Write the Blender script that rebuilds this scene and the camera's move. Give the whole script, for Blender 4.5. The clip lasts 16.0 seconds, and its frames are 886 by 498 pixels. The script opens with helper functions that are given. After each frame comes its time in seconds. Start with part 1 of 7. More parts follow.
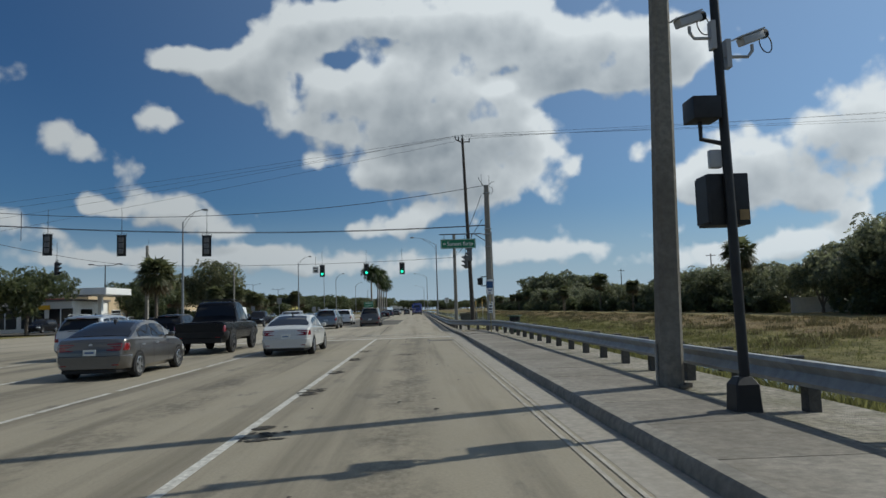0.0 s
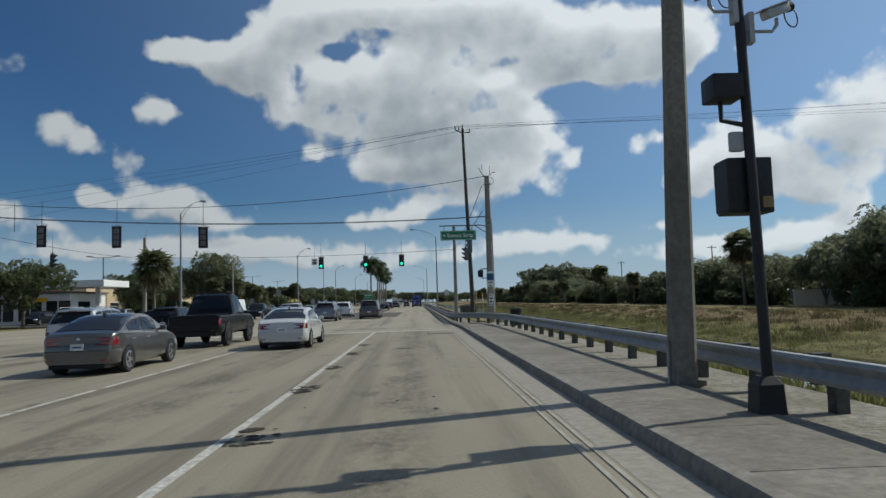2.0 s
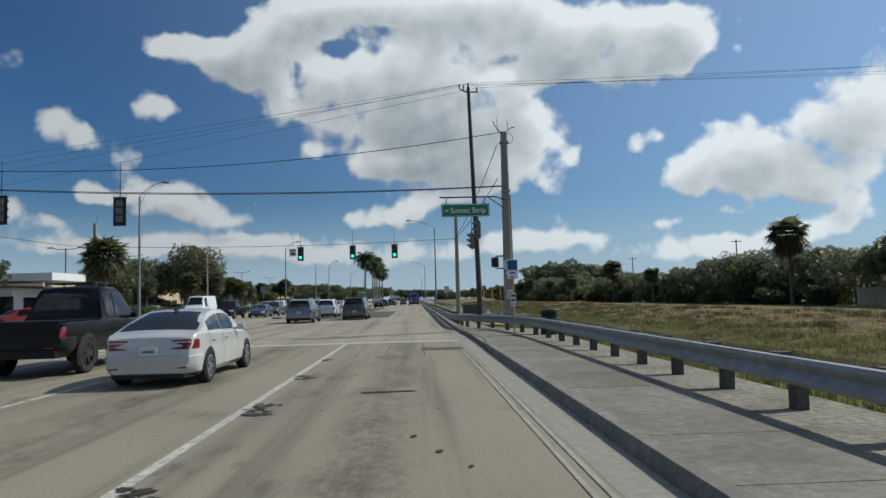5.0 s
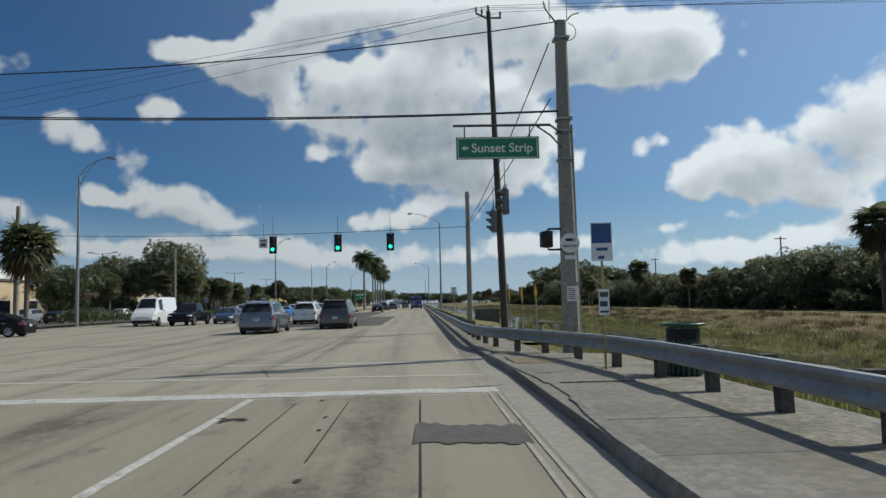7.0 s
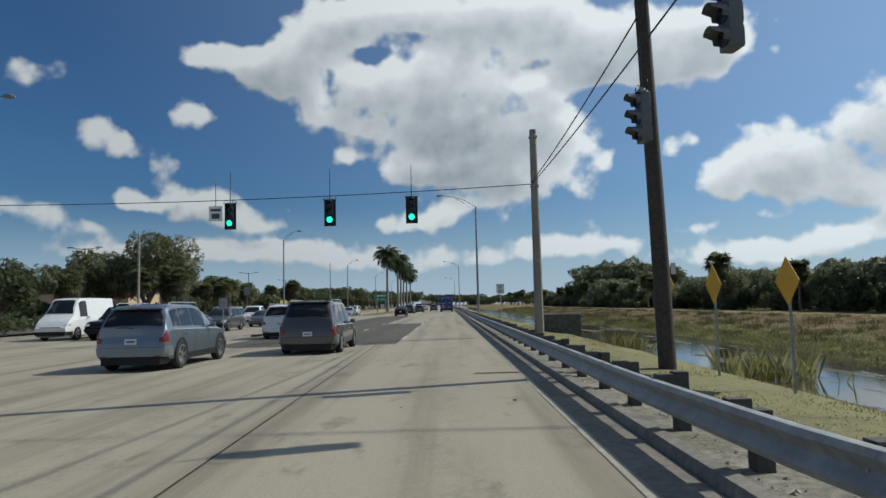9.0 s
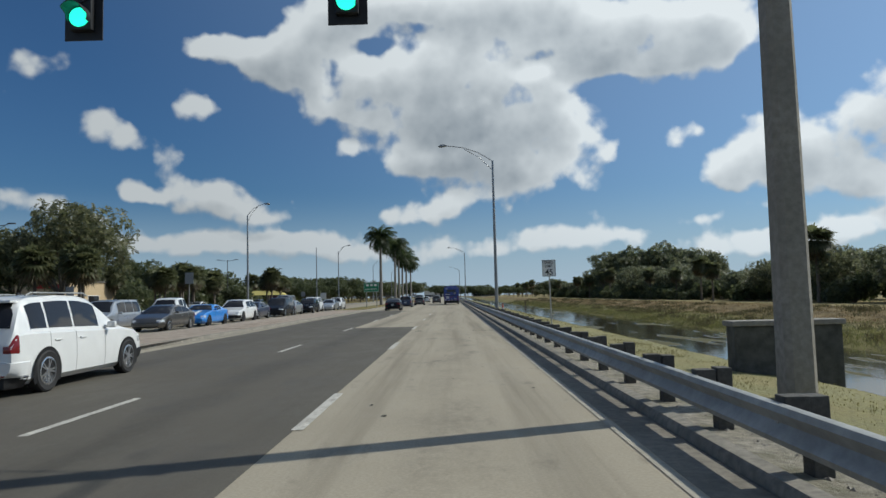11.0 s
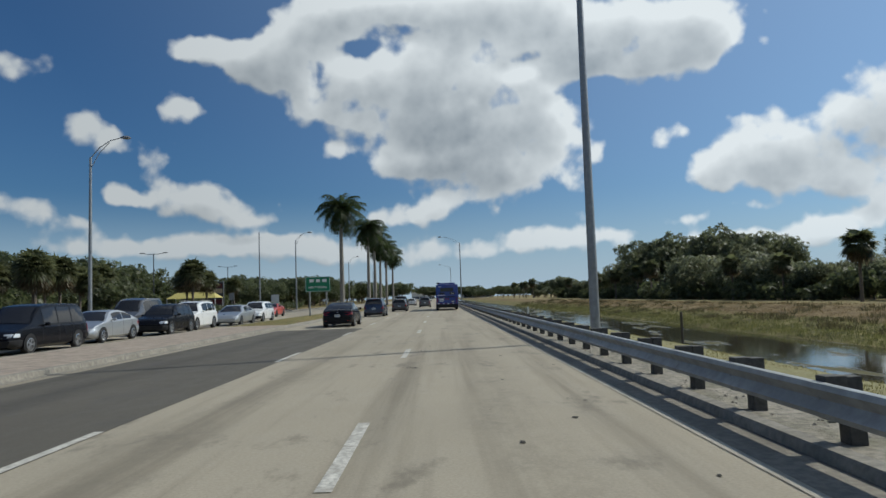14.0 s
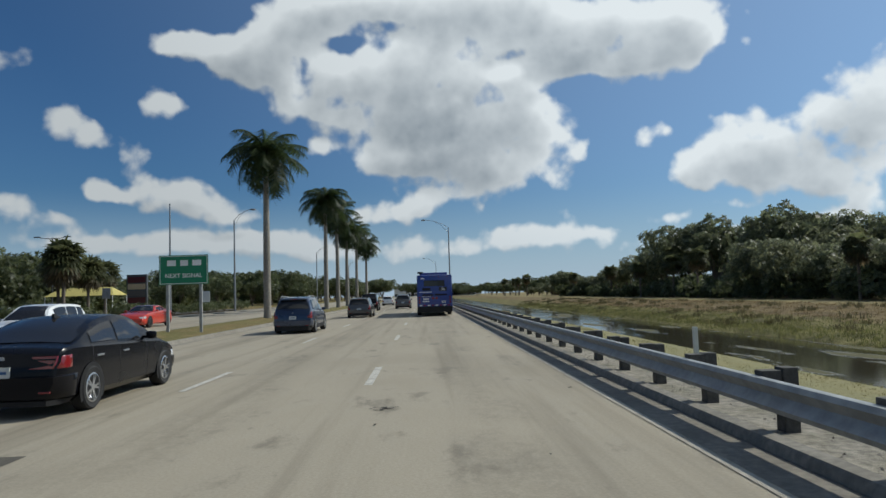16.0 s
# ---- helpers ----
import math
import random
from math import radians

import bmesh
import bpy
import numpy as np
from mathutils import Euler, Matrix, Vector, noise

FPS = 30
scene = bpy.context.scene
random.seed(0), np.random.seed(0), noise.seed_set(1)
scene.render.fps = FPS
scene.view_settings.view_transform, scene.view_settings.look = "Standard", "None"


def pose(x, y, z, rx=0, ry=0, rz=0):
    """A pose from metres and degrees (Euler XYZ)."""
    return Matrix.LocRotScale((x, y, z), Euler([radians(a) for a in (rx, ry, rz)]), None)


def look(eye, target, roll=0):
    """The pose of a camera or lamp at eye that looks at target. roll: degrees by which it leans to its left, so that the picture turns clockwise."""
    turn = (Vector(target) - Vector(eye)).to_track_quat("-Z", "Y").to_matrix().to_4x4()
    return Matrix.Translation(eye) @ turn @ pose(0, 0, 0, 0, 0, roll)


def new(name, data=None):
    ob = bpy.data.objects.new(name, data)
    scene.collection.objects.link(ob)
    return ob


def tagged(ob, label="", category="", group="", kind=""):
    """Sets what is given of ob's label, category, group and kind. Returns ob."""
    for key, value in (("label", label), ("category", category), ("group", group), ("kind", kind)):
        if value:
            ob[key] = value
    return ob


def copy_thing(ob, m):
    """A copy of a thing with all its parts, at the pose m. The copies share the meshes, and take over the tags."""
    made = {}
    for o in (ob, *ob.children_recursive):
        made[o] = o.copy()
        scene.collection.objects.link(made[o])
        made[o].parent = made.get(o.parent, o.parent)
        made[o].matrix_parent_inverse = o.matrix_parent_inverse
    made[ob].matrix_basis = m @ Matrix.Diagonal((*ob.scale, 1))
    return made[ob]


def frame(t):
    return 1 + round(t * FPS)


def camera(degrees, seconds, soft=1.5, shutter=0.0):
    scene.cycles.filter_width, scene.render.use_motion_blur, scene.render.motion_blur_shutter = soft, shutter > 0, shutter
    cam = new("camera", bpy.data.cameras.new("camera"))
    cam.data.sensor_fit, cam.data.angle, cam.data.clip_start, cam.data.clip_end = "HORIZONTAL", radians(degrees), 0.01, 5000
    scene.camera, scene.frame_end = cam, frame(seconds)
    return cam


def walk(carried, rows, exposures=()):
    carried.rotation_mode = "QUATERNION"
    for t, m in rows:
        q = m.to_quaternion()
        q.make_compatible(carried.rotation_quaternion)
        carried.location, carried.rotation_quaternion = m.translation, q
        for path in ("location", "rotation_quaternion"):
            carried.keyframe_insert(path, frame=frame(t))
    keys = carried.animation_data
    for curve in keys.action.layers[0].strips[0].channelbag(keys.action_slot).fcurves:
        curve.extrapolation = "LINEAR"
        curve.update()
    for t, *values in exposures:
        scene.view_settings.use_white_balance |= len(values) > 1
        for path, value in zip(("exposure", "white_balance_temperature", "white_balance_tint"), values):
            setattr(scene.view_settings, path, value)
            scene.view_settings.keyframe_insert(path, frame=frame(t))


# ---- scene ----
# The camera looks through the windscreen of a car that pulls away from a stop.
cam = camera(66.0, 16.0)
PATH = [
    (0, (0.43, 1.268, 1.512), (0.508, 3.259, 1.686), -1.8),
    (0.5, (0.443, 1.314, 1.516), (0.52, 3.306, 1.678), -1.8),
    (1, (0.44, 1.389, 1.52), (0.518, 3.381, 1.679), -1.9),
    (1.5, (0.428, 1.531, 1.518), (0.507, 3.523, 1.678), -1.9),
    (2, (0.447, 1.873, 1.536), (0.525, 3.866, 1.687), -1.8),
    (2.5, (0.46, 2.655, 1.53), (0.539, 4.648, 1.675), -2.0),
    (3, (0.465, 3.797, 1.525), (0.547, 5.791, 1.666), -1.7),
    (3.5, (0.498, 5.361, 1.553), (0.581, 7.354, 1.693), -1.6),
    (6, (0.837, 19.231, 1.521), (0.92, 21.223, 1.671), -1.5),
    (6.5, (0.887, 22.464, 1.507), (0.971, 24.457, 1.66), -1.5),
    (7, (0.921, 26.319, 1.503), (0.992, 28.311, 1.658), -1.3),
    (7.5, (0.856, 30.692, 1.513), (0.889, 32.686, 1.664), -1.4),
    (8, (0.74, 35.354, 1.55), (0.745, 37.349, 1.702), -1.5),
    (8.5, (0.588, 40.318, 1.55), (0.58, 42.313, 1.7), -1.8),
    (9, (0.398, 45.614, 1.561), (0.388, 47.607, 1.723), -1.4),
    (9.5, (0.275, 51.15, 1.576), (0.256, 53.144, 1.728), -1.2),
    (12, (-0.062, 81.483, 1.513), (-0.079, 83.478, 1.649), -1.9),
    (12.5, (-0.337, 87.832, 1.492), (-0.348, 89.827, 1.63), -2.2),
    (13, (-0.491, 94.387, 1.499), (-0.495, 96.383, 1.636), -2.0),
    (13.5, (-0.688, 101.191, 1.513), (-0.683, 103.186, 1.651), -1.8),
    (14, (-0.729, 108.171, 1.536), (-0.715, 110.166, 1.677), -1.9),
    (14.5, (-0.676, 115.396, 1.571), (-0.656, 117.391, 1.711), -2.1),
    (15, (-0.739, 122.749, 1.564), (-0.711, 124.744, 1.702), -2.6),
    (15.5, (-0.741, 130.316, 1.538), (-0.699, 132.311, 1.668), -2.6),
    (16, (-0.674, 137.978, 1.587), (-0.614, 139.973, 1.719), -1.8),
]
walk(cam, [(t, look(eye, target, roll)) for t, eye, target, roll in PATH],
     [(0.0, -0.13), (2.0, -0.09), (3.7, -0.01), (6.0, 0.0), (16.0, 0.0)])

# ---- sky and sun ----
SUN_EL, SUN_X, SUN_Y = radians(42), 0.94, 0.35


class Nodes:
    """A small writer of node trees."""

    def __init__(self, tree):
        self.tree = tree

    def add(self, kind, **values):
        node = self.tree.nodes.new(kind)
        for key, value in values.items():
            if key == "op":
                node.operation = value
            elif key == "inputs":
                for slot, v in value.items():
                    self.put(node.inputs[slot], v)
        return node

    def put(self, socket, v):
        if isinstance(v, bpy.types.NodeSocket):
            self.tree.links.new(v, socket)
        elif isinstance(v, bpy.types.Node):
            self.tree.links.new(v.outputs[0], socket)
        else:
            socket.default_value = v

    def math(self, op, a, b=0.0, c=0.0):
        return self.add("ShaderNodeMath", op=op, inputs={0: a, 1: b, 2: c}).outputs[0]

    def vec(self, op, a, b=(0, 0, 0)):
        node = self.add("ShaderNodeVectorMath", op=op, inputs={0: a, 1: b})
        return node.outputs["Value"] if op in ("LENGTH", "DOT_PRODUCT") else node.outputs[0]

    def noise(self, where, scale, detail=4.0, rough=0.55, warp=0.0):
        return self.add("ShaderNodeTexNoise", inputs={"Vector": where, "Scale": scale, "Detail": detail, "Roughness": rough, "Distortion": warp})

    def ramp(self, v, lo, hi, a=0.0, b=1.0, smooth=True):
        node = self.add("ShaderNodeMapRange", inputs={0: v, 1: lo, 2: hi, 3: a, 4: b})
        node.interpolation_type = "SMOOTHSTEP" if smooth else "LINEAR"
        return node.outputs[0]

    def mix(self, f, a, b):
        node = self.tree.nodes.new("ShaderNodeMix")
        node.data_type = "RGBA"
        for slot, v in ((0, f), (6, a), (7, b)):
            self.put(node.inputs[slot], (*v, 1) if isinstance(v, tuple) and len(v) == 3 else v)
        return node.outputs[2]


def main_cumulus():
    """The large cumulus ahead: azimuth to the right, elevation, half width, half height, in degrees, and density."""
    return (
        (-19.6, 19.9, 1.8, 0.8, 0.8), (-16.2, 19.6, 3.4, 1.3, 1), (-11.9, 20.0, 3.0, 2.0, 1), (-11.3, 18.1, 3.8, 1.2, 0.8),
        (-8.8, 22.6, 3.4, 1.9, 0.9), (-3.5, 23.6, 4.6, 1.7, 1), (2.4, 23.8, 5.3, 1.9, 1), (8.2, 22.9, 4.3, 2.5, 1),
        (-6.9, 17.7, 3.0, 1.9, 0.9), (-9.9, 15.8, 2.9, 1.2, 0.8), (-5.4, 14.9, 4.1, 1.5, 0.9), (-1.5, 18.1, 4.1, 2.7, 1),
        (4.1, 17.9, 4.5, 3.3, 1), (1.0, 14.2, 4.1, 2.5, 1), (6.5, 13.9, 4.7, 3.8, 1), (10.4, 14.6, 2.3, 2.5, 0.8),
        (-2.8, 11.2, 3.0, 1.6, 0.9), (1.4, 11.4, 3.8, 1.9, 0.9), (6.2, 10.2, 3.8, 1.8, 0.9),
    )


def gaps():
    """Blue gaps between its towers."""
    return (
        (-6.2, 20.5, 1.5, 0.5, -0.5), (-9.6, 18.4, 0.7, 1.3, -0.6), (-2.3, 22.1, 1.6, 0.5, -0.5), (8.0, 19.4, 2.0, 0.7, -0.9), (10.6, 18.2, 1.4, 0.6, -0.5),
        (13.2, 16.4, 2.7, 1.0, -0.6), (-0.8, 13.0, 2.2, 0.6, -0.45),
    )


def right_cumulus():
    """The two cumulus towards the sun."""
    return (
        (11.8, 19.3, 3.2, 1.8, 0.9), (15.5, 20.6, 4.2, 2.5, 1), (20.0, 20.1, 4.0, 2.6, 1), (23.0, 19.6, 2.0, 2.4, 0.9),
        (17.2, 18.1, 4.1, 1.3, 0.7), (22.4, 9.2, 1.9, 1.4, 0.9), (25.6, 10.2, 3.1, 2.4, 1), (29.0, 10.1, 3.2, 2.5, 1),
        (32.4, 11.5, 2.5, 3.3, 1), (35.1, 12.0, 2.5, 4.1, 1), (30.7, 7.8, 3.8, 1.1, 0.7), (33.5, 6.6, 1.1, 0.8, 0.8),
    )


def small_cumulus():
    """Small scattered puffs."""
    return (
        (-27.2, 12.9, 2.8, 1.8, 0.95), (-20.9, 15.5, 1.6, 1.1, 0.95), (-22.3, 11.0, 2.3, 1.3, 0.60), (-8.1, 12.3, 1.5, 0.9, 0.65),
        (18.8, 12.3, 1.3, 1.3, 0.65), (26.6, 18.2, 0.6, 0.7, 0.60), (13.8, 11.5, 0.9, 0.8, 0.60), (-32.1, 16.9, 2.0, 1.4, 0.65),
        (25.0, 6.3, 2.0, 0.5, 0.60), (19.9, 5.6, 1.8, 0.6, 0.65), (-31.7, 7.5, 2.4, 1.1, 0.90), (-25.3, 8.4, 1.1, 1.0, 0.90),
        (-23.8, 8.2, 1.1, 0.6, 0.70),
    )


def low_cumulus():
    """Distant clouds near the horizon."""
    return (
        (-19.2, 8.9, 3.4, 1.2, 0.9), (-17.0, 7.6, 3.1, 1.2, 0.8), (-14.8, 6.6, 1.9, 0.5, 0.6), (-27.9, 6.3, 2.3, 0.6, 0.6),
        (-0.5, 7.2, 4.4, 1.3, 0.85), (3.1, 8.5, 1.8, 0.7, 0.6), (-3.5, 6.7, 2.1, 0.7, 0.5), (-16.4, 4.9, 5.8, 1.1, 0.75),
        (-22.7, 4.5, 5.0, 1.0, 0.65), (-11.1, 4.2, 5.1, 1.2, 0.7), (-29.6, 4.5, 4.1, 0.9, 0.5), (9.7, 5.0, 4.1, 0.9, 0.8),
        (5.9, 3.9, 5.6, 1.1, 0.7), (14.7, 4.8, 3.1, 0.7, 0.5), (25.4, 3.3, 4.1, 1.0, 0.8), (29.8, 4.2, 2.8, 1.0, 0.8),
        (33.1, 4.8, 2.3, 1.1, 0.8), (18.6, 3.3, 4.6, 1.0, 0.6), (-3.6, 3.7, 6.6, 1.1, 0.6),
    )


def cloud_density(n, way, towers):
    """The density of the clouds towards a direction: soft towers, broken up by billows."""
    xyz = n.add("ShaderNodeSeparateXYZ", inputs={0: way}).outputs
    az = n.math("ARCTAN2", xyz[0], xyz[1])
    el = n.math("ARCSINE", xyz[2])
    place = n.add("ShaderNodeCombineXYZ", inputs={0: az, 1: el}).outputs[0]
    for scale, reach in ((11.0, 0.022), (34.0, 0.010)):
        soft = n.noise(way, scale, 2.0)
        place = n.vec("ADD", place, n.vec("MULTIPLY", n.vec("SUBTRACT", soft.outputs["Color"], (0.5, 0.5, 0.5)), (reach, 0.8 * reach, 0)))
    field = 0.0
    for a, e, w, h, dense in towers:
        w, h = radians(w) * 1.08, radians(h) * 1.08
        off = n.add("ShaderNodeVectorMath", op="MULTIPLY_ADD", inputs={0: place, 1: (1 / w, 1 / h, 0), 2: (-radians(a) / w, -radians(e) / h, 0)}).outputs[0]
        field = n.math("MULTIPLY_ADD", n.math("POWER", 0.37, n.vec("DOT_PRODUCT", off, off)), dense, field)
    # the same sort of clouds all round and overhead, where nothing else is set
    wide = n.noise(way, 2.6, 4.0)
    apart = n.math("MAXIMUM", n.ramp(n.math("ABSOLUTE", az), 0.72, 0.95), n.ramp(el, 0.47, 0.65))
    field = n.math("ADD", field, n.math("MULTIPLY", apart, n.ramp(wide.outputs[0], 0.5, 0.64, 0.0, 1.1)))
    capped = n.math("MINIMUM", field, 1.0)
    broad = n.math("SUBTRACT", n.noise(way, 8.0, 3.0, 0.5).outputs[0], 0.5)
    lump = n.math("SUBTRACT", n.noise(way, 20.0, 8.0, 0.56, 0.15).outputs[0], 0.5)
    puffs = n.add("ShaderNodeTexVoronoi")
    puffs.feature = "SMOOTH_F1"
    for slot, v in (("Vector", way), ("Scale", 25.0), ("Detail", 2.0), ("Roughness", 0.5), ("Smoothness", 0.7)):
        n.put(puffs.inputs[slot], v)
    puff = n.math("SUBTRACT", 0.35, puffs.outputs["Distance"])
    rough = n.math("ADD", n.math("MULTIPLY", lump, 0.85), n.math("MULTIPLY", puff, 0.6))
    return field, n.math("ADD", capped, n.math("MULTIPLY_ADD", broad, 1.0, rough))


def build_world():
    world = bpy.data.worlds.new("sky")
    scene.world = world
    world.use_nodes = True
    n = Nodes(world.node_tree)
    world.node_tree.nodes.clear()
    sky = n.add("ShaderNodeTexSky")
    sky.sky_type, sky.sun_disc = "NISHITA", False
    sky.sun_elevation, sky.sun_rotation = SUN_EL, math.atan2(SUN_X, SUN_Y)
    sky.air_density, sky.dust_density, sky.ozone_density = 1.0, 0.8, 2.4
    way = n.vec("NORMALIZE", n.add("ShaderNodeTexCoord").outputs["Generated"])
    el = n.math("ARCSINE", n.add("ShaderNodeSeparateXYZ", inputs={0: way}).outputs[2])
    towers = main_cumulus() + gaps() + right_cumulus() + small_cumulus() + low_cumulus()
    bulk, dense = cloud_density(n, way, towers)
    bulk_above, above = cloud_density(n, n.vec("NORMALIZE", n.vec("ADD", way, (0.011, 0.0, 0.026))), towers)
    cover = n.ramp(dense, 0.14, 0.54)
    # sunlit heads, grey bases
    rise = n.math("MULTIPLY_ADD", n.math("SUBTRACT", above, dense), 0.45, n.math("MULTIPLY", n.math("SUBTRACT", bulk_above, bulk), 0.5))
    thick = n.math("MULTIPLY_ADD", bulk, 0.45, n.math("MULTIPLY", dense, 0.55))
    shade = n.math("ADD", rise, n.ramp(thick, 0.45, 1.35, 0.0, 0.70))
    tone = n.mix(n.ramp(shade, 0.0, 0.95, 0.0, 1.0, False), (0.775, 0.845, 0.88), (0.255, 0.312, 0.365))
    cover = n.math("MULTIPLY", cover, n.ramp(el, 0.0, 0.12, 0.75, 1.0))
    # thin haze, towards the sun and along the horizon
    sunward = n.vec("DOT_PRODUCT", way, (math.cos(SUN_EL) * SUN_X, math.cos(SUN_EL) * SUN_Y, math.sin(SUN_EL)))
    glare = n.math("POWER", n.ramp(sunward, 0.1, 1.0, 0.0, 1.0, False), 1.3)
    blue = n.vec("MULTIPLY", sky.outputs[0], (0.0255, 0.0445, 0.0620))
    blue = n.vec("ADD", blue, n.vec("MULTIPLY", n.add("ShaderNodeCombineXYZ", inputs={0: glare, 1: glare, 2: glare}).outputs[0], (0.19, 0.24, 0.27)))
    blue = n.mix(n.ramp(el, -0.02, 0.16, 0.85, 0.0), blue, (0.40, 0.52, 0.64))
    clear = n.add("ShaderNodeBackground", inputs={0: blue, 1: 1.0})
    cloud = n.add("ShaderNodeBackground", inputs={0: tone, 1: n.ramp(sunward, 0.0, 0.7, 0.62, 0.96)})
    both = n.add("ShaderNodeMixShader", inputs={0: cover, 1: clear, 2: cloud})
    n.add("ShaderNodeOutputWorld", inputs={0: both})


build_world()
sun = bpy.data.lights.new("sun", "SUN")
sun.energy, sun.angle, sun.color = 3.6, radians(0.6), (1.0, 0.985, 0.88)
flat = math.hypot(SUN_X, SUN_Y)
sun_ob = new("sun", sun)
sun_ob.matrix_world = look((60 * SUN_X / flat, 60 * SUN_Y / flat, 60 * math.tan(SUN_EL)), (0, 0, 0))

# ---- materials ----
def surface(name, base, rough=0.6, metal=0.0, spread=0.25, grain=6.0, big=0.35, bump=0.0, bump_scale=None, tint=None, coat=0.0, random_shift=0.0, spec=0.5):
    """A plain surface with colour that varies at two scales, in metres, and a fine relief."""
    m = bpy.data.materials.new(name)
    m.use_nodes = True
    n = Nodes(m.node_tree)
    shader = m.node_tree.nodes["Principled BSDF"]
    where = n.add("ShaderNodeNewGeometry").outputs["Position"]
    fine, wide = n.noise(where, grain, 6.0, 0.6), n.noise(where, big, 4.0)
    light = tuple(min(1.0, c * (1 + spread)) for c in base)
    dark = tuple(c * (1 - spread) for c in base)
    col = n.mix(n.ramp(fine.outputs[0], 0.25, 0.75), dark, light)
    other = tint or tuple(c * (1 - 0.8 * spread) for c in base)
    col = n.mix(n.ramp(wide.outputs[0], 0.42, 0.7), col, n.mix(0.55, col, other))
    if random_shift:
        chance = n.add("ShaderNodeObjectInfo").outputs["Random"]
        bright = n.ramp(chance, 0.0, 1.0, 1 - random_shift, 1 + random_shift, False)
        col = n.vec("SCALE", col)
        m.node_tree.nodes[-1].inputs["Scale"].default_value = 1.0
        n.put(m.node_tree.nodes[-1].inputs["Scale"], bright)
    n.put(shader.inputs["Base Color"], col)
    n.put(shader.inputs["Roughness"], n.ramp(wide.outputs[0], 0.3, 0.7, max(0.02, rough * 0.85), min(1.0, rough * 1.12)))
    shader.inputs["Metallic"].default_value = metal
    shader.inputs["Specular IOR Level"].default_value = spec
    shader.inputs["Coat Weight"].default_value = coat
    shader.inputs["Coat Roughness"].default_value = 0.06
    if bump:
        relief = n.noise(where, bump_scale or grain * 3, 5.0, 0.65)
        b = n.add("ShaderNodeBump", inputs={"Strength": 1.0, "Distance": bump, "Height": relief.outputs[0]})
        n.put(shader.inputs["Normal"], b.outputs[0])
    return m


def road_material(name, base, dark, bare=0.85):
    """Worn pavement: fine aggregate, long tyre tracks along the road, stains."""
    m = bpy.data.materials.new(name)
    m.use_nodes = True
    n = Nodes(m.node_tree)
    shader = m.node_tree.nodes["Principled BSDF"]
    where = n.add("ShaderNodeNewGeometry").outputs["Position"]
    fine = n.noise(where, 30.0, 5.0, 0.7)
    long = n.noise(n.vec("MULTIPLY", where, (1.1, 0.03, 1)), 1.0, 6.0, 0.6)
    spots = n.noise(n.vec("MULTIPLY", where, (1.0, 0.45, 1)), 1.1, 7.0, 0.68)
    wide = n.noise(where, 0.16, 3.0)
    col = n.mix(n.ramp(fine.outputs[0], 0.25, 0.75), tuple(c * 0.86 for c in base), tuple(c * 1.12 for c in base))
    col = n.mix(n.math("MULTIPLY", n.ramp(long.outputs[0], 0.46, 0.72), 0.75), col, dark)
    col = n.mix(n.math("MULTIPLY", n.ramp(spots.outputs[0], 0.55, 0.68), 0.75), col, dark)
    col = n.mix(n.math("MULTIPLY", n.ramp(wide.outputs[0], 0.4, 0.75), 0.35), col, tuple(c * 0.7 for c in base))
    # coarse, darker aggregate laid bare along the middle of each lane, with grit in its pores
    spot_x = n.add("ShaderNodeSeparateXYZ", inputs={0: where}).outputs[0]
    drift = n.math("MULTIPLY", n.math("SUBTRACT", wide.outputs[0], 0.5), 1.2)
    across = n.math("FRACT", n.math("DIVIDE", n.math("ADD", n.math("ADD", spot_x, drift), 1.85), 4.0))
    drip = n.math("SUBTRACT", 1.0, n.ramp(n.math("ABSOLUTE", n.math("SUBTRACT", across, 0.5)), 0.04, 0.20))
    drip = n.math("MULTIPLY", drip, n.ramp(spots.outputs[0], 0.34, 0.60))
    grit = n.noise(n.vec("MULTIPLY", where, (1.0, 0.7, 1)), 7.0, 9.0, 0.78)
    drip = n.math("MULTIPLY", drip, n.ramp(grit.outputs[0], 0.38, 0.60, 0.25, 1.0))
    col = n.mix(n.math("MULTIPLY", drip, bare), col, dark)
    col = n.mix(n.math("MULTIPLY", n.ramp(grit.outputs[0], 0.60, 0.74), 0.5 * bare), col, dark)
    n.put(shader.inputs["Base Color"], col)
    n.put(shader.inputs["Roughness"], n.ramp(spots.outputs[0], 0.4, 0.7, 0.86, 0.66))
    shader.inputs["Specular IOR Level"].default_value = 0.25
    b = n.add("ShaderNodeBump", inputs={"Strength": 0.7, "Distance": 0.006, "Height": fine.outputs[0]})
    n.put(shader.inputs["Normal"], b.outputs[0])
    return m


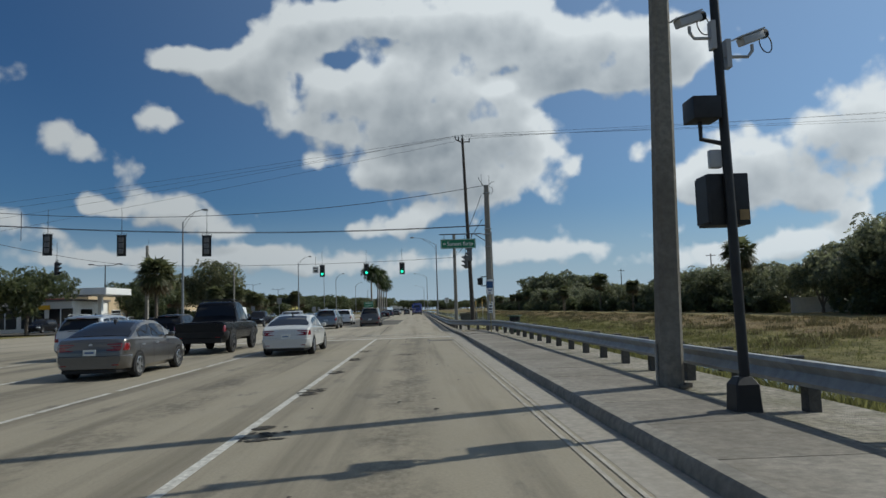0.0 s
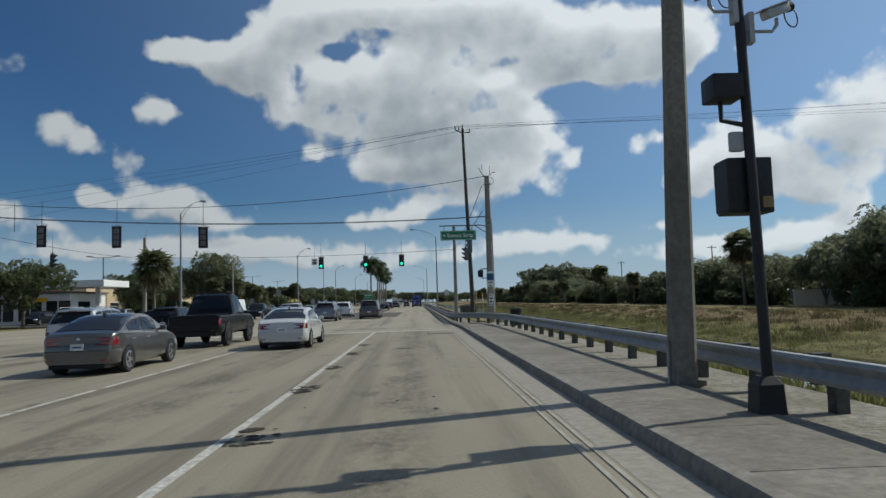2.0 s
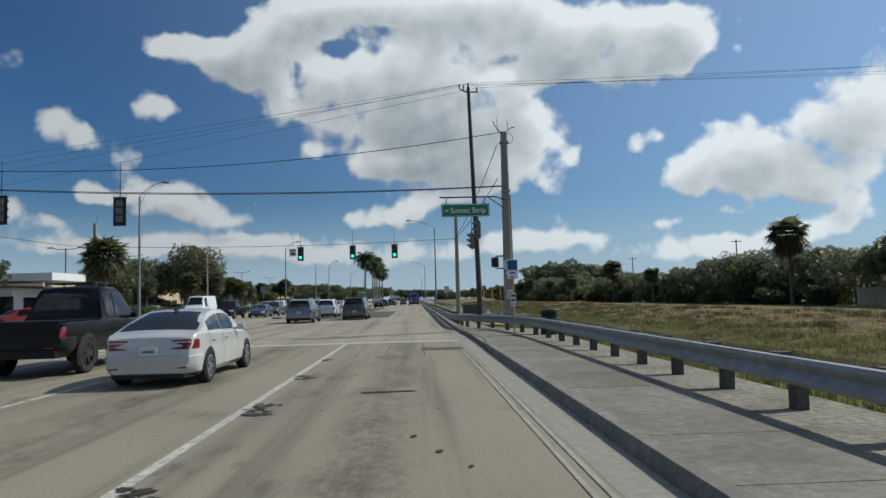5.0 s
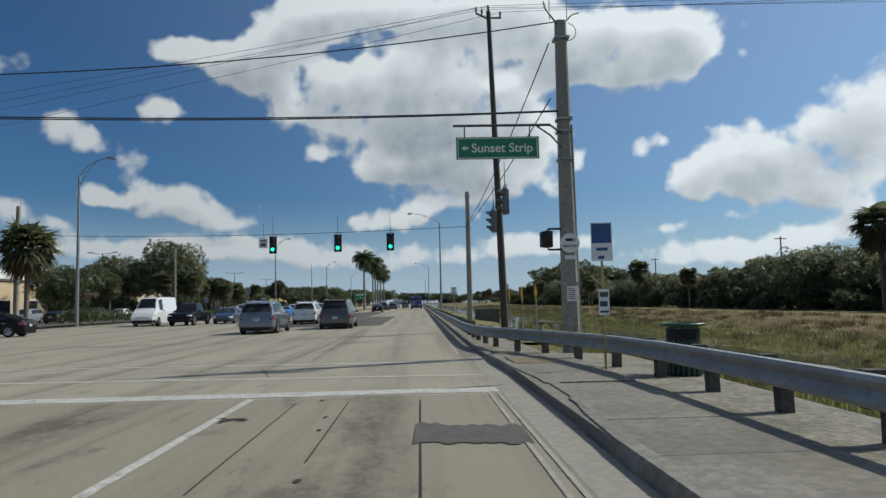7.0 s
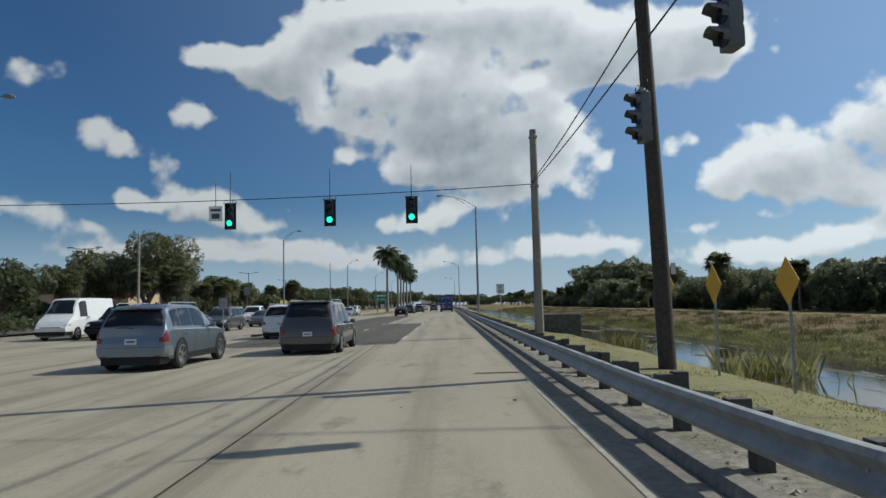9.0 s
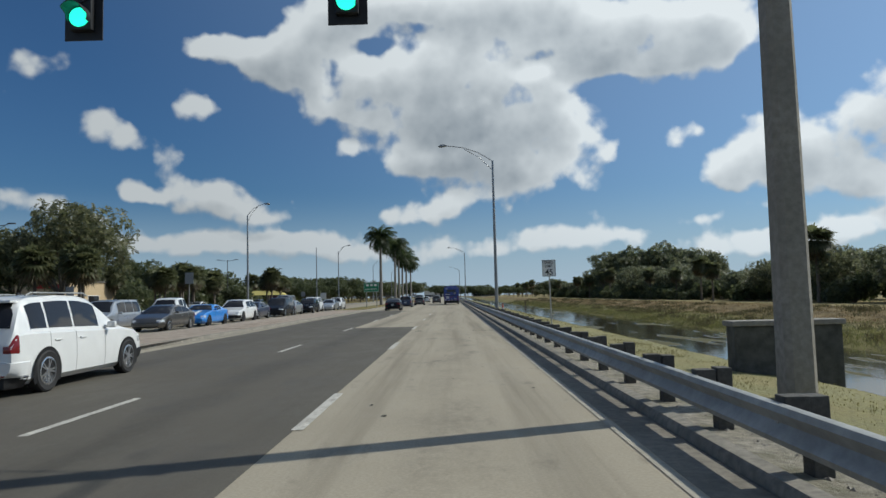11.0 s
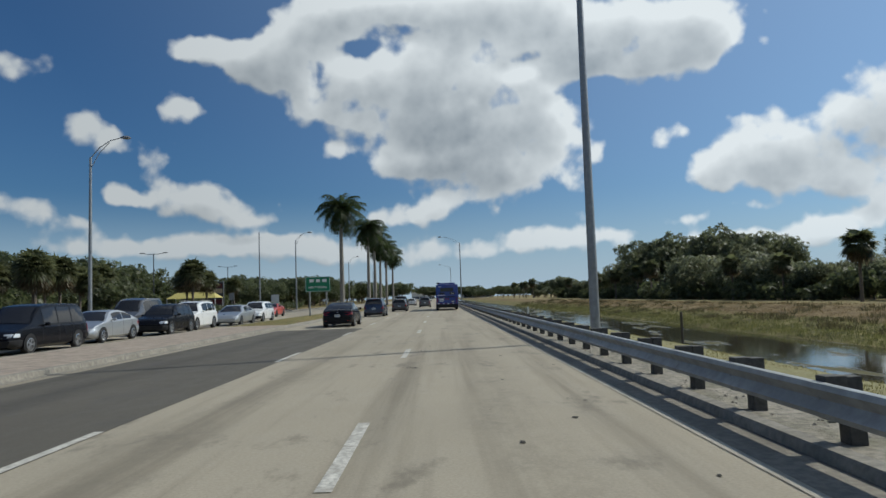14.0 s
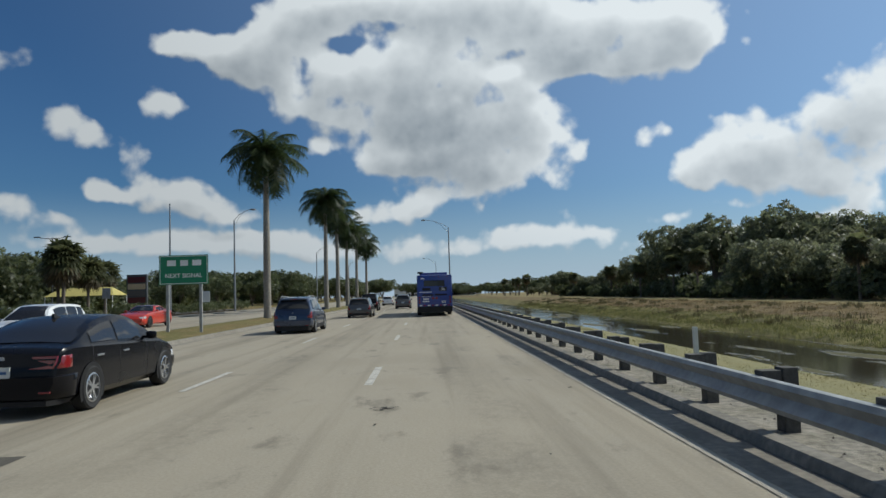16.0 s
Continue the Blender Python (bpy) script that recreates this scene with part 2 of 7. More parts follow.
def leaf_material(name, base, bright):
    m = bpy.data.materials.new(name)
    m.use_nodes = True
    n = Nodes(m.node_tree)
    shader = m.node_tree.nodes["Principled BSDF"]
    geo = n.add("ShaderNodeNewGeometry")
    chance = geo.outputs["Random Per Island"]
    wide = n.noise(geo.outputs["Position"], 0.35, 3.0)
    col = n.mix(n.ramp(chance, 0.0, 1.0), base, bright)
    col = n.mix(n.math("MULTIPLY", n.ramp(wide.outputs[0], 0.4, 0.7), 0.5), col, tuple(c * 0.55 for c in base))
    n.put(shader.inputs["Base Color"], col)
    shader.inputs["Roughness"].default_value = 0.45
    through_leaf = n.add("ShaderNodeBsdfTranslucent", inputs={0: col})
    both = n.add("ShaderNodeMixShader", inputs={0: 0.6, 1: shader, 2: through_leaf})
    n.put(m.node_tree.nodes["Material Output"].inputs[0], both.outputs[0])
    return m


def ground_material():
    """Mown grass, dry in patches, sandy where it is thin; dry scrub on the far bank."""
    m = bpy.data.materials.new("grass_ground")
    m.use_nodes = True
    n = Nodes(m.node_tree)
    shader = m.node_tree.nodes["Principled BSDF"]
    where = n.add("ShaderNodeNewGeometry").outputs["Position"]
    fine = n.noise(n.vec("MULTIPLY", where, (1, 0.6, 1)), 7.0, 7.0, 0.72)
    mid = n.noise(n.vec("MULTIPLY", where, (1, 0.45, 1)), 0.9, 6.0, 0.65)
    wide = n.noise(n.vec("MULTIPLY", where, (1, 0.25, 1)), 0.12, 4.0)
    col = n.mix(n.ramp(fine.outputs[0], 0.3, 0.7), (0.105, 0.10, 0.038), (0.23, 0.205, 0.085))
    col = n.mix(n.math("MULTIPLY", n.ramp(mid.outputs[0], 0.45, 0.65), 0.65), col, (0.25, 0.175, 0.085))
    col = n.mix(n.math("MULTIPLY", n.ramp(wide.outputs[0], 0.45, 0.62), 0.5), col, (0.20, 0.125, 0.065))
    # the far bank: green near the water, rusty dry grass above it, straw on the crest
    spot = n.add("ShaderNodeSeparateXYZ", inputs={0: where}).outputs[0]
    spot = n.math("ADD", spot, n.math("MULTIPLY", n.math("SUBTRACT", mid.outputs[0], 0.5), 7.0))
    clump = n.noise(n.vec("MULTIPLY", where, (1, 0.45, 1)), 0.8, 7.0, 0.72)
    green = n.mix(n.ramp(clump.outputs[0], 0.38, 0.6), (0.075, 0.073, 0.034), (0.225, 0.205, 0.085))
    rust = n.mix(n.ramp(clump.outputs[0], 0.38, 0.62), (0.11, 0.078, 0.046), (0.25, 0.185, 0.10))
    on_bank = n.math("MULTIPLY", n.ramp(spot, 14.5, 16.0), 0.8)
    bank = n.mix(n.ramp(spot, 19.5, 21.5), green, rust)
    bank = n.mix(n.ramp(spot, 26.0, 28.0), bank, (0.25, 0.205, 0.105))
    col = n.mix(on_bank, col, bank)
    n.put(shader.inputs["Base Color"], col)
    shader.inputs["Roughness"].default_value = 0.95
    shader.inputs["Specular IOR Level"].default_value = 0.15
    b = n.add("ShaderNodeBump", inputs={"Strength": 1.0, "Distance": 0.12, "Height": fine.outputs[0]})
    n.put(shader.inputs["Normal"], b.outputs[0])
    return m


def water_material():
    m = bpy.data.materials.new("canal_water")
    m.use_nodes = True
    n = Nodes(m.node_tree)
    shader = m.node_tree.nodes["Principled BSDF"]
    where = n.add("ShaderNodeNewGeometry").outputs["Position"]
    weed = n.noise(n.vec("MULTIPLY", where, (0.55, 0.12, 1)), 1.0, 6.0, 0.6)
    scum = n.ramp(weed.outputs[0], 0.55, 0.63)
    n.put(shader.inputs["Base Color"], n.mix(scum, (0.05, 0.045, 0.03), (0.105, 0.098, 0.05)))
    n.put(shader.inputs["Roughness"], n.ramp(scum, 0, 1, 0.06, 0.9))
    n.put(shader.inputs["Specular IOR Level"], n.ramp(scum, 0, 1, 0.5, 0.1))
    ripple = n.noise(where, 3.0, 4.0)
    b = n.add("ShaderNodeBump", inputs={"Strength": 0.5, "Distance": 0.005, "Height": ripple.outputs[0]})
    n.put(shader.inputs["Normal"], b.outputs[0])
    return m


def glass_material(name, tone=0.02):
    m = bpy.data.materials.new(name)
    m.use_nodes = True
    shader = m.node_tree.nodes["Principled BSDF"]
    shader.inputs["Base Color"].default_value = (tone, tone, tone * 1.1, 1)
    shader.inputs["Roughness"].default_value = 0.04
    shader.inputs["Specular IOR Level"].default_value = 0.45
    return m


def glow_material(name, colour, strength):
    m = bpy.data.materials.new(name)
    m.use_nodes = True
    shader = m.node_tree.nodes["Principled BSDF"]
    shader.inputs["Base Color"].default_value = (*colour, 1)
    shader.inputs["Emission Color"].default_value = (*colour, 1)
    shader.inputs["Emission Strength"].default_value = strength
    return m


CONCRETE_ROAD = road_material("concrete_pavement", (0.338, 0.300, 0.233), (0.155, 0.135, 0.102), 0.45)
OLD_ROAD = road_material("old_pavement", (0.270, 0.239, 0.181), (0.098, 0.085, 0.063))
ASPHALT = road_material("asphalt_patch", (0.105, 0.096, 0.080), (0.068, 0.062, 0.052))
PATCH_DARK = surface("crack_filler", (0.052, 0.048, 0.042), 0.95, spread=0.4, grain=25, bump=0.004, spec=0.2)
OIL = surface("damp_stain", (0.085, 0.076, 0.062), 0.7, spread=0.3, grain=5)
PAINT = surface("worn_road_paint", (0.46, 0.445, 0.40), 0.8, spread=0.38, grain=16, big=3.0, tint=(0.25, 0.23, 0.20))
WALK = surface("sidewalk_concrete", (0.185, 0.166, 0.136), 0.9, spread=0.3, grain=9, big=0.6, bump=0.004, tint=(0.12, 0.105, 0.085), random_shift=0.08)
KERB = surface("kerb_concrete", (0.215, 0.197, 0.165), 0.9, spread=0.3, grain=9, big=0.8, bump=0.004, tint=(0.15, 0.14, 0.12))
GUTTER = surface("gutter_concrete", (0.265, 0.24, 0.2), 0.85, spread=0.2, grain=9, big=0.6, bump=0.003, tint=(0.25, 0.23, 0.2))
DIRT = surface("sandy_dirt", (0.25, 0.225, 0.18), 0.98, spread=0.45, grain=9, big=1.2, bump=0.03, tint=(0.12, 0.115, 0.065))
GALV = surface("galvanised_steel", (0.34, 0.345, 0.335), 0.55, 0.45, spread=0.2, grain=5, big=0.9)
POST_WOOD = surface("weathered_post", (0.078, 0.075, 0.068), 0.85, spread=0.3, grain=20, bump=0.004)
POLE_CONCRETE = surface("pole_concrete", (0.29, 0.27, 0.235), 0.9, spread=0.22, grain=10, big=0.5, bump=0.003, tint=(0.2, 0.19, 0.17))
# darker copy of pole_concrete, with the pole's shaded side put into the colour
POLE_SHADED = surface("shaded_pole_concrete", (0.205, 0.19, 0.16), 0.95, spread=0.25, grain=10, big=0.5, bump=0.003, tint=(0.11, 0.098, 0.08))
POLE_WOOD = surface("creosoted_pole", (0.06, 0.05, 0.042), 0.85, spread=0.35, grain=14, bump=0.004)
BLACK_METAL = surface("black_powder_coat", (0.018, 0.019, 0.021), 0.5, 0.2, spread=0.3, grain=10)
DARK_METAL = surface("dark_aluminium", (0.10, 0.105, 0.11), 0.5, 0.6, spread=0.2, grain=8)
LAMP_METAL = surface("lamp_aluminium", (0.30, 0.31, 0.32), 0.45, 0.7, spread=0.2, grain=6)
CABLE = surface("cable_black", (0.02, 0.02, 0.022), 0.6, spread=0.2)
WHITE_PAINT = surface("white_enamel", (0.74, 0.74, 0.72), 0.45, spread=0.06, grain=4)
CREAM_METAL = surface("camera_housing", (0.36, 0.37, 0.38), 0.4, spread=0.08)
SIGN_GREEN = surface("sign_green", (0.012, 0.20, 0.10), 0.45, spread=0.1, grain=5)
SIGN_WHITE = surface("sign_white", (0.80, 0.80, 0.78), 0.45, spread=0.06, grain=5)
SIGN_YELLOW = surface("sign_amber", (0.75, 0.40, 0.02), 0.5, spread=0.1, grain=5)
SIGN_BLUE = surface("sign_blue", (0.03, 0.10, 0.25), 0.5, spread=0.15)
SIGN_BLACK = surface("sign_black", (0.02, 0.02, 0.02), 0.5, spread=0.1)
PAVER = surface("brick_paver", (0.285, 0.232, 0.185), 0.9, spread=0.35, grain=3.5, big=0.8, bump=0.01, tint=(0.30, 0.26, 0.22))
GRASS = ground_material()
WATER = water_material()
LEAF_DARK = leaf_material("leaf_dark", (0.105, 0.125, 0.07), (0.235, 0.255, 0.14))
LEAF_MID = leaf_material("leaf_mid", (0.065, 0.085, 0.038), (0.165, 0.185, 0.085))
# lighter leaves for the canal-side trees: glare is put into the colour
LEAF_GLARE = leaf_material("leaf_glare", (0.12, 0.135, 0.075), (0.29, 0.30, 0.17))
LEAF_PALE = leaf_material("leaf_pale", (0.09, 0.105, 0.05), (0.235, 0.235, 0.12))
LEAF_FAN = leaf_material("leaf_fan", (0.085, 0.10, 0.045), (0.19, 0.20, 0.095))
LEAF_PALM = leaf_material("leaf_palm", (0.03, 0.052, 0.018), (0.075, 0.10, 0.035))
LEAF_DRY = leaf_material("leaf_dry", (0.13, 0.105, 0.06), (0.25, 0.195, 0.11))
STRAW = leaf_material("dry_grass_blade", (0.14, 0.10, 0.05), (0.26, 0.19, 0.09))
TURF = leaf_material("turf_blade", (0.18, 0.165, 0.065), (0.26, 0.235, 0.10))
REED = leaf_material("reed_leaf", (0.12, 0.125, 0.045), (0.24, 0.235, 0.09))
REED_DULL = leaf_material("dull_weed_leaf", (0.07, 0.066, 0.032), (0.16, 0.14, 0.07))
REED_TALL = leaf_material("tall_reed_leaf", (0.17, 0.165, 0.06), (0.33, 0.31, 0.13))
BARK = surface("bark", (0.15, 0.125, 0.10), 0.95, spread=0.35, grain=9, bump=0.012)
PALM_BARK = surface("palm_bark", (0.24, 0.22, 0.19), 0.9, spread=0.25, grain=7, bump=0.008)
PALM_SHAFT = surface("palm_crownshaft", (0.09, 0.15, 0.05), 0.5, spread=0.2)
TYRE = surface("tyre_rubber", (0.016, 0.016, 0.017), 0.85, spread=0.2)
RIM = surface("alloy_rim", (0.52, 0.53, 0.55), 0.3, 0.9, spread=0.1)
RIM_DARK = surface("dark_rim", (0.07, 0.07, 0.075), 0.4, 0.7, spread=0.1)
BLACK_PLASTIC = surface("black_plastic", (0.014, 0.014, 0.015), 0.6, spread=0.2, spec=0.3)
CAR_GLASS = glass_material("tinted_glass")
TAIL_RED = surface("tail_lamp_red", (0.20, 0.010, 0.012), 0.15, spread=0.15, coat=1.0)
HEAD_CLEAR = surface("head_lamp_clear", (0.72, 0.74, 0.76), 0.12, 0.3, spread=0.1, coat=1.0)
PLATE_WHITE = surface("plate_white", (0.6, 0.62, 0.6), 0.5, spread=0.1)
STUCCO_TAN = surface("tan_stucco", (0.52, 0.40, 0.25), 0.95, spread=0.12, grain=5, big=0.3, bump=0.004)
STUCCO_WHITE = surface("white_stucco", (0.70, 0.68, 0.63), 0.95, spread=0.1, grain=5, big=0.3)
FAINT_PAINT = surface("faded_edge_line", (0.33, 0.305, 0.255), 0.85, spread=0.25, grain=6, big=1.5, tint=(0.22, 0.20, 0.165))
DULL_LABEL = surface("dull_label", (0.30, 0.20, 0.09), 0.7, spread=0.2)
ROOF_DARK = surface("roof_dark", (0.12, 0.11, 0.10), 0.9, spread=0.2)
SHOP_RED = surface("shop_sign_red", (0.45, 0.03, 0.025), 0.5, spread=0.1)
SIGNAL_GREEN = glow_material("green_signal_lens", (0.02, 0.95, 0.55), 1.6)
LENS_DARK = surface("unlit_lens", (0.03, 0.028, 0.026), 0.25, spread=0.2)


def car_paint(name, base, metal=0.0):
    return surface(name, base, 0.32 if metal else 0.38, metal, spread=0.05, grain=3, big=0.8, coat=1.0)

# ---- shapes ----
def finish(name, bm, material, smooth=0.0):
    """A mesh from a bmesh. smooth: the angle in degrees under which edges are smooth."""
    me = bpy.data.meshes.new(name)
    bm.to_mesh(me)
    bm.free()
    for mat in material if isinstance(material, (list, tuple)) else [material]:
        me.materials.append(mat)
    if smooth:
        me.polygons.foreach_set("use_smooth", [True] * len(me.polygons))
        me.set_sharp_from_angle(angle=radians(smooth))
    return me


def part(name, bm, material, parent, label="", smooth=0.0):
    ob = new(name, finish(name, bm, material, smooth))
    ob.parent = parent
    return tagged(ob, label)


def thing(name, label, category, at=(0, 0, 0), turn=0.0, group="", kind=""):
    ob = new(name)
    ob.empty_display_size = 0.2
    ob.matrix_basis = pose(*at, 0, 0, turn)
    return tagged(ob, label, category, group, kind)


def structure(name, bm, material, label, category, smooth=0.0):
    return tagged(new(name, finish(name, bm, material, smooth)), label, category, "", "structure")


def box(bm, x0, x1, y0, y1, z0, z1, bevel=0.0):
    v = [bm.verts.new((x, y, z)) for z in (z0, z1) for y in (y0, y1) for x in (x0, x1)]
    faces = [bm.faces.new([v[i] for i in f]) for f in ((0, 2, 3, 1), (4, 5, 7, 6), (0, 1, 5, 4), (2, 6, 7, 3), (0, 4, 6, 2), (1, 3, 7, 5))]
    if bevel:
        edges = list({e for f in faces for e in f.edges})
        bmesh.ops.bevel(bm, geom=edges, offset=bevel, segments=2, affect="EDGES", profile=0.6)
    return bm


def boxes(*rows, bevel=0.0):
    bm = bmesh.new()
    for row in rows:
        box(bm, *row, bevel=bevel)
    return bm


def tube(bm, points, radii, sides=10, caps=True):
    """A round tube through points; radii: one, or one a point."""
    points = [Vector(p) for p in points]
    radii = [radii] * len(points) if isinstance(radii, (int, float)) else list(radii)
    rings, side = [], None
    for i, p in enumerate(points):
        way = (points[min(i + 1, len(points) - 1)] - points[max(i - 1, 0)]).normalized()
        if side is None or abs(side.dot(way)) > 0.95:
            side = way.orthogonal()
        side = (side - way * side.dot(way)).normalized()
        up = way.cross(side)
        rings.append([bm.verts.new(p + radii[i] * (math.cos(a) * side + math.sin(a) * up)) for a in (2 * math.pi * k / sides for k in range(sides))])
    for a, b in zip(rings, rings[1:]):
        for k in range(sides):
            bm.faces.new((a[k], a[(k + 1) % sides], b[(k + 1) % sides], b[k]))
    if caps:
        bm.faces.new(rings[0][::-1])
        bm.faces.new(rings[-1])
    return bm


def tubes(*rows, sides=10):
    bm = bmesh.new()
    for points, radii in rows:
        tube(bm, points, radii, sides)
    return bm


def sweep(bm, line, profile, closed=False):
    """A profile of (across, up) carried along a line of (x, y, z), across being to the right of the way."""
    rings = []
    pts = [Vector(p) for p in line]
    for i, p in enumerate(pts):
        way = pts[min(i + 1, len(pts) - 1)] - pts[max(i - 1, 0)]
        way.z = 0
        way.normalize()
        right = Vector((way.y, -way.x, 0))
        rings.append([bm.verts.new(p + right * a + Vector((0, 0, b))) for a, b in profile])
    count = len(profile)
    for a, b in zip(rings, rings[1:]):
        for k in range(count if closed else count - 1):
            bm.faces.new((a[k], a[(k + 1) % count], b[(k + 1) % count], b[k]))
    if closed:
        bm.faces.new(rings[0])
        bm.faces.new(rings[-1][::-1])
    return bm


def sheet(bm, x0, x1, y0, y1, z, nx=1, ny=1):
    grid = [[bm.verts.new((x0 + (x1 - x0) * i / nx, y0 + (y1 - y0) * j / ny, z)) for i in range(nx + 1)] for j in range(ny + 1)]
    for j in range(ny):
        for i in range(nx):
            bm.faces.new((grid[j][i], grid[j][i + 1], grid[j + 1][i + 1], grid[j + 1][i]))
    return bm


def blade(bm, points):
    bm.faces.new([bm.verts.new(p) for p in points])


def lettering(name, text, size, material, parent, at, turn=(90, 0, 0), label="", align="CENTER"):
    """Raised letters in the built-in font, as a mesh."""
    curve = bpy.data.curves.new(name, "FONT")
    curve.body, curve.size, curve.extrude, curve.align_x, curve.align_y = text, size, 0.003, align, "CENTER"
    curve.offset = size * 0.012
    source = bpy.data.objects.new(name, curve)
    scene.collection.objects.link(source)
    bpy.context.view_layer.update()
    me = bpy.data.meshes.new_from_object(source.evaluated_get(bpy.context.evaluated_depsgraph_get()))
    bpy.data.objects.remove(source)
    bpy.data.curves.remove(curve)
    me.materials.clear()
    me.materials.append(material)
    ob = new(name, me)
    ob.parent = parent
    ob.matrix_basis = pose(*at, *turn)
    return tagged(ob, label)

# ---- the ground, the roads and the rails ----
FAR_Y, NEAR_Y = 900.0, -60.0


def land_height(x, y):
    """The land: level under the roads, a canal on the right with a raised far bank."""
    stops = ((-400, 0.3), (-60, 0.1), (-27, -0.05), (5.4, -0.05), (6.4, -0.12), (8.6, -0.85), (9.6, -1.15), (15.0, -1.2), (16.2, -0.8), (19.0, -0.5), (25.0, 0.08), (28.0, 0.12), (34.0, -0.05), (60, -0.2), (400, -0.2))
    for (xa, za), (xb, zb) in zip(stops, stops[1:]):
        if xa <= x <= xb:
            z = za + (zb - za) * (x - xa) / (xb - xa)
            break
    else:
        z = -0.2
    if x > 5.6:
        rough = 0.10 if x < 27 else 0.05
        z += rough * noise.fractal((x * 0.5, y * 0.25, 3.0), 1.0, 2.0, 4)
        if 8 < x < 17:
            z += 0.16 * noise.noise((x * 0.35, y * 0.09, 9.0))
    return z


def build_ground():
    xs = [-900, -400, -150, -60, -27, 2.2, 4.0, 5.4] + [5.9 + 0.55 * i for i in range(42)] + [30, 34, 40, 60, 120, 400, 900]
    ys = [-300, -120, NEAR_Y] + [-30 + 1.25 * i for i in range(200)] + [225 + 5 * i for i in range(40)] + [450, 600, FAR_Y, 2500]
    bm = bmesh.new()
    grid = [[bm.verts.new((x, y, land_height(x, y))) for x in xs] for y in ys]
    for a, b in zip(grid, grid[1:]):
        for i in range(len(xs) - 1):
            bm.faces.new((a[i], a[i + 1], b[i + 1], b[i]))
    structure("ground", bm, GRASS, "rough half-dry grass verge and canal bank", "ground", 60)
    bm = sheet(bmesh.new(), 7.0, 17.5, NEAR_Y, FAR_Y, -0.92)
    structure("water", bm, WATER, "shallow canal water with patches of weed", "canal")


def build_roads():
    bm = sheet(bmesh.new(), -26.5, 2.24, NEAR_Y, 37.6, 0.0)
    structure("approach_road", bm, OLD_ROAD, "older stained concrete lanes before the stop line", "road")
    bm = sheet(bmesh.new(), -26.5, 2.24, 37.6, FAR_Y, 0.0)
    sheet(bm, -140, -26.5, 45.5, 73.0, -0.004)
    structure("road", bm, CONCRETE_ROAD, "pale worn concrete roadway with tyre marks", "road")
    bm = sheet(bmesh.new(), -4.95, -1.76, 73.5, 104.5, 0.004)
    sheet(bm, -9.6, -4.95, 73.5, 145.5, 0.004)
    structure("asphalt_patch", bm, ASPHALT, "dark grey asphalt patch in the roadway", "road")
    bm = boxes((2.24, 2.73, NEAR_Y, 34.0, -0.2, 0.002), bevel=0.0)
    box(bm, 2.24, 3.0, 34.0, 45.0, -0.2, 0.002)
    structure("gutter", bm, GUTTER, "pale concrete gutter along the kerb", "gutter")
    bm = boxes((2.06, 2.55, 45.0, FAR_Y, -0.2, 0.002))
    structure("canal_gutter", bm, surface("dirty_gutter", (0.175, 0.158, 0.130), 0.9, spread=0.3, grain=9, big=0.7, bump=0.003, tint=(0.11, 0.10, 0.085)), "dirty concrete gutter beside the canal guardrail", "gutter")


KERB_LINE = ((2.73, NEAR_Y), (2.73, 20.0), (2.73, 33.0), (2.80, 34.5), (2.95, 36.0), (2.95, 37.5), (2.75, 40.0), (2.62, 43.0), (2.58, 47.0), (2.56, 52.0), (2.55, 90.0), (2.55, FAR_Y))


def build_kerb():
    line = []
    for (xa, ya), (xb, yb) in zip(KERB_LINE, KERB_LINE[1:]):
        steps = 1 if yb - ya > 15 else 3
        line += [(xa + (xb - xa) * i / steps, ya + (yb - ya) * i / steps, -0.05 if ya + (yb - ya) * i / steps > 43 else 0.0) for i in range(steps)]
    line.append((KERB_LINE[-1][0], KERB_LINE[-1][1], -0.05))
    bm = sweep(bmesh.new(), line, ((0.0, -0.15), (0.0, 0.02), (0.025, 0.12), (0.055, 0.155), (0.2, 0.165), (0.2, -0.15)), True)
    structure("kerb", bm, KERB, "rounded worn concrete kerb, darkened by tyres", "kerb", 40)


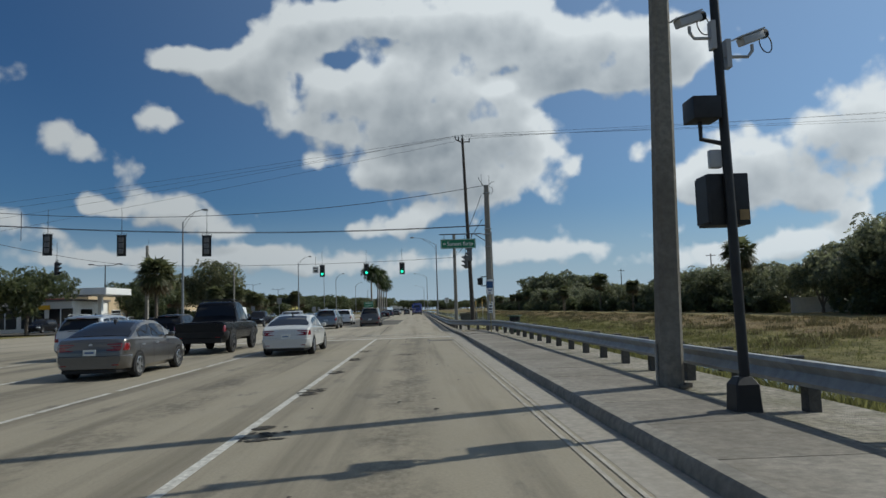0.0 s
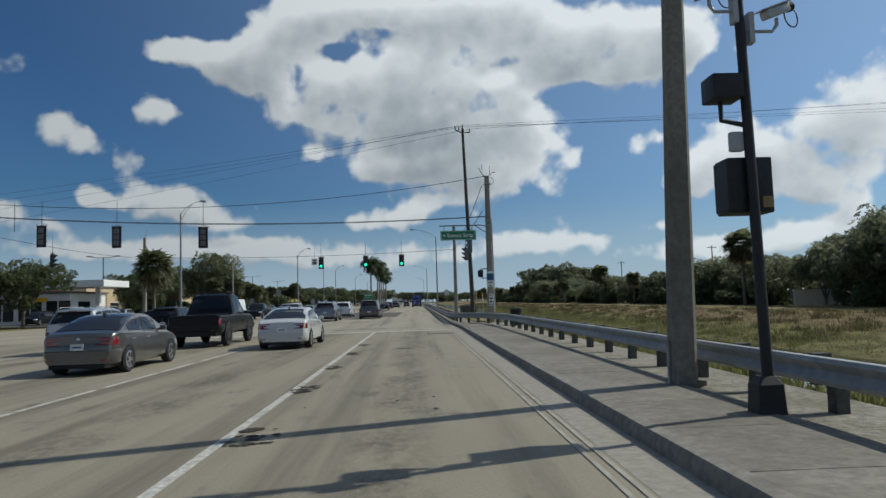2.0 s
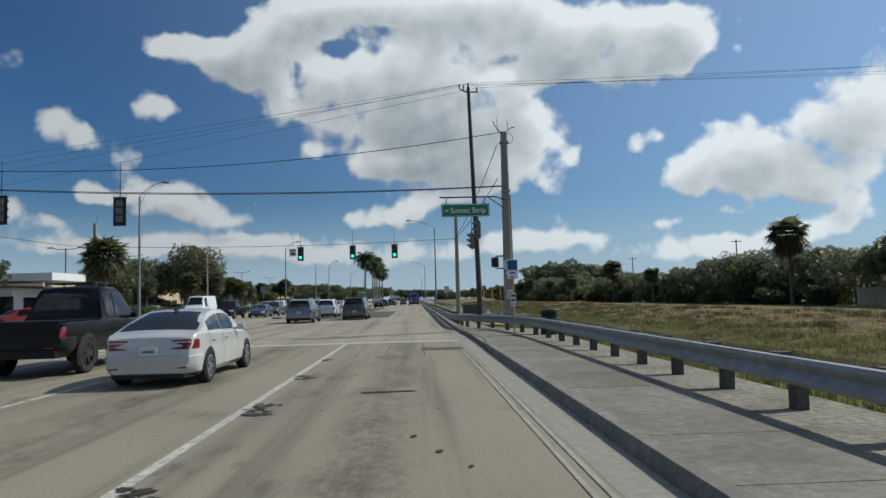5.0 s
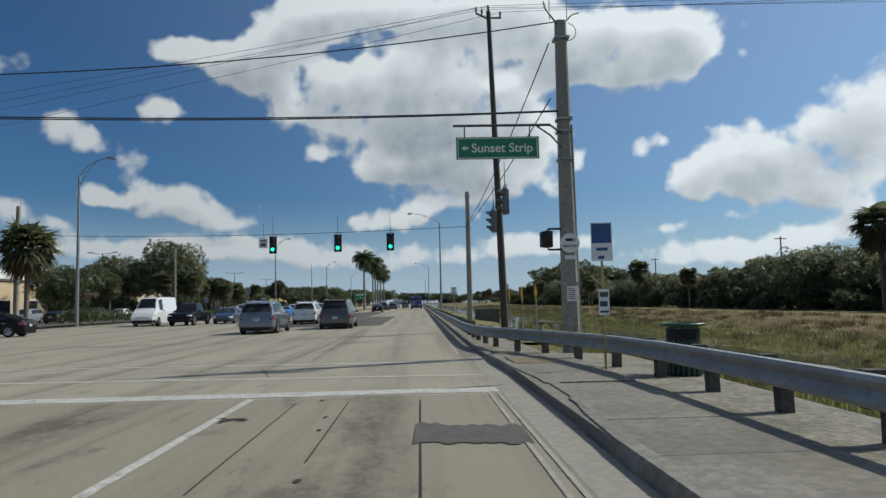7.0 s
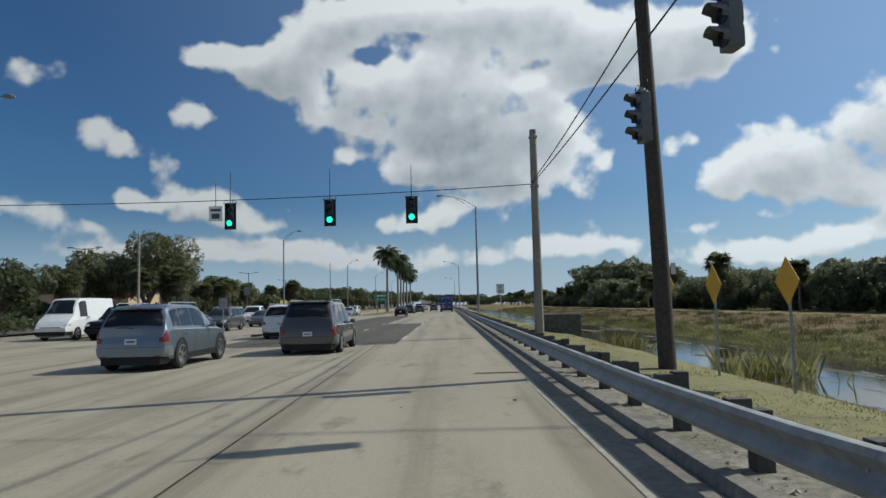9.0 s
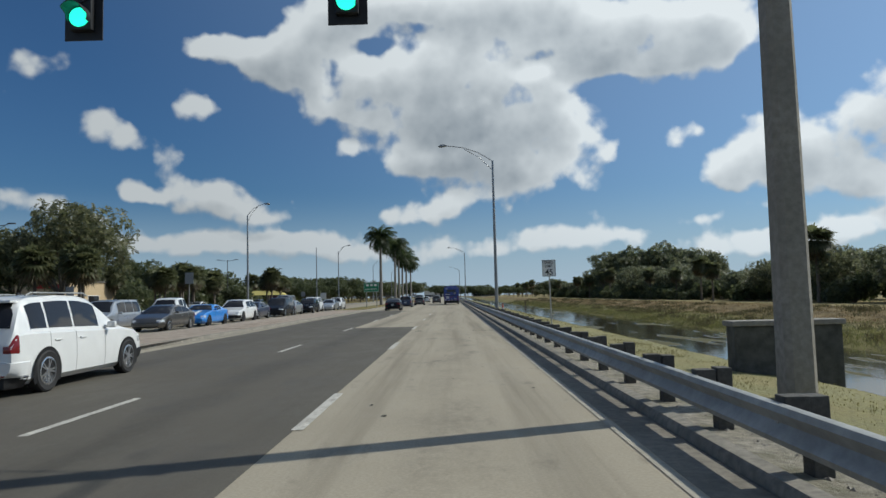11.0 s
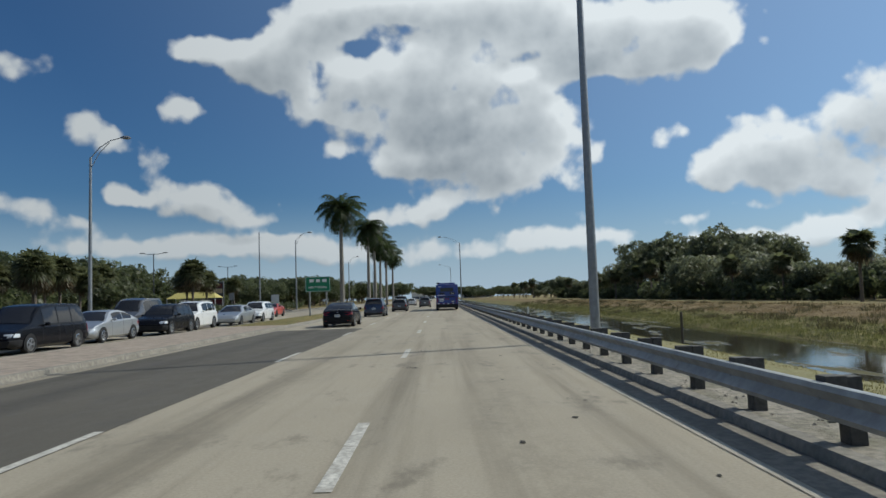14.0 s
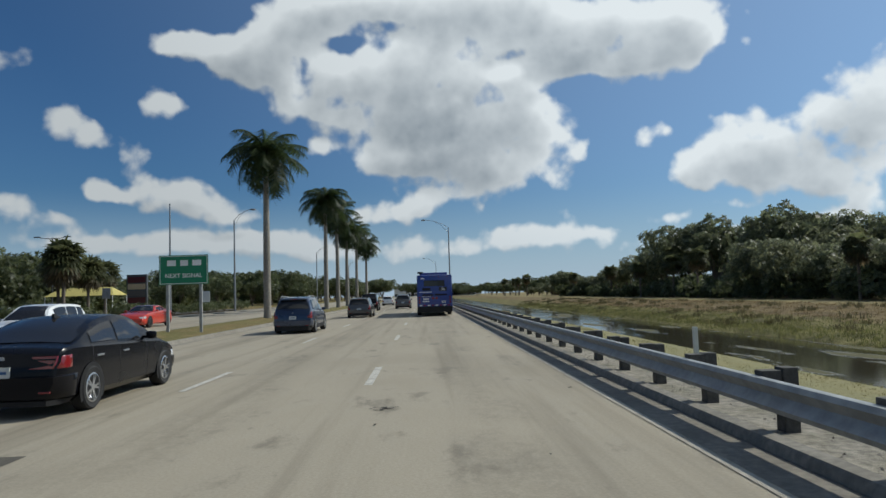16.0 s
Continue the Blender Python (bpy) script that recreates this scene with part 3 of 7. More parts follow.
def build_sidewalk():
    bm = boxes((2.78, 4.45, NEAR_Y, 44.5, -0.2, 0.135))
    walk_base = structure("pavement", bm, WALK, "sidewalk of pale stained concrete slabs", "sidewalk")
    bm = boxes((0.008, 1.512, 0.008, 1.782, 0.0, 0.02), bevel=0.006)
    slab = finish("slab", bm, WALK)
    y = -9.0
    while y < 42.6:
        if not 34.0 < y < 37.2:
            ob = new("slab", slab)
            ob.parent = walk_base
            ob.matrix_basis = pose(2.925 + random.uniform(-0.004, 0.004), y, 0.135 + random.uniform(0, 0.006))
        y += 1.79
    # dropped crossing with a ribbed warning plate
    bm = boxes((2.96, 3.86, 41.0, 42.2, 0.11, 0.168))
    for i in range(12):
        for j in range(15):
            x, yy = 3.0 + 0.07 * i, 41.05 + 0.076 * j
            box(bm, x, x + 0.032, yy, yy + 0.032, 0.168, 0.174)
    structure("tactile_plate", bm, surface("faded_yellow_plate", (0.28, 0.225, 0.13), 0.8, spread=0.2), "faded yellow ribbed warning plate in the sidewalk", "paving")
    # packed sandy strip under the rail
    bm = bmesh.new()
    ys = [NEAR_Y + 2 * i for i in range(53)]
    rows = [[bm.verts.new((x, y, 0.125 - 0.03 * (x - 4.4) + 0.015 * noise.noise((x * 2, y, 0)))) for x in (4.4, 4.9, 5.5, 6.1)] for y in ys]
    for a, b in zip(rows, rows[1:]):
        for i in range(3):
            bm.faces.new((a[i], a[i + 1], b[i + 1], b[i]))
    ys = [44 + 2 * i for i in range(80)] + [205 + 10 * i for i in range(69)]
    rows = [[bm.verts.new((x, y, 0.09 - 0.04 * (x - 2.74) + 0.012 * noise.noise((x * 3, y, 0)))) for x in (2.74, 3.0, 3.4, 3.9, 4.4)] for y in ys]
    for a, b in zip(rows, rows[1:]):
        for i in range(4):
            bm.faces.new((a[i], a[i + 1], b[i + 1], b[i]))
    structure("verge_dirt", bm, DIRT, "sandy dirt with thin grass under the guardrail", "verge")
    bm = bmesh.new()
    rows = [[bm.verts.new((x, y, z + 0.05 * noise.noise((x, y * 0.7, 0)))) for x, z in ((4.3, 0.07), (5.4, 0.02), (6.6, -0.12), (7.6, -0.5), (8.8, -0.95))] for y in [50 + 2 * i for i in range(120)]]
    for a, b in zip(rows, rows[1:]):
        for i in range(4):
            bm.faces.new((a[i], a[i + 1], b[i + 1], b[i]))
    structure("near_bank", bm, surface("mown_grass", (0.20, 0.185, 0.075), 0.95, spread=0.3, grain=14, big=0.7, bump=0.02, tint=(0.27, 0.225, 0.11)), "mown yellow-green grass on the near canal bank", "grass", 60)


def build_median():
    line = [(-10.2, FAR_Y, 0), (-10.2, 200, 0), (-10.2, 150, 0), (-10.3, 100, 0), (-10.8, 84, 0), (-11.3, 80.5, 0), (-12.2, 79.3, 0), (-13.2, 80.5, 0), (-13.7, 84, 0), (-14.2, 100, 0), (-14.2, FAR_Y, 0)]
    bm = sweep(bmesh.new(), line, ((-0.35, -0.1), (-0.35, 0.01), (-0.16, 0.015), (-0.13, 0.13), (-0.1, 0.15), (0.06, 0.155), (0.06, -0.1)), True)
    structure("median_kerb", bm, KERB, "pale concrete kerb round the median", "kerb", 40)
    bm = sheet(bmesh.new(), -14.15, -10.25, 84, 151, 0.14)
    blade(bm, ((-14.0, 84, 0.14), (-10.9, 84, 0.14), (-11.4, 80.7, 0.14), (-13.1, 80.7, 0.14)))
    median = structure("median", bm, PAVER, "median paved with worn reddish bricks", "median")
    brick = finish("brick", boxes((0.004, 0.196, 0.004, 0.396, 0.0, 0.012)), surface("loose_paver", (0.29, 0.235, 0.185), 0.9, spread=0.25, grain=5, random_shift=0.25))
    for i in range(300):
        ob = new("brick", brick)
        ob.parent = median
        ob.matrix_basis = pose(-10.5 - 0.2 * (i % 10), 104 + 0.4 * (i // 10) + (0.2 if i % 2 else 0.0), 0.14)
    bm = bmesh.new()
    ys = [151 + 2 * i for i in range(60)] + [280 + 20 * i for i in range(32)]
    rows = [[bm.verts.new((x, y, 0.141 + 0.12 * min(1.0, (y - 151) / 12) * (1 - ((x + 12.2) / 2.0) ** 2) + (0.0 if y < 152 else 0.03) * noise.noise((x, y, 1)))) for x in (-14.15, -13.2, -12.2, -11.2, -10.25)] for y in ys]
    for a, b in zip(rows, rows[1:]):
        for i in range(4):
            bm.faces.new((a[i], a[i + 1], b[i + 1], b[i]))
    structure("median_grass", bm, GRASS, "patchy dry grass in the median", "grass", 60)
    # far kerb and sidewalk of the other carriageway
    for y0, y1 in ((NEAR_Y, 45.0), (73.5, FAR_Y)):
        bm = boxes((-26.75, -26.5, y0, y1, -0.1, 0.15))
        structure("far_kerb", bm, KERB, "concrete kerb of the opposite carriageway", "kerb")
        bm = boxes((-28.6, -26.75, y0, y1, -0.1, 0.13))
        structure("far_sidewalk", bm, WALK, "pale concrete sidewalk beyond the road", "sidewalk")
        bm = sheet(bmesh.new(), -75, -31.5, y0, min(y1, 260), 0.13)
        structure("parking_lot", bm, ASPHALT, "grey asphalt parking lot", "parking lot")


def paint_line(bm, x, y0, y1, wide=0.15, z=0.006):
    sheet(bm, x - wide / 2, x + wide / 2, y0, y1, z, 1, max(1, int((y1 - y0) / 3)))


def build_markings():
    bm = bmesh.new()
    paint_line(bm, -1.84, NEAR_Y, 37.6, 0.13)
    for y in range(-50, 37, 3):
        paint_line(bm, -5.9, y, y + (2.6 if y % 2 else 2.9), 0.12)
    paint_line(bm, -9.75, NEAR_Y, 37.6, 0.15)
    paint_line(bm, -13.6, NEAR_Y, 37.6, 0.12)
    sheet(bm, -13.5, 2.2, 37.75, 38.35, 0.006)
    for y in (40.3, 43.55):
        # the crossing's lines run slightly askew, and have worn through in places
        for i in range(12):
            x = -13.5 + 1.31 * i
            lean = -0.07 * (x - 2.2)
            blade(bm, ((x, y + lean, 0.006), (x + 1.28, y + lean - 0.09, 0.006), (x + 1.28, y + lean + 0.12, 0.006), (x, y + lean + 0.21, 0.006)))
    # double line beside the gutter
    edge = bmesh.new()
    paint_line(edge, 2.03, NEAR_Y, 37.5, 0.05, 0.009)
    paint_line(edge, 2.17, NEAR_Y, 37.5, 0.05, 0.009)
    paint_line(edge, 1.98, 46.0, FAR_Y, 0.10, 0.008)
    structure("edge_line", edge, FAINT_PAINT, "faded edge lines beside the gutter", "road marking")
    # lane dashes beyond the crossing
    for i in range(60):
        y = 77.2 + 12.19 * i
        paint_line(bm, -1.72, y, y + 3.05, 0.15, 0.009)
        paint_line(bm, -5.02, y, y + 3.05, 0.13, 0.009)
    for i in range(60):
        paint_line(bm, -18.0, 80 + 12.19 * i, 83 + 12.19 * i, 0.12)
        paint_line(bm, -22.2, 80 + 12.19 * i, 83 + 12.19 * i, 0.12)
    structure("road_markings", bm, PAINT, "worn white lane lines, stop line and crossing", "road marking")
    bm = bmesh.new()
    rng = random.Random(4)
    for y in [5.5 + 4.3 * i for i in range(8)] + [99 + 12.19 * i for i in range(6)]:
        x0, shrink = (-1.62, 1.0) if y < 45 else (-1.35, 0.5)
        for k in range(rng.randint(1, 3)):
            # ragged smears of tar
            for j in range(9):
                x, yy = x0 + rng.gauss(0, 0.11), y + 0.4 * k + rng.gauss(0, 0.10)
                r, tall = shrink * rng.uniform(0.03, 0.10), shrink * rng.uniform(0.03, 0.08)
                ring = [2 * math.pi * i / 13 for i in range(13)]
                blade(bm, [(x + r * rng.uniform(0.35, 1.5) * math.cos(a), yy + tall * rng.uniform(0.35, 1.6) * math.sin(a), 0.011 + 0.0002 * j) for a in ring])
    for i in range(90):
        x, yy, r = rng.uniform(-1.4, 1.7), rng.uniform(4, 150), rng.uniform(0.015, 0.05)
        blade(bm, [(x + r * rng.uniform(0.6, 1.3) * math.cos(a), yy + 1.6 * r * rng.uniform(0.6, 1.3) * math.sin(a), 0.0105) for a in (0.3, 1.1, 2.0, 3.1, 4.0, 5.2)])
    for x, y, length in ((-0.3, 24.5, 1.0), (0.9, 61.0, 1.2), (1.0, 99.0, 1.6)):
        blade(bm, [(x, y, 0.011), (x + length, y + 0.05, 0.011), (x + length * 0.9, y + 0.18, 0.011), (x + 0.1, y + 0.15, 0.011)])
    # slab joints
    for x0, y0, x1, y1 in ((-0.2, 33, -0.2, 37), (0.9, 31.5, 0.9, 37), (-1.0, 32, -1.0, 37), (-2.0, 44.8, -2.1, 51.6), (-2.1, 51.6, -2.5, 73.3), (-2.3, 41.0, -2.9, 43.0), (-14, 44.6, 2.0, 44.4), (-14, 73.4, -1.0, 73.4)):
        dx, dy = x1 - x0, y1 - y0
        size = math.hypot(dx, dy)
        wide = 0.014 if y0 > 44 and dy > 1 else 0.009
        px, py = -dy / size * wide, dx / size * wide
        blade(bm, [(x0 + px, y0 + py, 0.010), (x0 - px, y0 - py, 0.010), (x1 - px, y1 - py, 0.010), (x1 + px, y1 + py, 0.010)])
    structure("road_cracks", bm, PATCH_DARK, "dark sealed joints and small tar repairs", "road marking")
    bm = bmesh.new()
    rng = random.Random(14)
    outline = [(0.82 + 0.085 * i, 33.75 - 0.012 * i + rng.uniform(-0.10, 0.10), 0.012) for i in range(16)]
    outline += [(2.12 - 0.085 * i, 34.62 + 0.02 * i + rng.uniform(-0.14, 0.14), 0.012) for i in range(16)]
    blade(bm, outline)
    structure("repair_patch", bm, OIL, "dark asphalt repair patch in the concrete lane", "stain")


RAIL_LINE = [(4.98, NEAR_Y), (4.98, 34.0), (4.9, 37.5), (4.55, 40.6), (4.05, 43.2), (3.5, 45.4), (3.0, 47.6), (2.78, 50.5), (2.72, 54.5), (2.72, 62.0), (2.72, 140.0), (2.72, 520.0)]


def rail_x(y):
    for (xa, ya), (xb, yb) in zip(RAIL_LINE, RAIL_LINE[1:]):
        if ya <= y <= yb:
            return xa + (xb - xa) * (y - ya) / (yb - ya)
    return 2.72


def rail_z(y):
    """The middle of the beam: lower where the road has been raised."""
    t = min(1.0, max(0.0, (y - 40.0) / 14.0))
    return 0.62 - 0.12 * t


def build_guardrail():
    rail = thing("guardrail", "galvanised steel guardrail on dark weathered posts", "guardrail", kind="structure")
    # the corrugated beam, in overlapping lengths
    profile = [(0.0, -0.155), (0.055, -0.145), (0.075, -0.10), (0.02, -0.045), (-0.005, 0.0), (0.02, 0.045), (0.075, 0.10), (0.055, 0.145), (0.0, 0.155), (0.012, 0.158), (0.07, 0.15), (0.09, 0.10), (0.035, 0.045), (0.01, 0.0), (0.035, -0.045), (0.09, -0.10), (0.07, -0.15), (0.012, -0.158)]
    profile = [(-a, b) for a, b in profile]
    y, length, number = -19.05, 3.81, 0
    while y < 500:
        steps = 5 if 33 < y < 64 else 1
        line = [(rail_x(y + (length + 0.25) * i / steps) + 0.004 * (number % 2), y + (length + 0.25) * i / steps, rail_z(y + (length + 0.25) * i / steps)) for i in range(steps + 1)]
        bm = sweep(bmesh.new(), line, profile, True)
        part("beam", bm, GALV, rail, "", 30)
        y += length
        number += 1
        if y > 200:
            length = 38.1
    # posts with their offset blocks
    post = finish("post", boxes((0.0, 0.16, -0.09, 0.09, -0.7, 0.70), bevel=0.008), POST_WOOD)
    block = finish("offset_block", boxes((0.0, 0.2, -0.075, 0.075, 0.44, 0.80), bevel=0.006), POST_WOOD)
    tall_post = finish("post", boxes((0.0, 0.16, -0.09, 0.09, -0.7, 0.825), bevel=0.012), POST_WOOD)
    tall_block = finish("offset_block", boxes((0.0, 0.2, -0.085, 0.085, 0.44, 0.832), bevel=0.01), POST_WOOD)
    y = -9.35
    while y < 420:
        x = rail_x(y)
        lean = random.uniform(-1.5, 1.5)
        block_ob = new("offset_block", tall_block if y > 52 else block)
        block_ob.parent = rail
        block_ob.matrix_basis = pose(x + 0.01, y, rail_z(y) - 0.625, 0, 0, 0)
        post_ob = new("post", tall_post if y > 52 else post)
        post_ob.parent = rail
        post_ob.matrix_basis = pose(x + 0.212, y, rail_z(y) - 0.62 + random.uniform(-0.02, 0.03), lean * 0.5, lean, 0)
        y += 1.905
    bm = bmesh.new()
    y = -9.35
    while y < 130:
        tube(bm, [(rail_x(y) - 0.02, y, rail_z(y)), (rail_x(y) + 0.0, y, rail_z(y))], 0.018, 6)
        y += 1.905
    part("bolt_row", bm, GALV, rail)
    return rail


build_ground()
build_roads()
build_kerb()
build_sidewalk()
build_median()
build_markings()
build_guardrail()

# ---- vehicles ----
PROFILES = {
    # share of the length from the rear, belt height and roof height as shares of the height, half width share
    "sedan": "0 .40 .40 .82|.004 .55 .55 .88|.014 .655 .655 .93|.035 .69 .69 .96|.085 .705 .71 .985|.13 .705 .76 1|.21 .695 .87 1|.30 .685 .955 1|.38 .675 .99 1|.46 .665 1 1|.54 .66 .985 1|.60 .655 .94 1|.68 .645 .81 1|.76 .635 .66 1|.88 .57 .57 .98|.96 .49 .49 .92|1 .34 .34 .80",
    "coupe": "0 .45 .45 .86|.006 .62 .62 .91|.02 .72 .72 .94|.06 .74 .74 .97|.16 .75 .76 1|.22 .75 .83 1|.36 .73 .98 1|.44 .715 1 1|.52 .71 .97 1|.66 .70 .72 1|.88 .64 .64 .98|.96 .55 .55 .93|1 .38 .38 .84",
    "suv": "0 .45 .45 .88|.010 .58 .60 .94|.022 .61 .66 .96|.05 .62 .80 .975|.085 .625 .93 .985|.13 .625 .975 1|.30 .615 1 1|.45 .605 .995 1|.55 .60 .955 1|.62 .595 .86 1|.72 .59 .63 1|.80 .575 .585 1|.90 .545 .545 .98|.965 .48 .48 .93|1 .33 .33 .84",
    "van": "0 .42 .42 .9|.01 .55 .62 .96|.03 .56 .80 .97|.07 .56 .96 .99|.15 .55 1 1|.5 .54 1 1|.62 .54 .95 1|.78 .53 .60 1|.90 .50 .50 .98|.97 .44 .44 .93|1 .3 .3 .84",
    "cargo": "0 .3 .3 .96|.008 .5 .98 .98|.02 .5 1 1|.5 .5 1 1|.68 .5 .99 1|.74 .5 .94 1|.84 .49 .60 .99|.95 .43 .43 .95|1 .28 .28 .88",
    "pickup": "0 .40 .40 .95|.006 .58 .58 .97|.02 .59 .59 .99|.30 .59 .59 1|.36 .595 .60 1|.365 .60 .66 1|.39 .60 .95 1|.45 .60 1 1|.56 .595 .99 1|.62 .59 .93 1|.71 .585 .61 1|.90 .56 .56 .99|.97 .50 .50 .95|1 .34 .34 .9",
}
WINDOWS = {
    "sedan": ((0.105, 0.31), (0.595, 0.755), ((0.20, 0.385), (0.40, 0.60))),
    "coupe": ((0.225, 0.36), (0.525, 0.655), ((0.33, 0.395), (0.41, 0.56))),
    "suv": ((0.024, 0.088), (0.555, 0.715), ((0.10, 0.195), (0.21, 0.37), (0.385, 0.57))),
    "van": ((0.02, 0.072), (0.625, 0.775), ((0.08, 0.24), (0.255, 0.43), (0.445, 0.62))),
    "cargo": (None, (0.735, 0.835), ((0.6, 0.74),)),
    "pickup": ((0.368, 0.392), (0.62, 0.705), ((0.40, 0.475), (0.49, 0.60))),
}
WHEEL_MESHES = {}


def wheel_meshes(radius, wide, rim_mat):
    key = (radius, wide, rim_mat.name)
    if key not in WHEEL_MESHES:
        bm = bmesh.new()
        sides, prof = 28, ((0.66, -0.42), (0.9, -0.5), (0.985, -0.40), (1.0, -0.2), (1.0, 0.2), (0.985, 0.40), (0.9, 0.5), (0.66, 0.42))
        rings = [[bm.verts.new((w * wide, r * radius * math.cos(a), r * radius * math.sin(a))) for r, w in prof] for a in [2 * math.pi * k / sides for k in range(sides)]]
        for i in range(sides):
            a, b = rings[i], rings[(i + 1) % sides]
            for k in range(len(prof)):
                bm.faces.new((a[k], b[k], b[(k + 1) % len(prof)], a[(k + 1) % len(prof)]))
        tyre = finish("wheel", bm, TYRE, 40)
        bm = bmesh.new()
        ring = [[bm.verts.new((x * wide, r * radius * math.cos(a), r * radius * math.sin(a))) for r, x in ((0.67, 0.40), (0.60, 0.43), (0.58, 0.1))] for a in [2 * math.pi * k / sides for k in range(sides)]]
        for i in range(sides):
            a, b = ring[i], ring[(i + 1) % sides]
            for k in range(2):
                bm.faces.new((a[k], b[k], b[k + 1], a[k + 1]))
        bm.faces.new([r[2] for r in ring])
        for k in range(5):
            for d in (-0.16, 0.16):
                a = 2 * math.pi * k / 5 + d
                c, s = math.cos(a), math.sin(a)
                p, q = 0.12 * radius, 0.62 * radius
                h = 0.035 * radius
                pts = [(p * c - h * 1.3 * s, p * s + h * 1.3 * c), (q * c - h * s, q * s + h * c), (q * c + h * s, q * s - h * c), (p * c + h * 1.3 * s, p * s - h * 1.3 * c)]
                top = [bm.verts.new((0.40 * wide, *v)) for v in pts]
                low = [bm.verts.new((0.25 * wide, *v)) for v in pts]
                bm.faces.new(top)
                for i in range(4):
                    bm.faces.new((top[i], low[i], low[(i + 1) % 4], top[(i + 1) % 4]))
        tube(bm, [(0.1 * wide, 0, 0), (0.42 * wide, 0, 0)], 0.17 * radius, 12)
        for f in bm.faces:
            f.material_index = 0
        rim = finish("rim", bm, rim_mat, 35)
        WHEEL_MESHES[key] = (tyre, rim)
    return WHEEL_MESHES[key]


def car_rings(kind, length, width, height, clear):
    rows = [[float(v) for v in r.split()] for r in PROFILES[kind].split("|")]

    def at(s):
        for a, b in zip(rows, rows[1:]):
            if a[0] <= s <= b[0]:
                k = (s - a[0]) / (b[0] - a[0])
                return [a[i] + (b[i] - a[i]) * k for i in (1, 2, 3)]
        return rows[-1][1:]

    def smooth(s):
        got = [at(min(1, max(0, s + d))) for d in (-0.014, -0.007, 0, 0.007, 0.014)]
        return [sum(g[i] for g in got) / 5 for i in range(3)]

    def ring(s):
        belt, roof, part_w = smooth(s)
        w, zb, zr = part_w * width / 2, belt * height, roof * height
        k = max(0.0, zr - zb)
        t = min(1.0, k / (0.3 * height))
        floor = clear + 0.12 * max(0, (s - 0.93) / 0.07) + 0.16 * max(0, (0.06 - s) / 0.06)
        top = w * (0.93 - 0.17 * t)
        return [(0, floor), (w * 0.86, floor), (w * 0.975, floor + 0.1), (w, floor + 0.42 * (zb - floor)), (w * 0.99, floor + 0.72 * (zb - floor)), (w * 0.975, zb - 0.035), (w * 0.935, zb), (w * (0.935 - 0.08 * t), zb + 0.5 * k), (top, zr - 0.05 * t), (top * 0.93, zr - 0.004), (top * 0.5, zr + 0.018), (0, zr + 0.024)]

    return ring


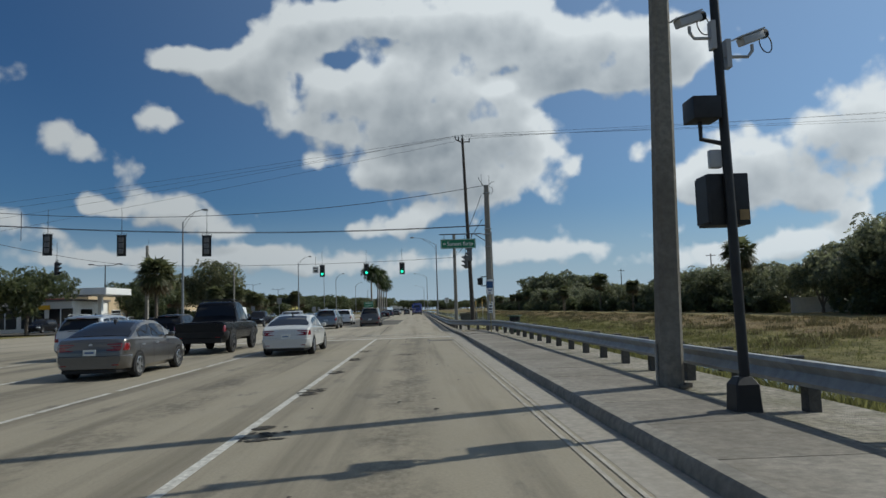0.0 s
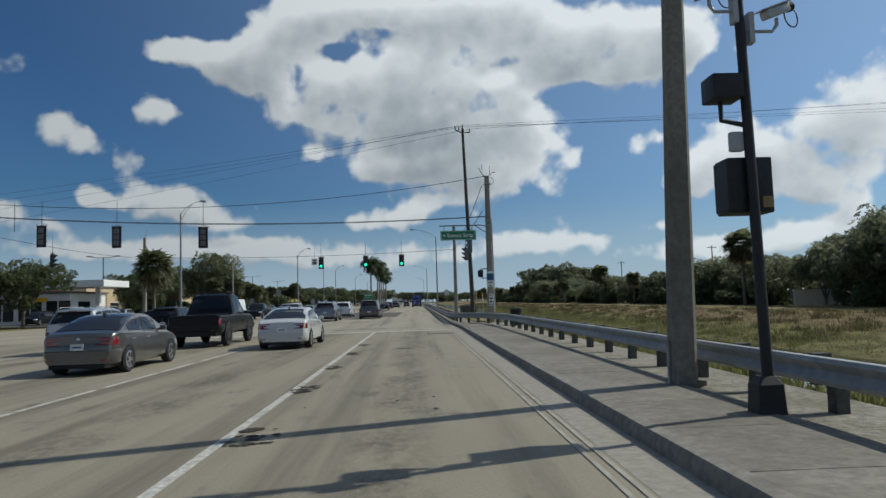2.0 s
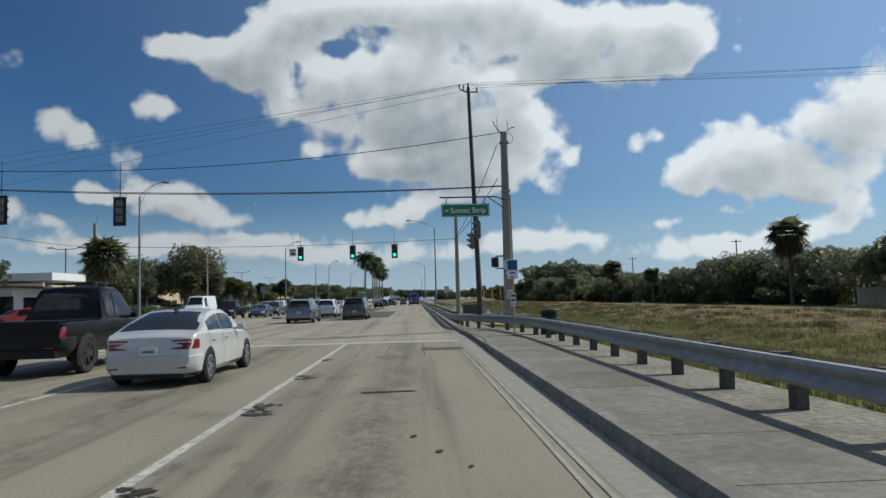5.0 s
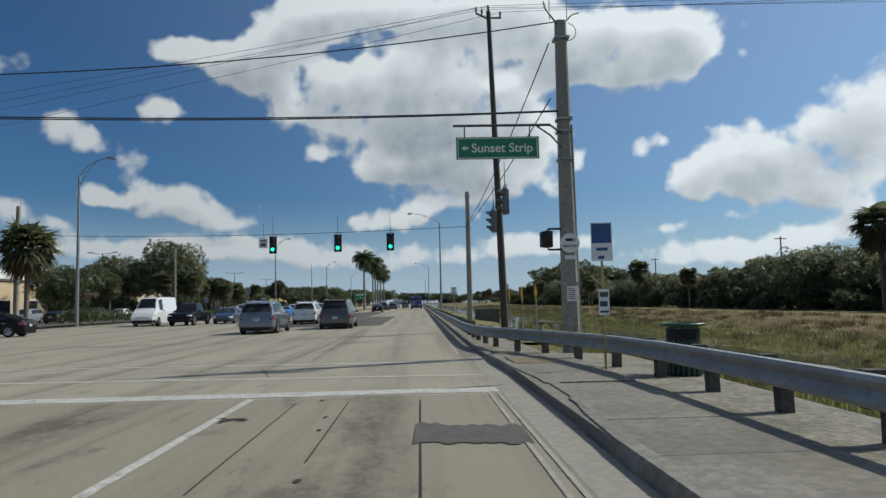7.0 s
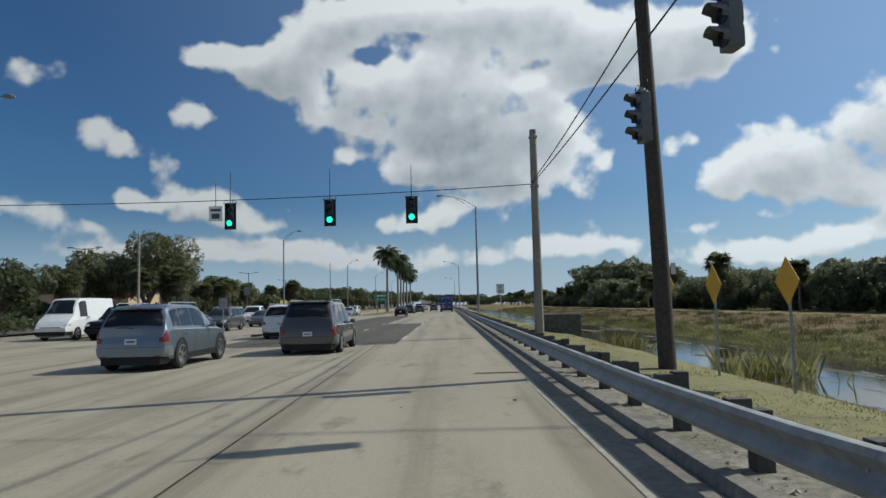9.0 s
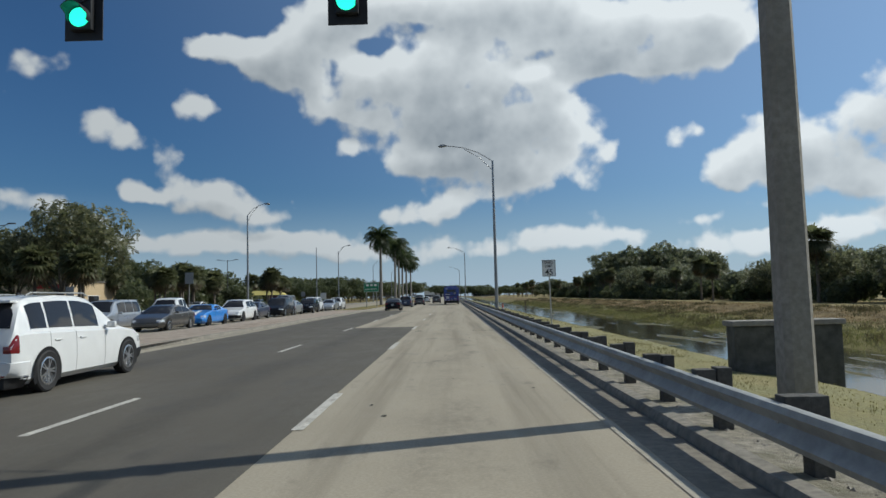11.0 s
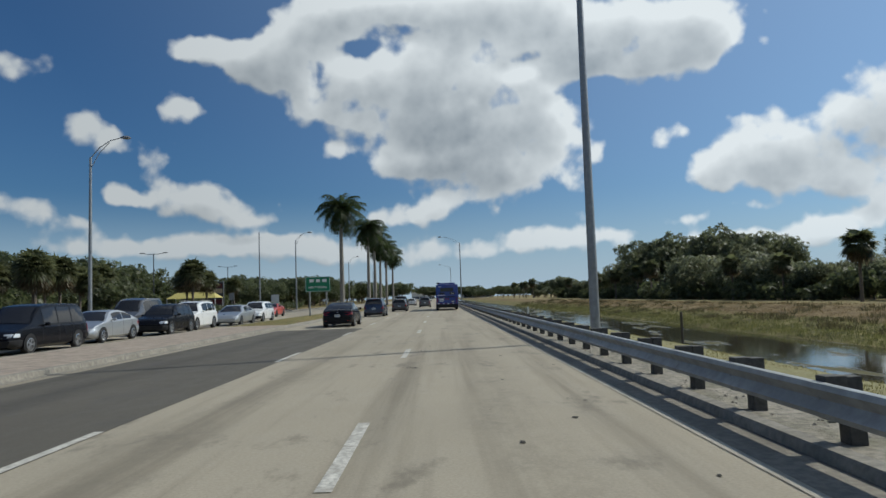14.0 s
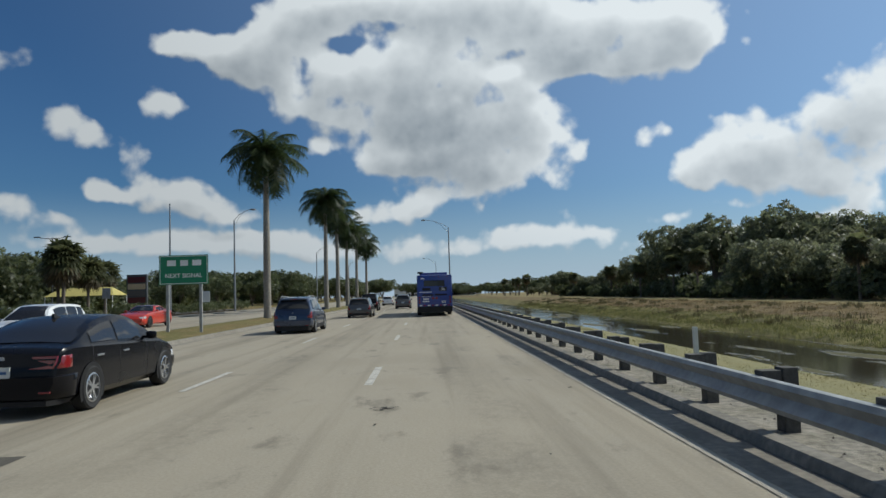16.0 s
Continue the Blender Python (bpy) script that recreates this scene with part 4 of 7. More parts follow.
def car(name, kind, size, paint, at, turn, label, category="car", clear=0.19, radius=0.33, rim=RIM, base=(0.18, 0.81), extras="", trim=BLACK_PLASTIC, group="traffic"):
    """A road vehicle. Local: x to its right, y ahead, from the middle of its length on the ground."""
    length, width, height = size
    root = thing(name, label, category, at, turn, group)
    ring = car_rings(kind, length, width, height, clear)
    along = lambda s: (s - 0.5) * length
    stations = sorted({0, 0.004, 0.01, 0.99, 0.996, 1} | {i / 56 for i in range(57)})
    bm = bmesh.new()
    loops = []
    for s in stations:
        half = ring(s)
        pts = half + [(-x, z) for x, z in half[-2:0:-1]]
        loops.append([bm.verts.new((x, along(s), z)) for x, z in pts])
    count = len(loops[0])
    for a, b in zip(loops, loops[1:]):
        for k in range(count):
            bm.faces.new((a[k], a[(k + 1) % count], b[(k + 1) % count], b[k]))
    bm.faces.new(loops[0])
    bm.faces.new(loops[-1][::-1])
    bmesh.ops.recalc_face_normals(bm, faces=bm.faces[:])
    body = part("body", bm, paint, root, "", 28)
    half_w = width / 2
    belt = ring(0.5)[6][1]
    # glass
    back, front, sides = WINDOWS[kind]
    for pane, span in (("rear_window", back), ("windscreen", front)):
        if span:
            bm = bmesh.new()
            grid = []
            for i in range(7):
                s = span[0] + (span[1] - span[0]) * i / 6
                r = ring(s)
                out = -0.012 if pane == "rear_window" else 0.012
                grid.append([bm.verts.new((f * r[8][0] * 0.95, along(s) + out, (r[10][1] if abs(f) < 0.6 else (r[9][1] if abs(f) < 0.93 else r[8][1])) + 0.012)) for f in (-0.97, -0.8, -0.4, 0, 0.4, 0.8, 0.97)])
            for a, b in zip(grid, grid[1:]):
                for k in range(6):
                    bm.faces.new((a[k], a[k + 1], b[k + 1], b[k]))
            part(pane, bm, CAR_GLASS, root, "", 60)
    for s0, s1 in sides:
        for side in (-1, 1):
            bm = bmesh.new()
            grid = []
            for i in range(6):
                r = ring(s0 + (s1 - s0) * i / 5)
                row = []
                for f in (0.10, 0.5, 0.90):
                    a, b = (r[6], r[7]) if f < 0.5 else (r[7], r[8])
                    g = f * 2 if f < 0.5 else (f - 0.5) * 2
                    row.append(bm.verts.new((side * (a[0] + (b[0] - a[0]) * g + 0.009), along(s0 + (s1 - s0) * i / 5), a[1] + (b[1] - a[1]) * g)))
                grid.append(row)
            for a, b in zip(grid, grid[1:]):
                for k in range(2):
                    bm.faces.new((a[k], a[k + 1], b[k + 1], b[k]) if side > 0 else (b[k], b[k + 1], a[k + 1], a[k]))
            part("side_window", bm, CAR_GLASS, root, "", 60)
    # wheels; flat black discs on the body stand in for the shaded open arches
    tyre_me, rim_me = wheel_meshes(radius, 0.23, rim)
    for s in base:
        side_w = ring(s)[3][0]
        for side in (-1, 1):
            bm = bmesh.new()
            mid = bm.verts.new((side * (side_w + 0.006), along(s), radius))
            arc = [bm.verts.new((side * (side_w + 0.006), along(s) + 1.16 * radius * math.cos(a), radius + 1.16 * radius * math.sin(a))) for a in [math.pi * (-0.16 + 1.32 * k / 16) for k in range(17)]]
            for p, q in zip(arc, arc[1:]):
                bm.faces.new((mid, p, q))
            part("wheel_arch", bm, BLACK_PLASTIC, root)
            wheel = new("wheel", tyre_me)
            wheel.parent = root
            wheel.matrix_basis = pose(side * (side_w - 0.09), along(s), radius, 0, 0, 0 if side > 0 else 180)
            rim_ob = new("rim", rim_me)
            rim_ob.parent = wheel
            rim_ob.matrix_basis = pose(0.012, 0, 0)
    # lamps, grille, bumpers, plates, set on the body's own curves
    def edge_x(r, z):
        for (xa, za), (xb, zb) in zip(r[1:6], r[2:7]):
            if za <= z <= zb:
                return xa + (xb - xa) * (z - za) / max(1e-6, zb - za)
        return r[1][0] if z < r[1][1] else r[6][0]

    def end_s(z, rear):
        for k in range(90):
            s = k * 0.002 if rear else 1 - k * 0.002
            if ring(s)[6][1] >= z:
                return s
        return 0.1 if rear else 0.9

    def band(z0, z1, rear, s_end, out, wide=None, only=(-1, 1), levels=4):
        """A skin over one end of the body, from the middle (or a given width) round the corner."""
        bm = bmesh.new()
        heights = [z0] + [z0 + (z1 - z0) * (0.06 + 0.88 * k / (levels - 1)) for k in range(levels)] + [z1]
        for side in only:
            rows = []
            for i, z in enumerate(heights):
                proud = out if 0 < i < len(heights) - 1 else -0.004
                s0 = end_s(z, rear)
                xe = edge_x(ring(s0), z)
                start = min(xe - 0.03, ring(0.03 if rear else 0.96)[6][0] - wide) if wide else 0.0
                pts = [(start + (xe - start) * k / 4, along(s0) + (-proud if rear else proud)) for k in range(5)]
                if wide:
                    pts = [(start, along(s0) + (0.004 if rear else -0.004))] + pts
                for k in range(1, 6):
                    sk = s0 + (s_end - s0) * k / 5
                    pts.append((edge_x(ring(sk), z) + (proud if k < 5 else -0.004), along(sk)))
                rows.append([bm.verts.new((side * x, y, z)) for x, y in pts])
            flip = (side > 0) != rear
            for p, q in zip(rows, rows[1:]):
                for k in range(len(p) - 1):
                    quad = (p[k], p[k + 1], q[k + 1], q[k])
                    bm.faces.new(quad[::-1] if flip else quad)
        return bm

    low_car = kind in ("sedan", "coupe")
    tail_z = belt - 0.15 if kind not in ("cargo", "pickup") else belt - 0.28
    tall = 0.19 if low_car else 0.32
    rear_end, front_end = base[0] - 1.2 * radius / length, base[1] + 1.2 * radius / length
    for side in (-1, 1):
        bm = band(tail_z - tall / 2, tail_z + tall / 2, True, 0.07 if low_car else 0.03, 0.010, 0.38 if low_car else 0.15, (side,))
        part("tail_light", bm, TAIL_RED, root, "red tail light", 40)
        z1 = ring(0.955)[6][1] - 0.10
        bm = band(z1 - 0.085, z1 + 0.05, False, 0.91, 0.006, 0.30, (side,))
        part("headlight", bm, HEAD_CLEAR, root, "clear headlight", 40)
        x1 = ring(0.63)[6][0]
        bm = boxes(tuple(sorted((side * (x1 + 0.05), side * (x1 + 0.23)))) + (along(0.625) - 0.05, along(0.625) + 0.06, belt + 0.0, belt + 0.14), bevel=0.045)
        box(bm, *sorted((side * (x1 - 0.02), side * (x1 + 0.08))), along(0.625), along(0.625) + 0.05, belt + 0.01, belt + 0.06)
        part("wing_mirror", bm, paint, root, "", 60)
        for s0, s1 in sides[-2:]:
            s = s0 + 0.02
            r = ring(s)
            bm = boxes(tuple(sorted((side * (r[4][0] - 0.01), side * (r[4][0] + 0.02)))) + (along(s), along(s) + 0.2, belt - 0.15, belt - 0.12), bevel=0.008)
            part("door_handle", bm, RIM if low_car else paint, root)
        # shut lines of the doors
        for s in [v[0] - 0.006 for v in sides[-2:]] + [sides[-1][1] + 0.035]:
            bm = bmesh.new()
            r = ring(s)
            line = [[bm.verts.new((side * (x + 0.002), along(s) + d, z)) for d in (-0.006, 0.006)] for x, z in r[2:7]]
            for p, q in zip(line, line[1:]):
                bm.faces.new((p[0], p[1], q[1], q[0]))
            part("shut_line", bm, BLACK_PLASTIC, root)
    zf = ring(0.97)[6][1]
    bm = boxes((-0.58 * half_w, 0.58 * half_w, along(0.965), along(0.998), 0.40, zf - 0.13), bevel=0.02)
    part("grille", bm, BLACK_PLASTIC, root)
    skirt = trim if not low_car else paint
    part("front_bumper", band(clear + 0.10, clear + 0.34, False, front_end, 0.022), skirt, root, "", 40)
    bumper = paint if kind in ("sedan", "coupe", "suv", "van") else skirt
    lip = 0.07 if low_car else 0.155
    part("rear_bumper", band(clear + lip + 0.005, clear + 0.42, True, rear_end, 0.026), bumper, root, "", 40)
    part("rear_valance", band(clear - (0.01 if low_car else 0.04), clear + lip, True, rear_end, 0.010), BLACK_PLASTIC, root, "black lower valance", 40)
    for side in (-1, 1):
        bm = boxes(tuple(sorted((side * 0.62 * half_w, side * 0.80 * half_w))) + (along(0.0) - 0.03, along(0.02), clear + 0.17, clear + 0.20), bevel=0.008)
        part("reflector", bm, TAIL_RED, root, "red bumper reflector")
    if kind in ("sedan", "suv", "van"):
        zr = ring(0.36)[11][1]
        bm = bmesh.new()
        v = [bm.verts.new(p) for p in ((-0.03, along(0.30), zr - 0.02), (0.03, along(0.30), zr - 0.02), (0.02, along(0.355), zr - 0.02), (-0.02, along(0.355), zr - 0.02), (-0.012, along(0.302), zr + 0.05), (0.012, along(0.302), zr + 0.05))]
        for f in ((0, 1, 5, 4), (1, 2, 5), (2, 3, 4, 5), (3, 0, 4)):
            bm.faces.new([v[i] for i in f])
        part("roof_aerial", bm, BLACK_PLASTIC, root)
        part("badge", tube(bmesh.new(), [(0, along(end_s(tail_z + 0.05, True)) - 0.018, tail_z + 0.055), (0, along(end_s(tail_z + 0.05, True)) + 0.01, tail_z + 0.055)], 0.045, 12), RIM, root, "small chrome badge")
    if kind in ("suv", "van"):
        # wiper, high stop lamp and spoiler over the rear window
        r = ring(0.085)
        bm = boxes((-r[8][0] * 0.9, r[8][0] * 0.9, along(0.055), along(0.12), r[11][1] - 0.015, r[11][1] + 0.03), bevel=0.012)
        part("spoiler", bm, paint, root, "", 40)
        part("high_stop_lamp", boxes((-0.16, 0.16, along(0.053), along(0.058), r[11][1] - 0.005, r[11][1] + 0.02)), TAIL_RED, root)
        r = ring(0.03)
        bm = tubes(([(0.02, along(0.018) - 0.01, r[6][1] + 0.05), (-0.18, along(0.022) - 0.015, r[6][1] + 0.08), (-0.42, along(0.022) - 0.012, r[6][1] + 0.07)], 0.010), sides=6)
        part("wiper", bm, BLACK_PLASTIC, root)
    if low_car:
        part("boot_line", band(clear + 0.40, clear + 0.415, True, 0.012, 0.004, levels=2), BLACK_PLASTIC, root)
        part("boot_trim", band(tail_z + 0.03, tail_z + 0.055, True, 0.004, 0.012, levels=2), paint, root)
    for side in (-1, 1):
        bm = boxes(tuple(sorted((side * 0.42 * half_w, side * 0.60 * half_w))) + (along(0.955), along(1) + 0.006, clear + 0.14, clear + 0.24), bevel=0.02)
        part("fog_lamp_recess", bm, BLACK_PLASTIC, root)
    ys = along(end_s(tail_z - 0.12, True))
    bm = boxes((-0.155, 0.155, ys - 0.02, ys + 0.05, tail_z - 0.20, tail_z - 0.05))
    plate = part("number_plate", bm, PLATE_WHITE, root, "white number plate")
    bm = boxes((-0.11, 0.11, ys - 0.023, ys - 0.019, tail_z - 0.145, tail_z - 0.105))
    part("plate_print", bm, SIGN_BLUE, plate)
    if "rails" in extras:
        for side in (-1, 1):
            x = ring(0.3)[8][0] - 0.05
            z = ring(0.3)[9][1]
            bm = tubes(([(side * x, along(0.13), z), (side * x, along(0.16), z + 0.05), (side * x, along(0.52), z + 0.045), (side * x, along(0.55), z - 0.01)], 0.016), sides=6)
            part("roof_rail", bm, GALV, root)
    if "cladding" in extras:
        for side in (-1, 1):
            r = ring(0.5)
            bm = boxes(tuple(sorted((side * (r[2][0] - 0.03), side * (r[3][0] + 0.012)))) + (along(base[0]) + radius, along(base[1]) - radius, clear + 0.02, clear + 0.2), bevel=0.02)
            part("side_sill", bm, BLACK_PLASTIC, root)
    if "bed" in extras:
        zb = ring(0.1)[11][1]
        bm = boxes((-half_w * 0.8, half_w * 0.8, along(0.03), along(0.345), zb - 0.006, zb + 0.004))
        part("bed_cover", bm, BLACK_PLASTIC, root)
        bm = boxes((-half_w * 0.9, half_w * 0.9, along(0) - 0.025, along(0.01), 0.78, zb - 0.03), bevel=0.015)
        part("tailgate", bm, paint, root)
    if "stripes" in extras:
        for x in (-0.24, 0.24):
            bm = bmesh.new()
            rows = [[bm.verts.new((x + d, along(s), ring(s)[10][1] + 0.016)) for d in (-0.14, 0.14)] for s in [0.735 + 0.23 * i / 8 for i in range(9)]]
            for a, b in zip(rows, rows[1:]):
                bm.faces.new((a[0], a[1], b[1], b[0]))
            part("stripe", bm, WHITE_PAINT, root, "white racing stripe")
    if "rack" in extras:
        z = ring(0.45)[9][1]
        bm = bmesh.new()
        for s in (0.42, 0.48, 0.54):
            tube(bm, [(-0.6, along(s), z + 0.1), (0.6, along(s), z + 0.1)], 0.02, 6)
        for x in (-0.6, 0.6):
            tube(bm, [(x, along(0.41), z + 0.02), (x, along(0.41), z + 0.1), (x, along(0.56), z + 0.1), (x, along(0.56), z)], 0.02, 6)
        part("roof_rack", bm, BLACK_METAL, root)
    return root


SILVER = car_paint("silver_paint", (0.42, 0.44, 0.46), 0.6)
GREY = car_paint("grey_paint", (0.105, 0.10, 0.095), 0.6)
STEEL = car_paint("steel_blue_paint", (0.20, 0.235, 0.27), 0.6)
NAVY = car_paint("navy_paint", (0.03, 0.045, 0.085), 0.4)
BLACK = surface("black_paint", (0.006, 0.006, 0.008), 0.25, spread=0.05, grain=3, big=0.8, coat=0.06, spec=0.22)
WHITE = car_paint("white_paint", (0.72, 0.73, 0.73))
PEARL = car_paint("pearl_paint", (0.50, 0.51, 0.505))
BLUE = car_paint("bright_blue_paint", (0.02, 0.22, 0.66))
RED = car_paint("red_paint", (0.50, 0.035, 0.015))
MAROON = car_paint("maroon_paint", (0.10, 0.012, 0.018))
BUS_BLUE = surface("bus_blue", (0.016, 0.045, 0.25), 0.4, spread=0.12, grain=2, big=0.5, coat=0.6)
TAUPE = car_paint("taupe_paint", (0.105, 0.10, 0.098), 0.5)

car("grey_sedan", "sedan", (4.65, 1.78, 1.455), GREY, (-7.75, 21.0, 0), 0, "grey four-door sedan in the next lanes", radius=0.32)
car("silver_crossover", "suv", (4.6, 1.86, 1.68), SILVER, (-12.2, 29.5, 0), 0, "silver compact crossover with dark lower trim", extras="rails cladding", radius=0.36)
car("black_pickup", "pickup", (5.8, 2.06, 2.1), BLACK, (-8.2, 31.5, 0), 0, "lifted black pickup truck with wide tyres and covered bed", "pickup truck", clear=0.48, radius=0.46, rim=RIM_DARK, base=(0.2, 0.79), extras="bed rack")
car("white_sedan", "sedan", (4.75, 1.78, 1.45), PEARL, (-4.35, 28.5, 0), 0, "pearl white four-door sedan with dark glass", radius=0.33)
car("minivan", "van", (5.1, 1.99, 1.78), TAUPE, (-4.3, 71.0, 0), 0, "dark taupe minivan with tinted rear window", "minivan", radius=0.34, extras="rails")
car("blue_grey_suv", "suv", (5.0, 1.99, 1.76), STEEL, (-7.9, 66.0, 0), 0, "large blue-grey sport utility vehicle with roof rails", "suv", radius=0.39, extras="rails cladding", clear=0.22)
car("white_suv", "suv", (4.9, 1.95, 1.76), WHITE, (-8.2, 83.0, 0), 0, "white sport utility vehicle", "suv", radius=0.38, extras="rails")
car("dark_suv", "suv", (4.5, 1.84, 1.66), BLACK, (-14.4, 44.5, 0), 0, "black crossover in the turning lane", "suv", radius=0.35)
car("black_sedan", "sedan", (4.65, 1.80, 1.42), BLACK, (-6.7, 150.2, 0), 0, "glossy black four-door sedan with red tail lights", radius=0.335)
car("navy_suv", "suv", (4.55, 1.83, 1.66), NAVY, (-6.65, 171.5, 0), 0, "dark blue crossover with tinted rear window", "suv", radius=0.36, extras="rails cladding")
car("grey_hatchback", "suv", (4.4, 1.8, 1.5), GREY, (-5.6, 192.0, 0), 0, "dark grey compact car", radius=0.33)
car("black_off_roader", "van", (4.4, 1.9, 1.86), BLACK, (-6.6, 214.0, 0), 0, "boxy black off-road vehicle", "suv", radius=0.42, clear=0.3)
car("dark_crossover", "suv", (4.5, 1.85, 1.68), TAUPE, (-3.2, 222.0, 0), 0, "dark crossover far ahead", "suv", radius=0.35)
car("white_hatchback", "suv", (4.4, 1.8, 1.55), WHITE, (-6.6, 252.0, 0), 0, "white compact car far ahead", radius=0.33)

# waiting and oncoming traffic beyond the median
car("cargo_van", "cargo", (5.9, 2.06, 2.5), WHITE, (-22.6, 88.0, 0), 180, "white cargo van with faint lettering on its side", "van", radius=0.36, group="queue at the signal")
car("dark_pickup", "pickup", (5.8, 2.03, 1.92), BLACK, (-19.2, 87.0, 0), 180, "black crew-cab pickup truck with chrome grille", "pickup truck", radius=0.41, clear=0.3, extras="bed", group="queue at the signal")
car("navy_sedan", "sedan", (4.95, 1.86, 1.45), NAVY, (-16.75, 90.6, 0), 180, "dark navy sedan waiting in line", radius=0.34, group="queue at the signal")
car("tan_suv", "suv", (4.8, 1.9, 1.75), TAUPE, (-16.6, 97.2, 0), 180, "dark taupe sport utility vehicle waiting in line", "suv", radius=0.37, extras="rails", group="queue at the signal")
car("grey_saloon", "sedan", (4.9, 1.84, 1.44), GREY, (-16.3, 108.0, 0), 180, "metallic grey sedan waiting in line", radius=0.34, group="queue at the signal")
car("blue_coupe", "coupe", (4.79, 1.92, 1.38), BLUE, (-16.3, 114.1, 0), 180, "bright blue coupe with white bonnet stripes", "sports car", radius=0.345, rim=RIM_DARK, extras="stripes", group="queue at the signal")
car("white_crossover", "suv", (4.73, 1.93, 1.66), WHITE, (-16.3, 121.2, 0), 180, "white crossover with black grille", "suv", radius=0.38, rim=RIM_DARK, group="queue at the signal")
car("dark_sedan", "sedan", (4.7, 1.8, 1.45), NAVY, (-16.9, 127.6, 0), 180, "dark blue sedan waiting in line", group="queue at the signal")
car("dark_minivan", "van", (5.1, 1.98, 1.78), BLACK, (-16.4, 134.4, 0), 180, "black minivan waiting in line", "minivan", radius=0.34, group="queue at the signal")
car("pale_sedan", "sedan", (4.7, 1.8, 1.45), SILVER, (-16.8, 140.6, 0), 180, "silver sedan waiting in line", group="queue at the signal")
car("black_crossover", "suv", (4.55, 1.84, 1.66), BLACK, (-16.2, 146.8, 0), 180, "black crossover waiting in line", "suv", radius=0.36, group="queue at the signal")
car("white_large_suv", "suv", (5.1, 1.93, 1.8), WHITE, (-17.0, 153.0, 0), 180, "large white sport utility vehicle waiting in line", "suv", radius=0.38, extras="rails", group="queue at the signal")
car("silver_sedan", "sedan", (4.85, 1.83, 1.46), SILVER, (-16.0, 159.3, 0), 180, "silver four-door sedan waiting in line", group="queue at the signal")
car("pearl_crossover", "suv", (4.8, 1.9, 1.68), WHITE, (-16.2, 166.0, 0), 180, "white crossover with large black grille", "suv", radius=0.37, group="queue at the signal")
car("red_coupe", "coupe", (5.0, 1.92, 1.45), RED, (-19.6, 185.0, 0), 180, "orange-red muscle coupe on the far carriageway", "sports car", radius=0.36, rim=RIM_DARK, group="oncoming traffic")
car("white_pickup", "pickup", (5.8, 2.03, 1.9), WHITE, (-19.9, 117.5, 0), 180, "white pickup truck in the second oncoming lane", "pickup truck", radius=0.4, extras="bed", group="oncoming traffic")
car("silver_van", "van", (5.0, 1.95, 1.8), SILVER, (-19.8, 108.5, 0), 180, "silver minivan in the second oncoming lane", "minivan", group="oncoming traffic")
car("tan_van", "van", (5.2, 2.0, 2.1), TAUPE, (-20.2, 152.0, 0), 180, "tan van in the second oncoming lane", "van", group="oncoming traffic")
car("dark_coupe", "sedan", (4.7, 1.8, 1.42), BLACK, (-20.0, 139.0, 0), 180, "black sedan in the second oncoming lane", group="oncoming traffic")
car("red_suv", "suv", (4.6, 1.86, 1.68), RED, (-31.0, 70.0, 0), 100, "red crossover on the side street", "suv", radius=0.36, group="side street traffic")
car("black_saloon", "sedan", (4.7, 1.8, 1.45), BLACK, (-25.0, 68.5, 0), 95, "black sedan on the side street", group="side street traffic")
for i, (x, y, paint, word) in enumerate(((-36.5, 84, WHITE, "white"), (-40, 84.5, GREY, "grey"), (-44, 84, BLACK, "black"), (-39, 104, BLACK, "black"), (-43, 104.3, SILVER, "silver"), (-47, 104, NAVY, "navy"), (-37, 124, BLACK, "black"), (-41, 124, WHITE, "white"), (-45, 124.4, GREY, "grey"), (-38, 172, WHITE, "white"), (-42, 172, BLACK, "black"), (-46, 190, SILVER, "silver"), (-39, 208, STEEL, "blue-grey"), (-43, 208, WHITE, "white"))):
    car("parked_car", "sedan" if i % 2 else "suv", (4.6, 1.8, 1.45 if i % 2 else 1.66), paint, (x, y, 0.13), 180 if i % 3 else 0, word + " car parked in the shopping lot", group="parked in the lot")


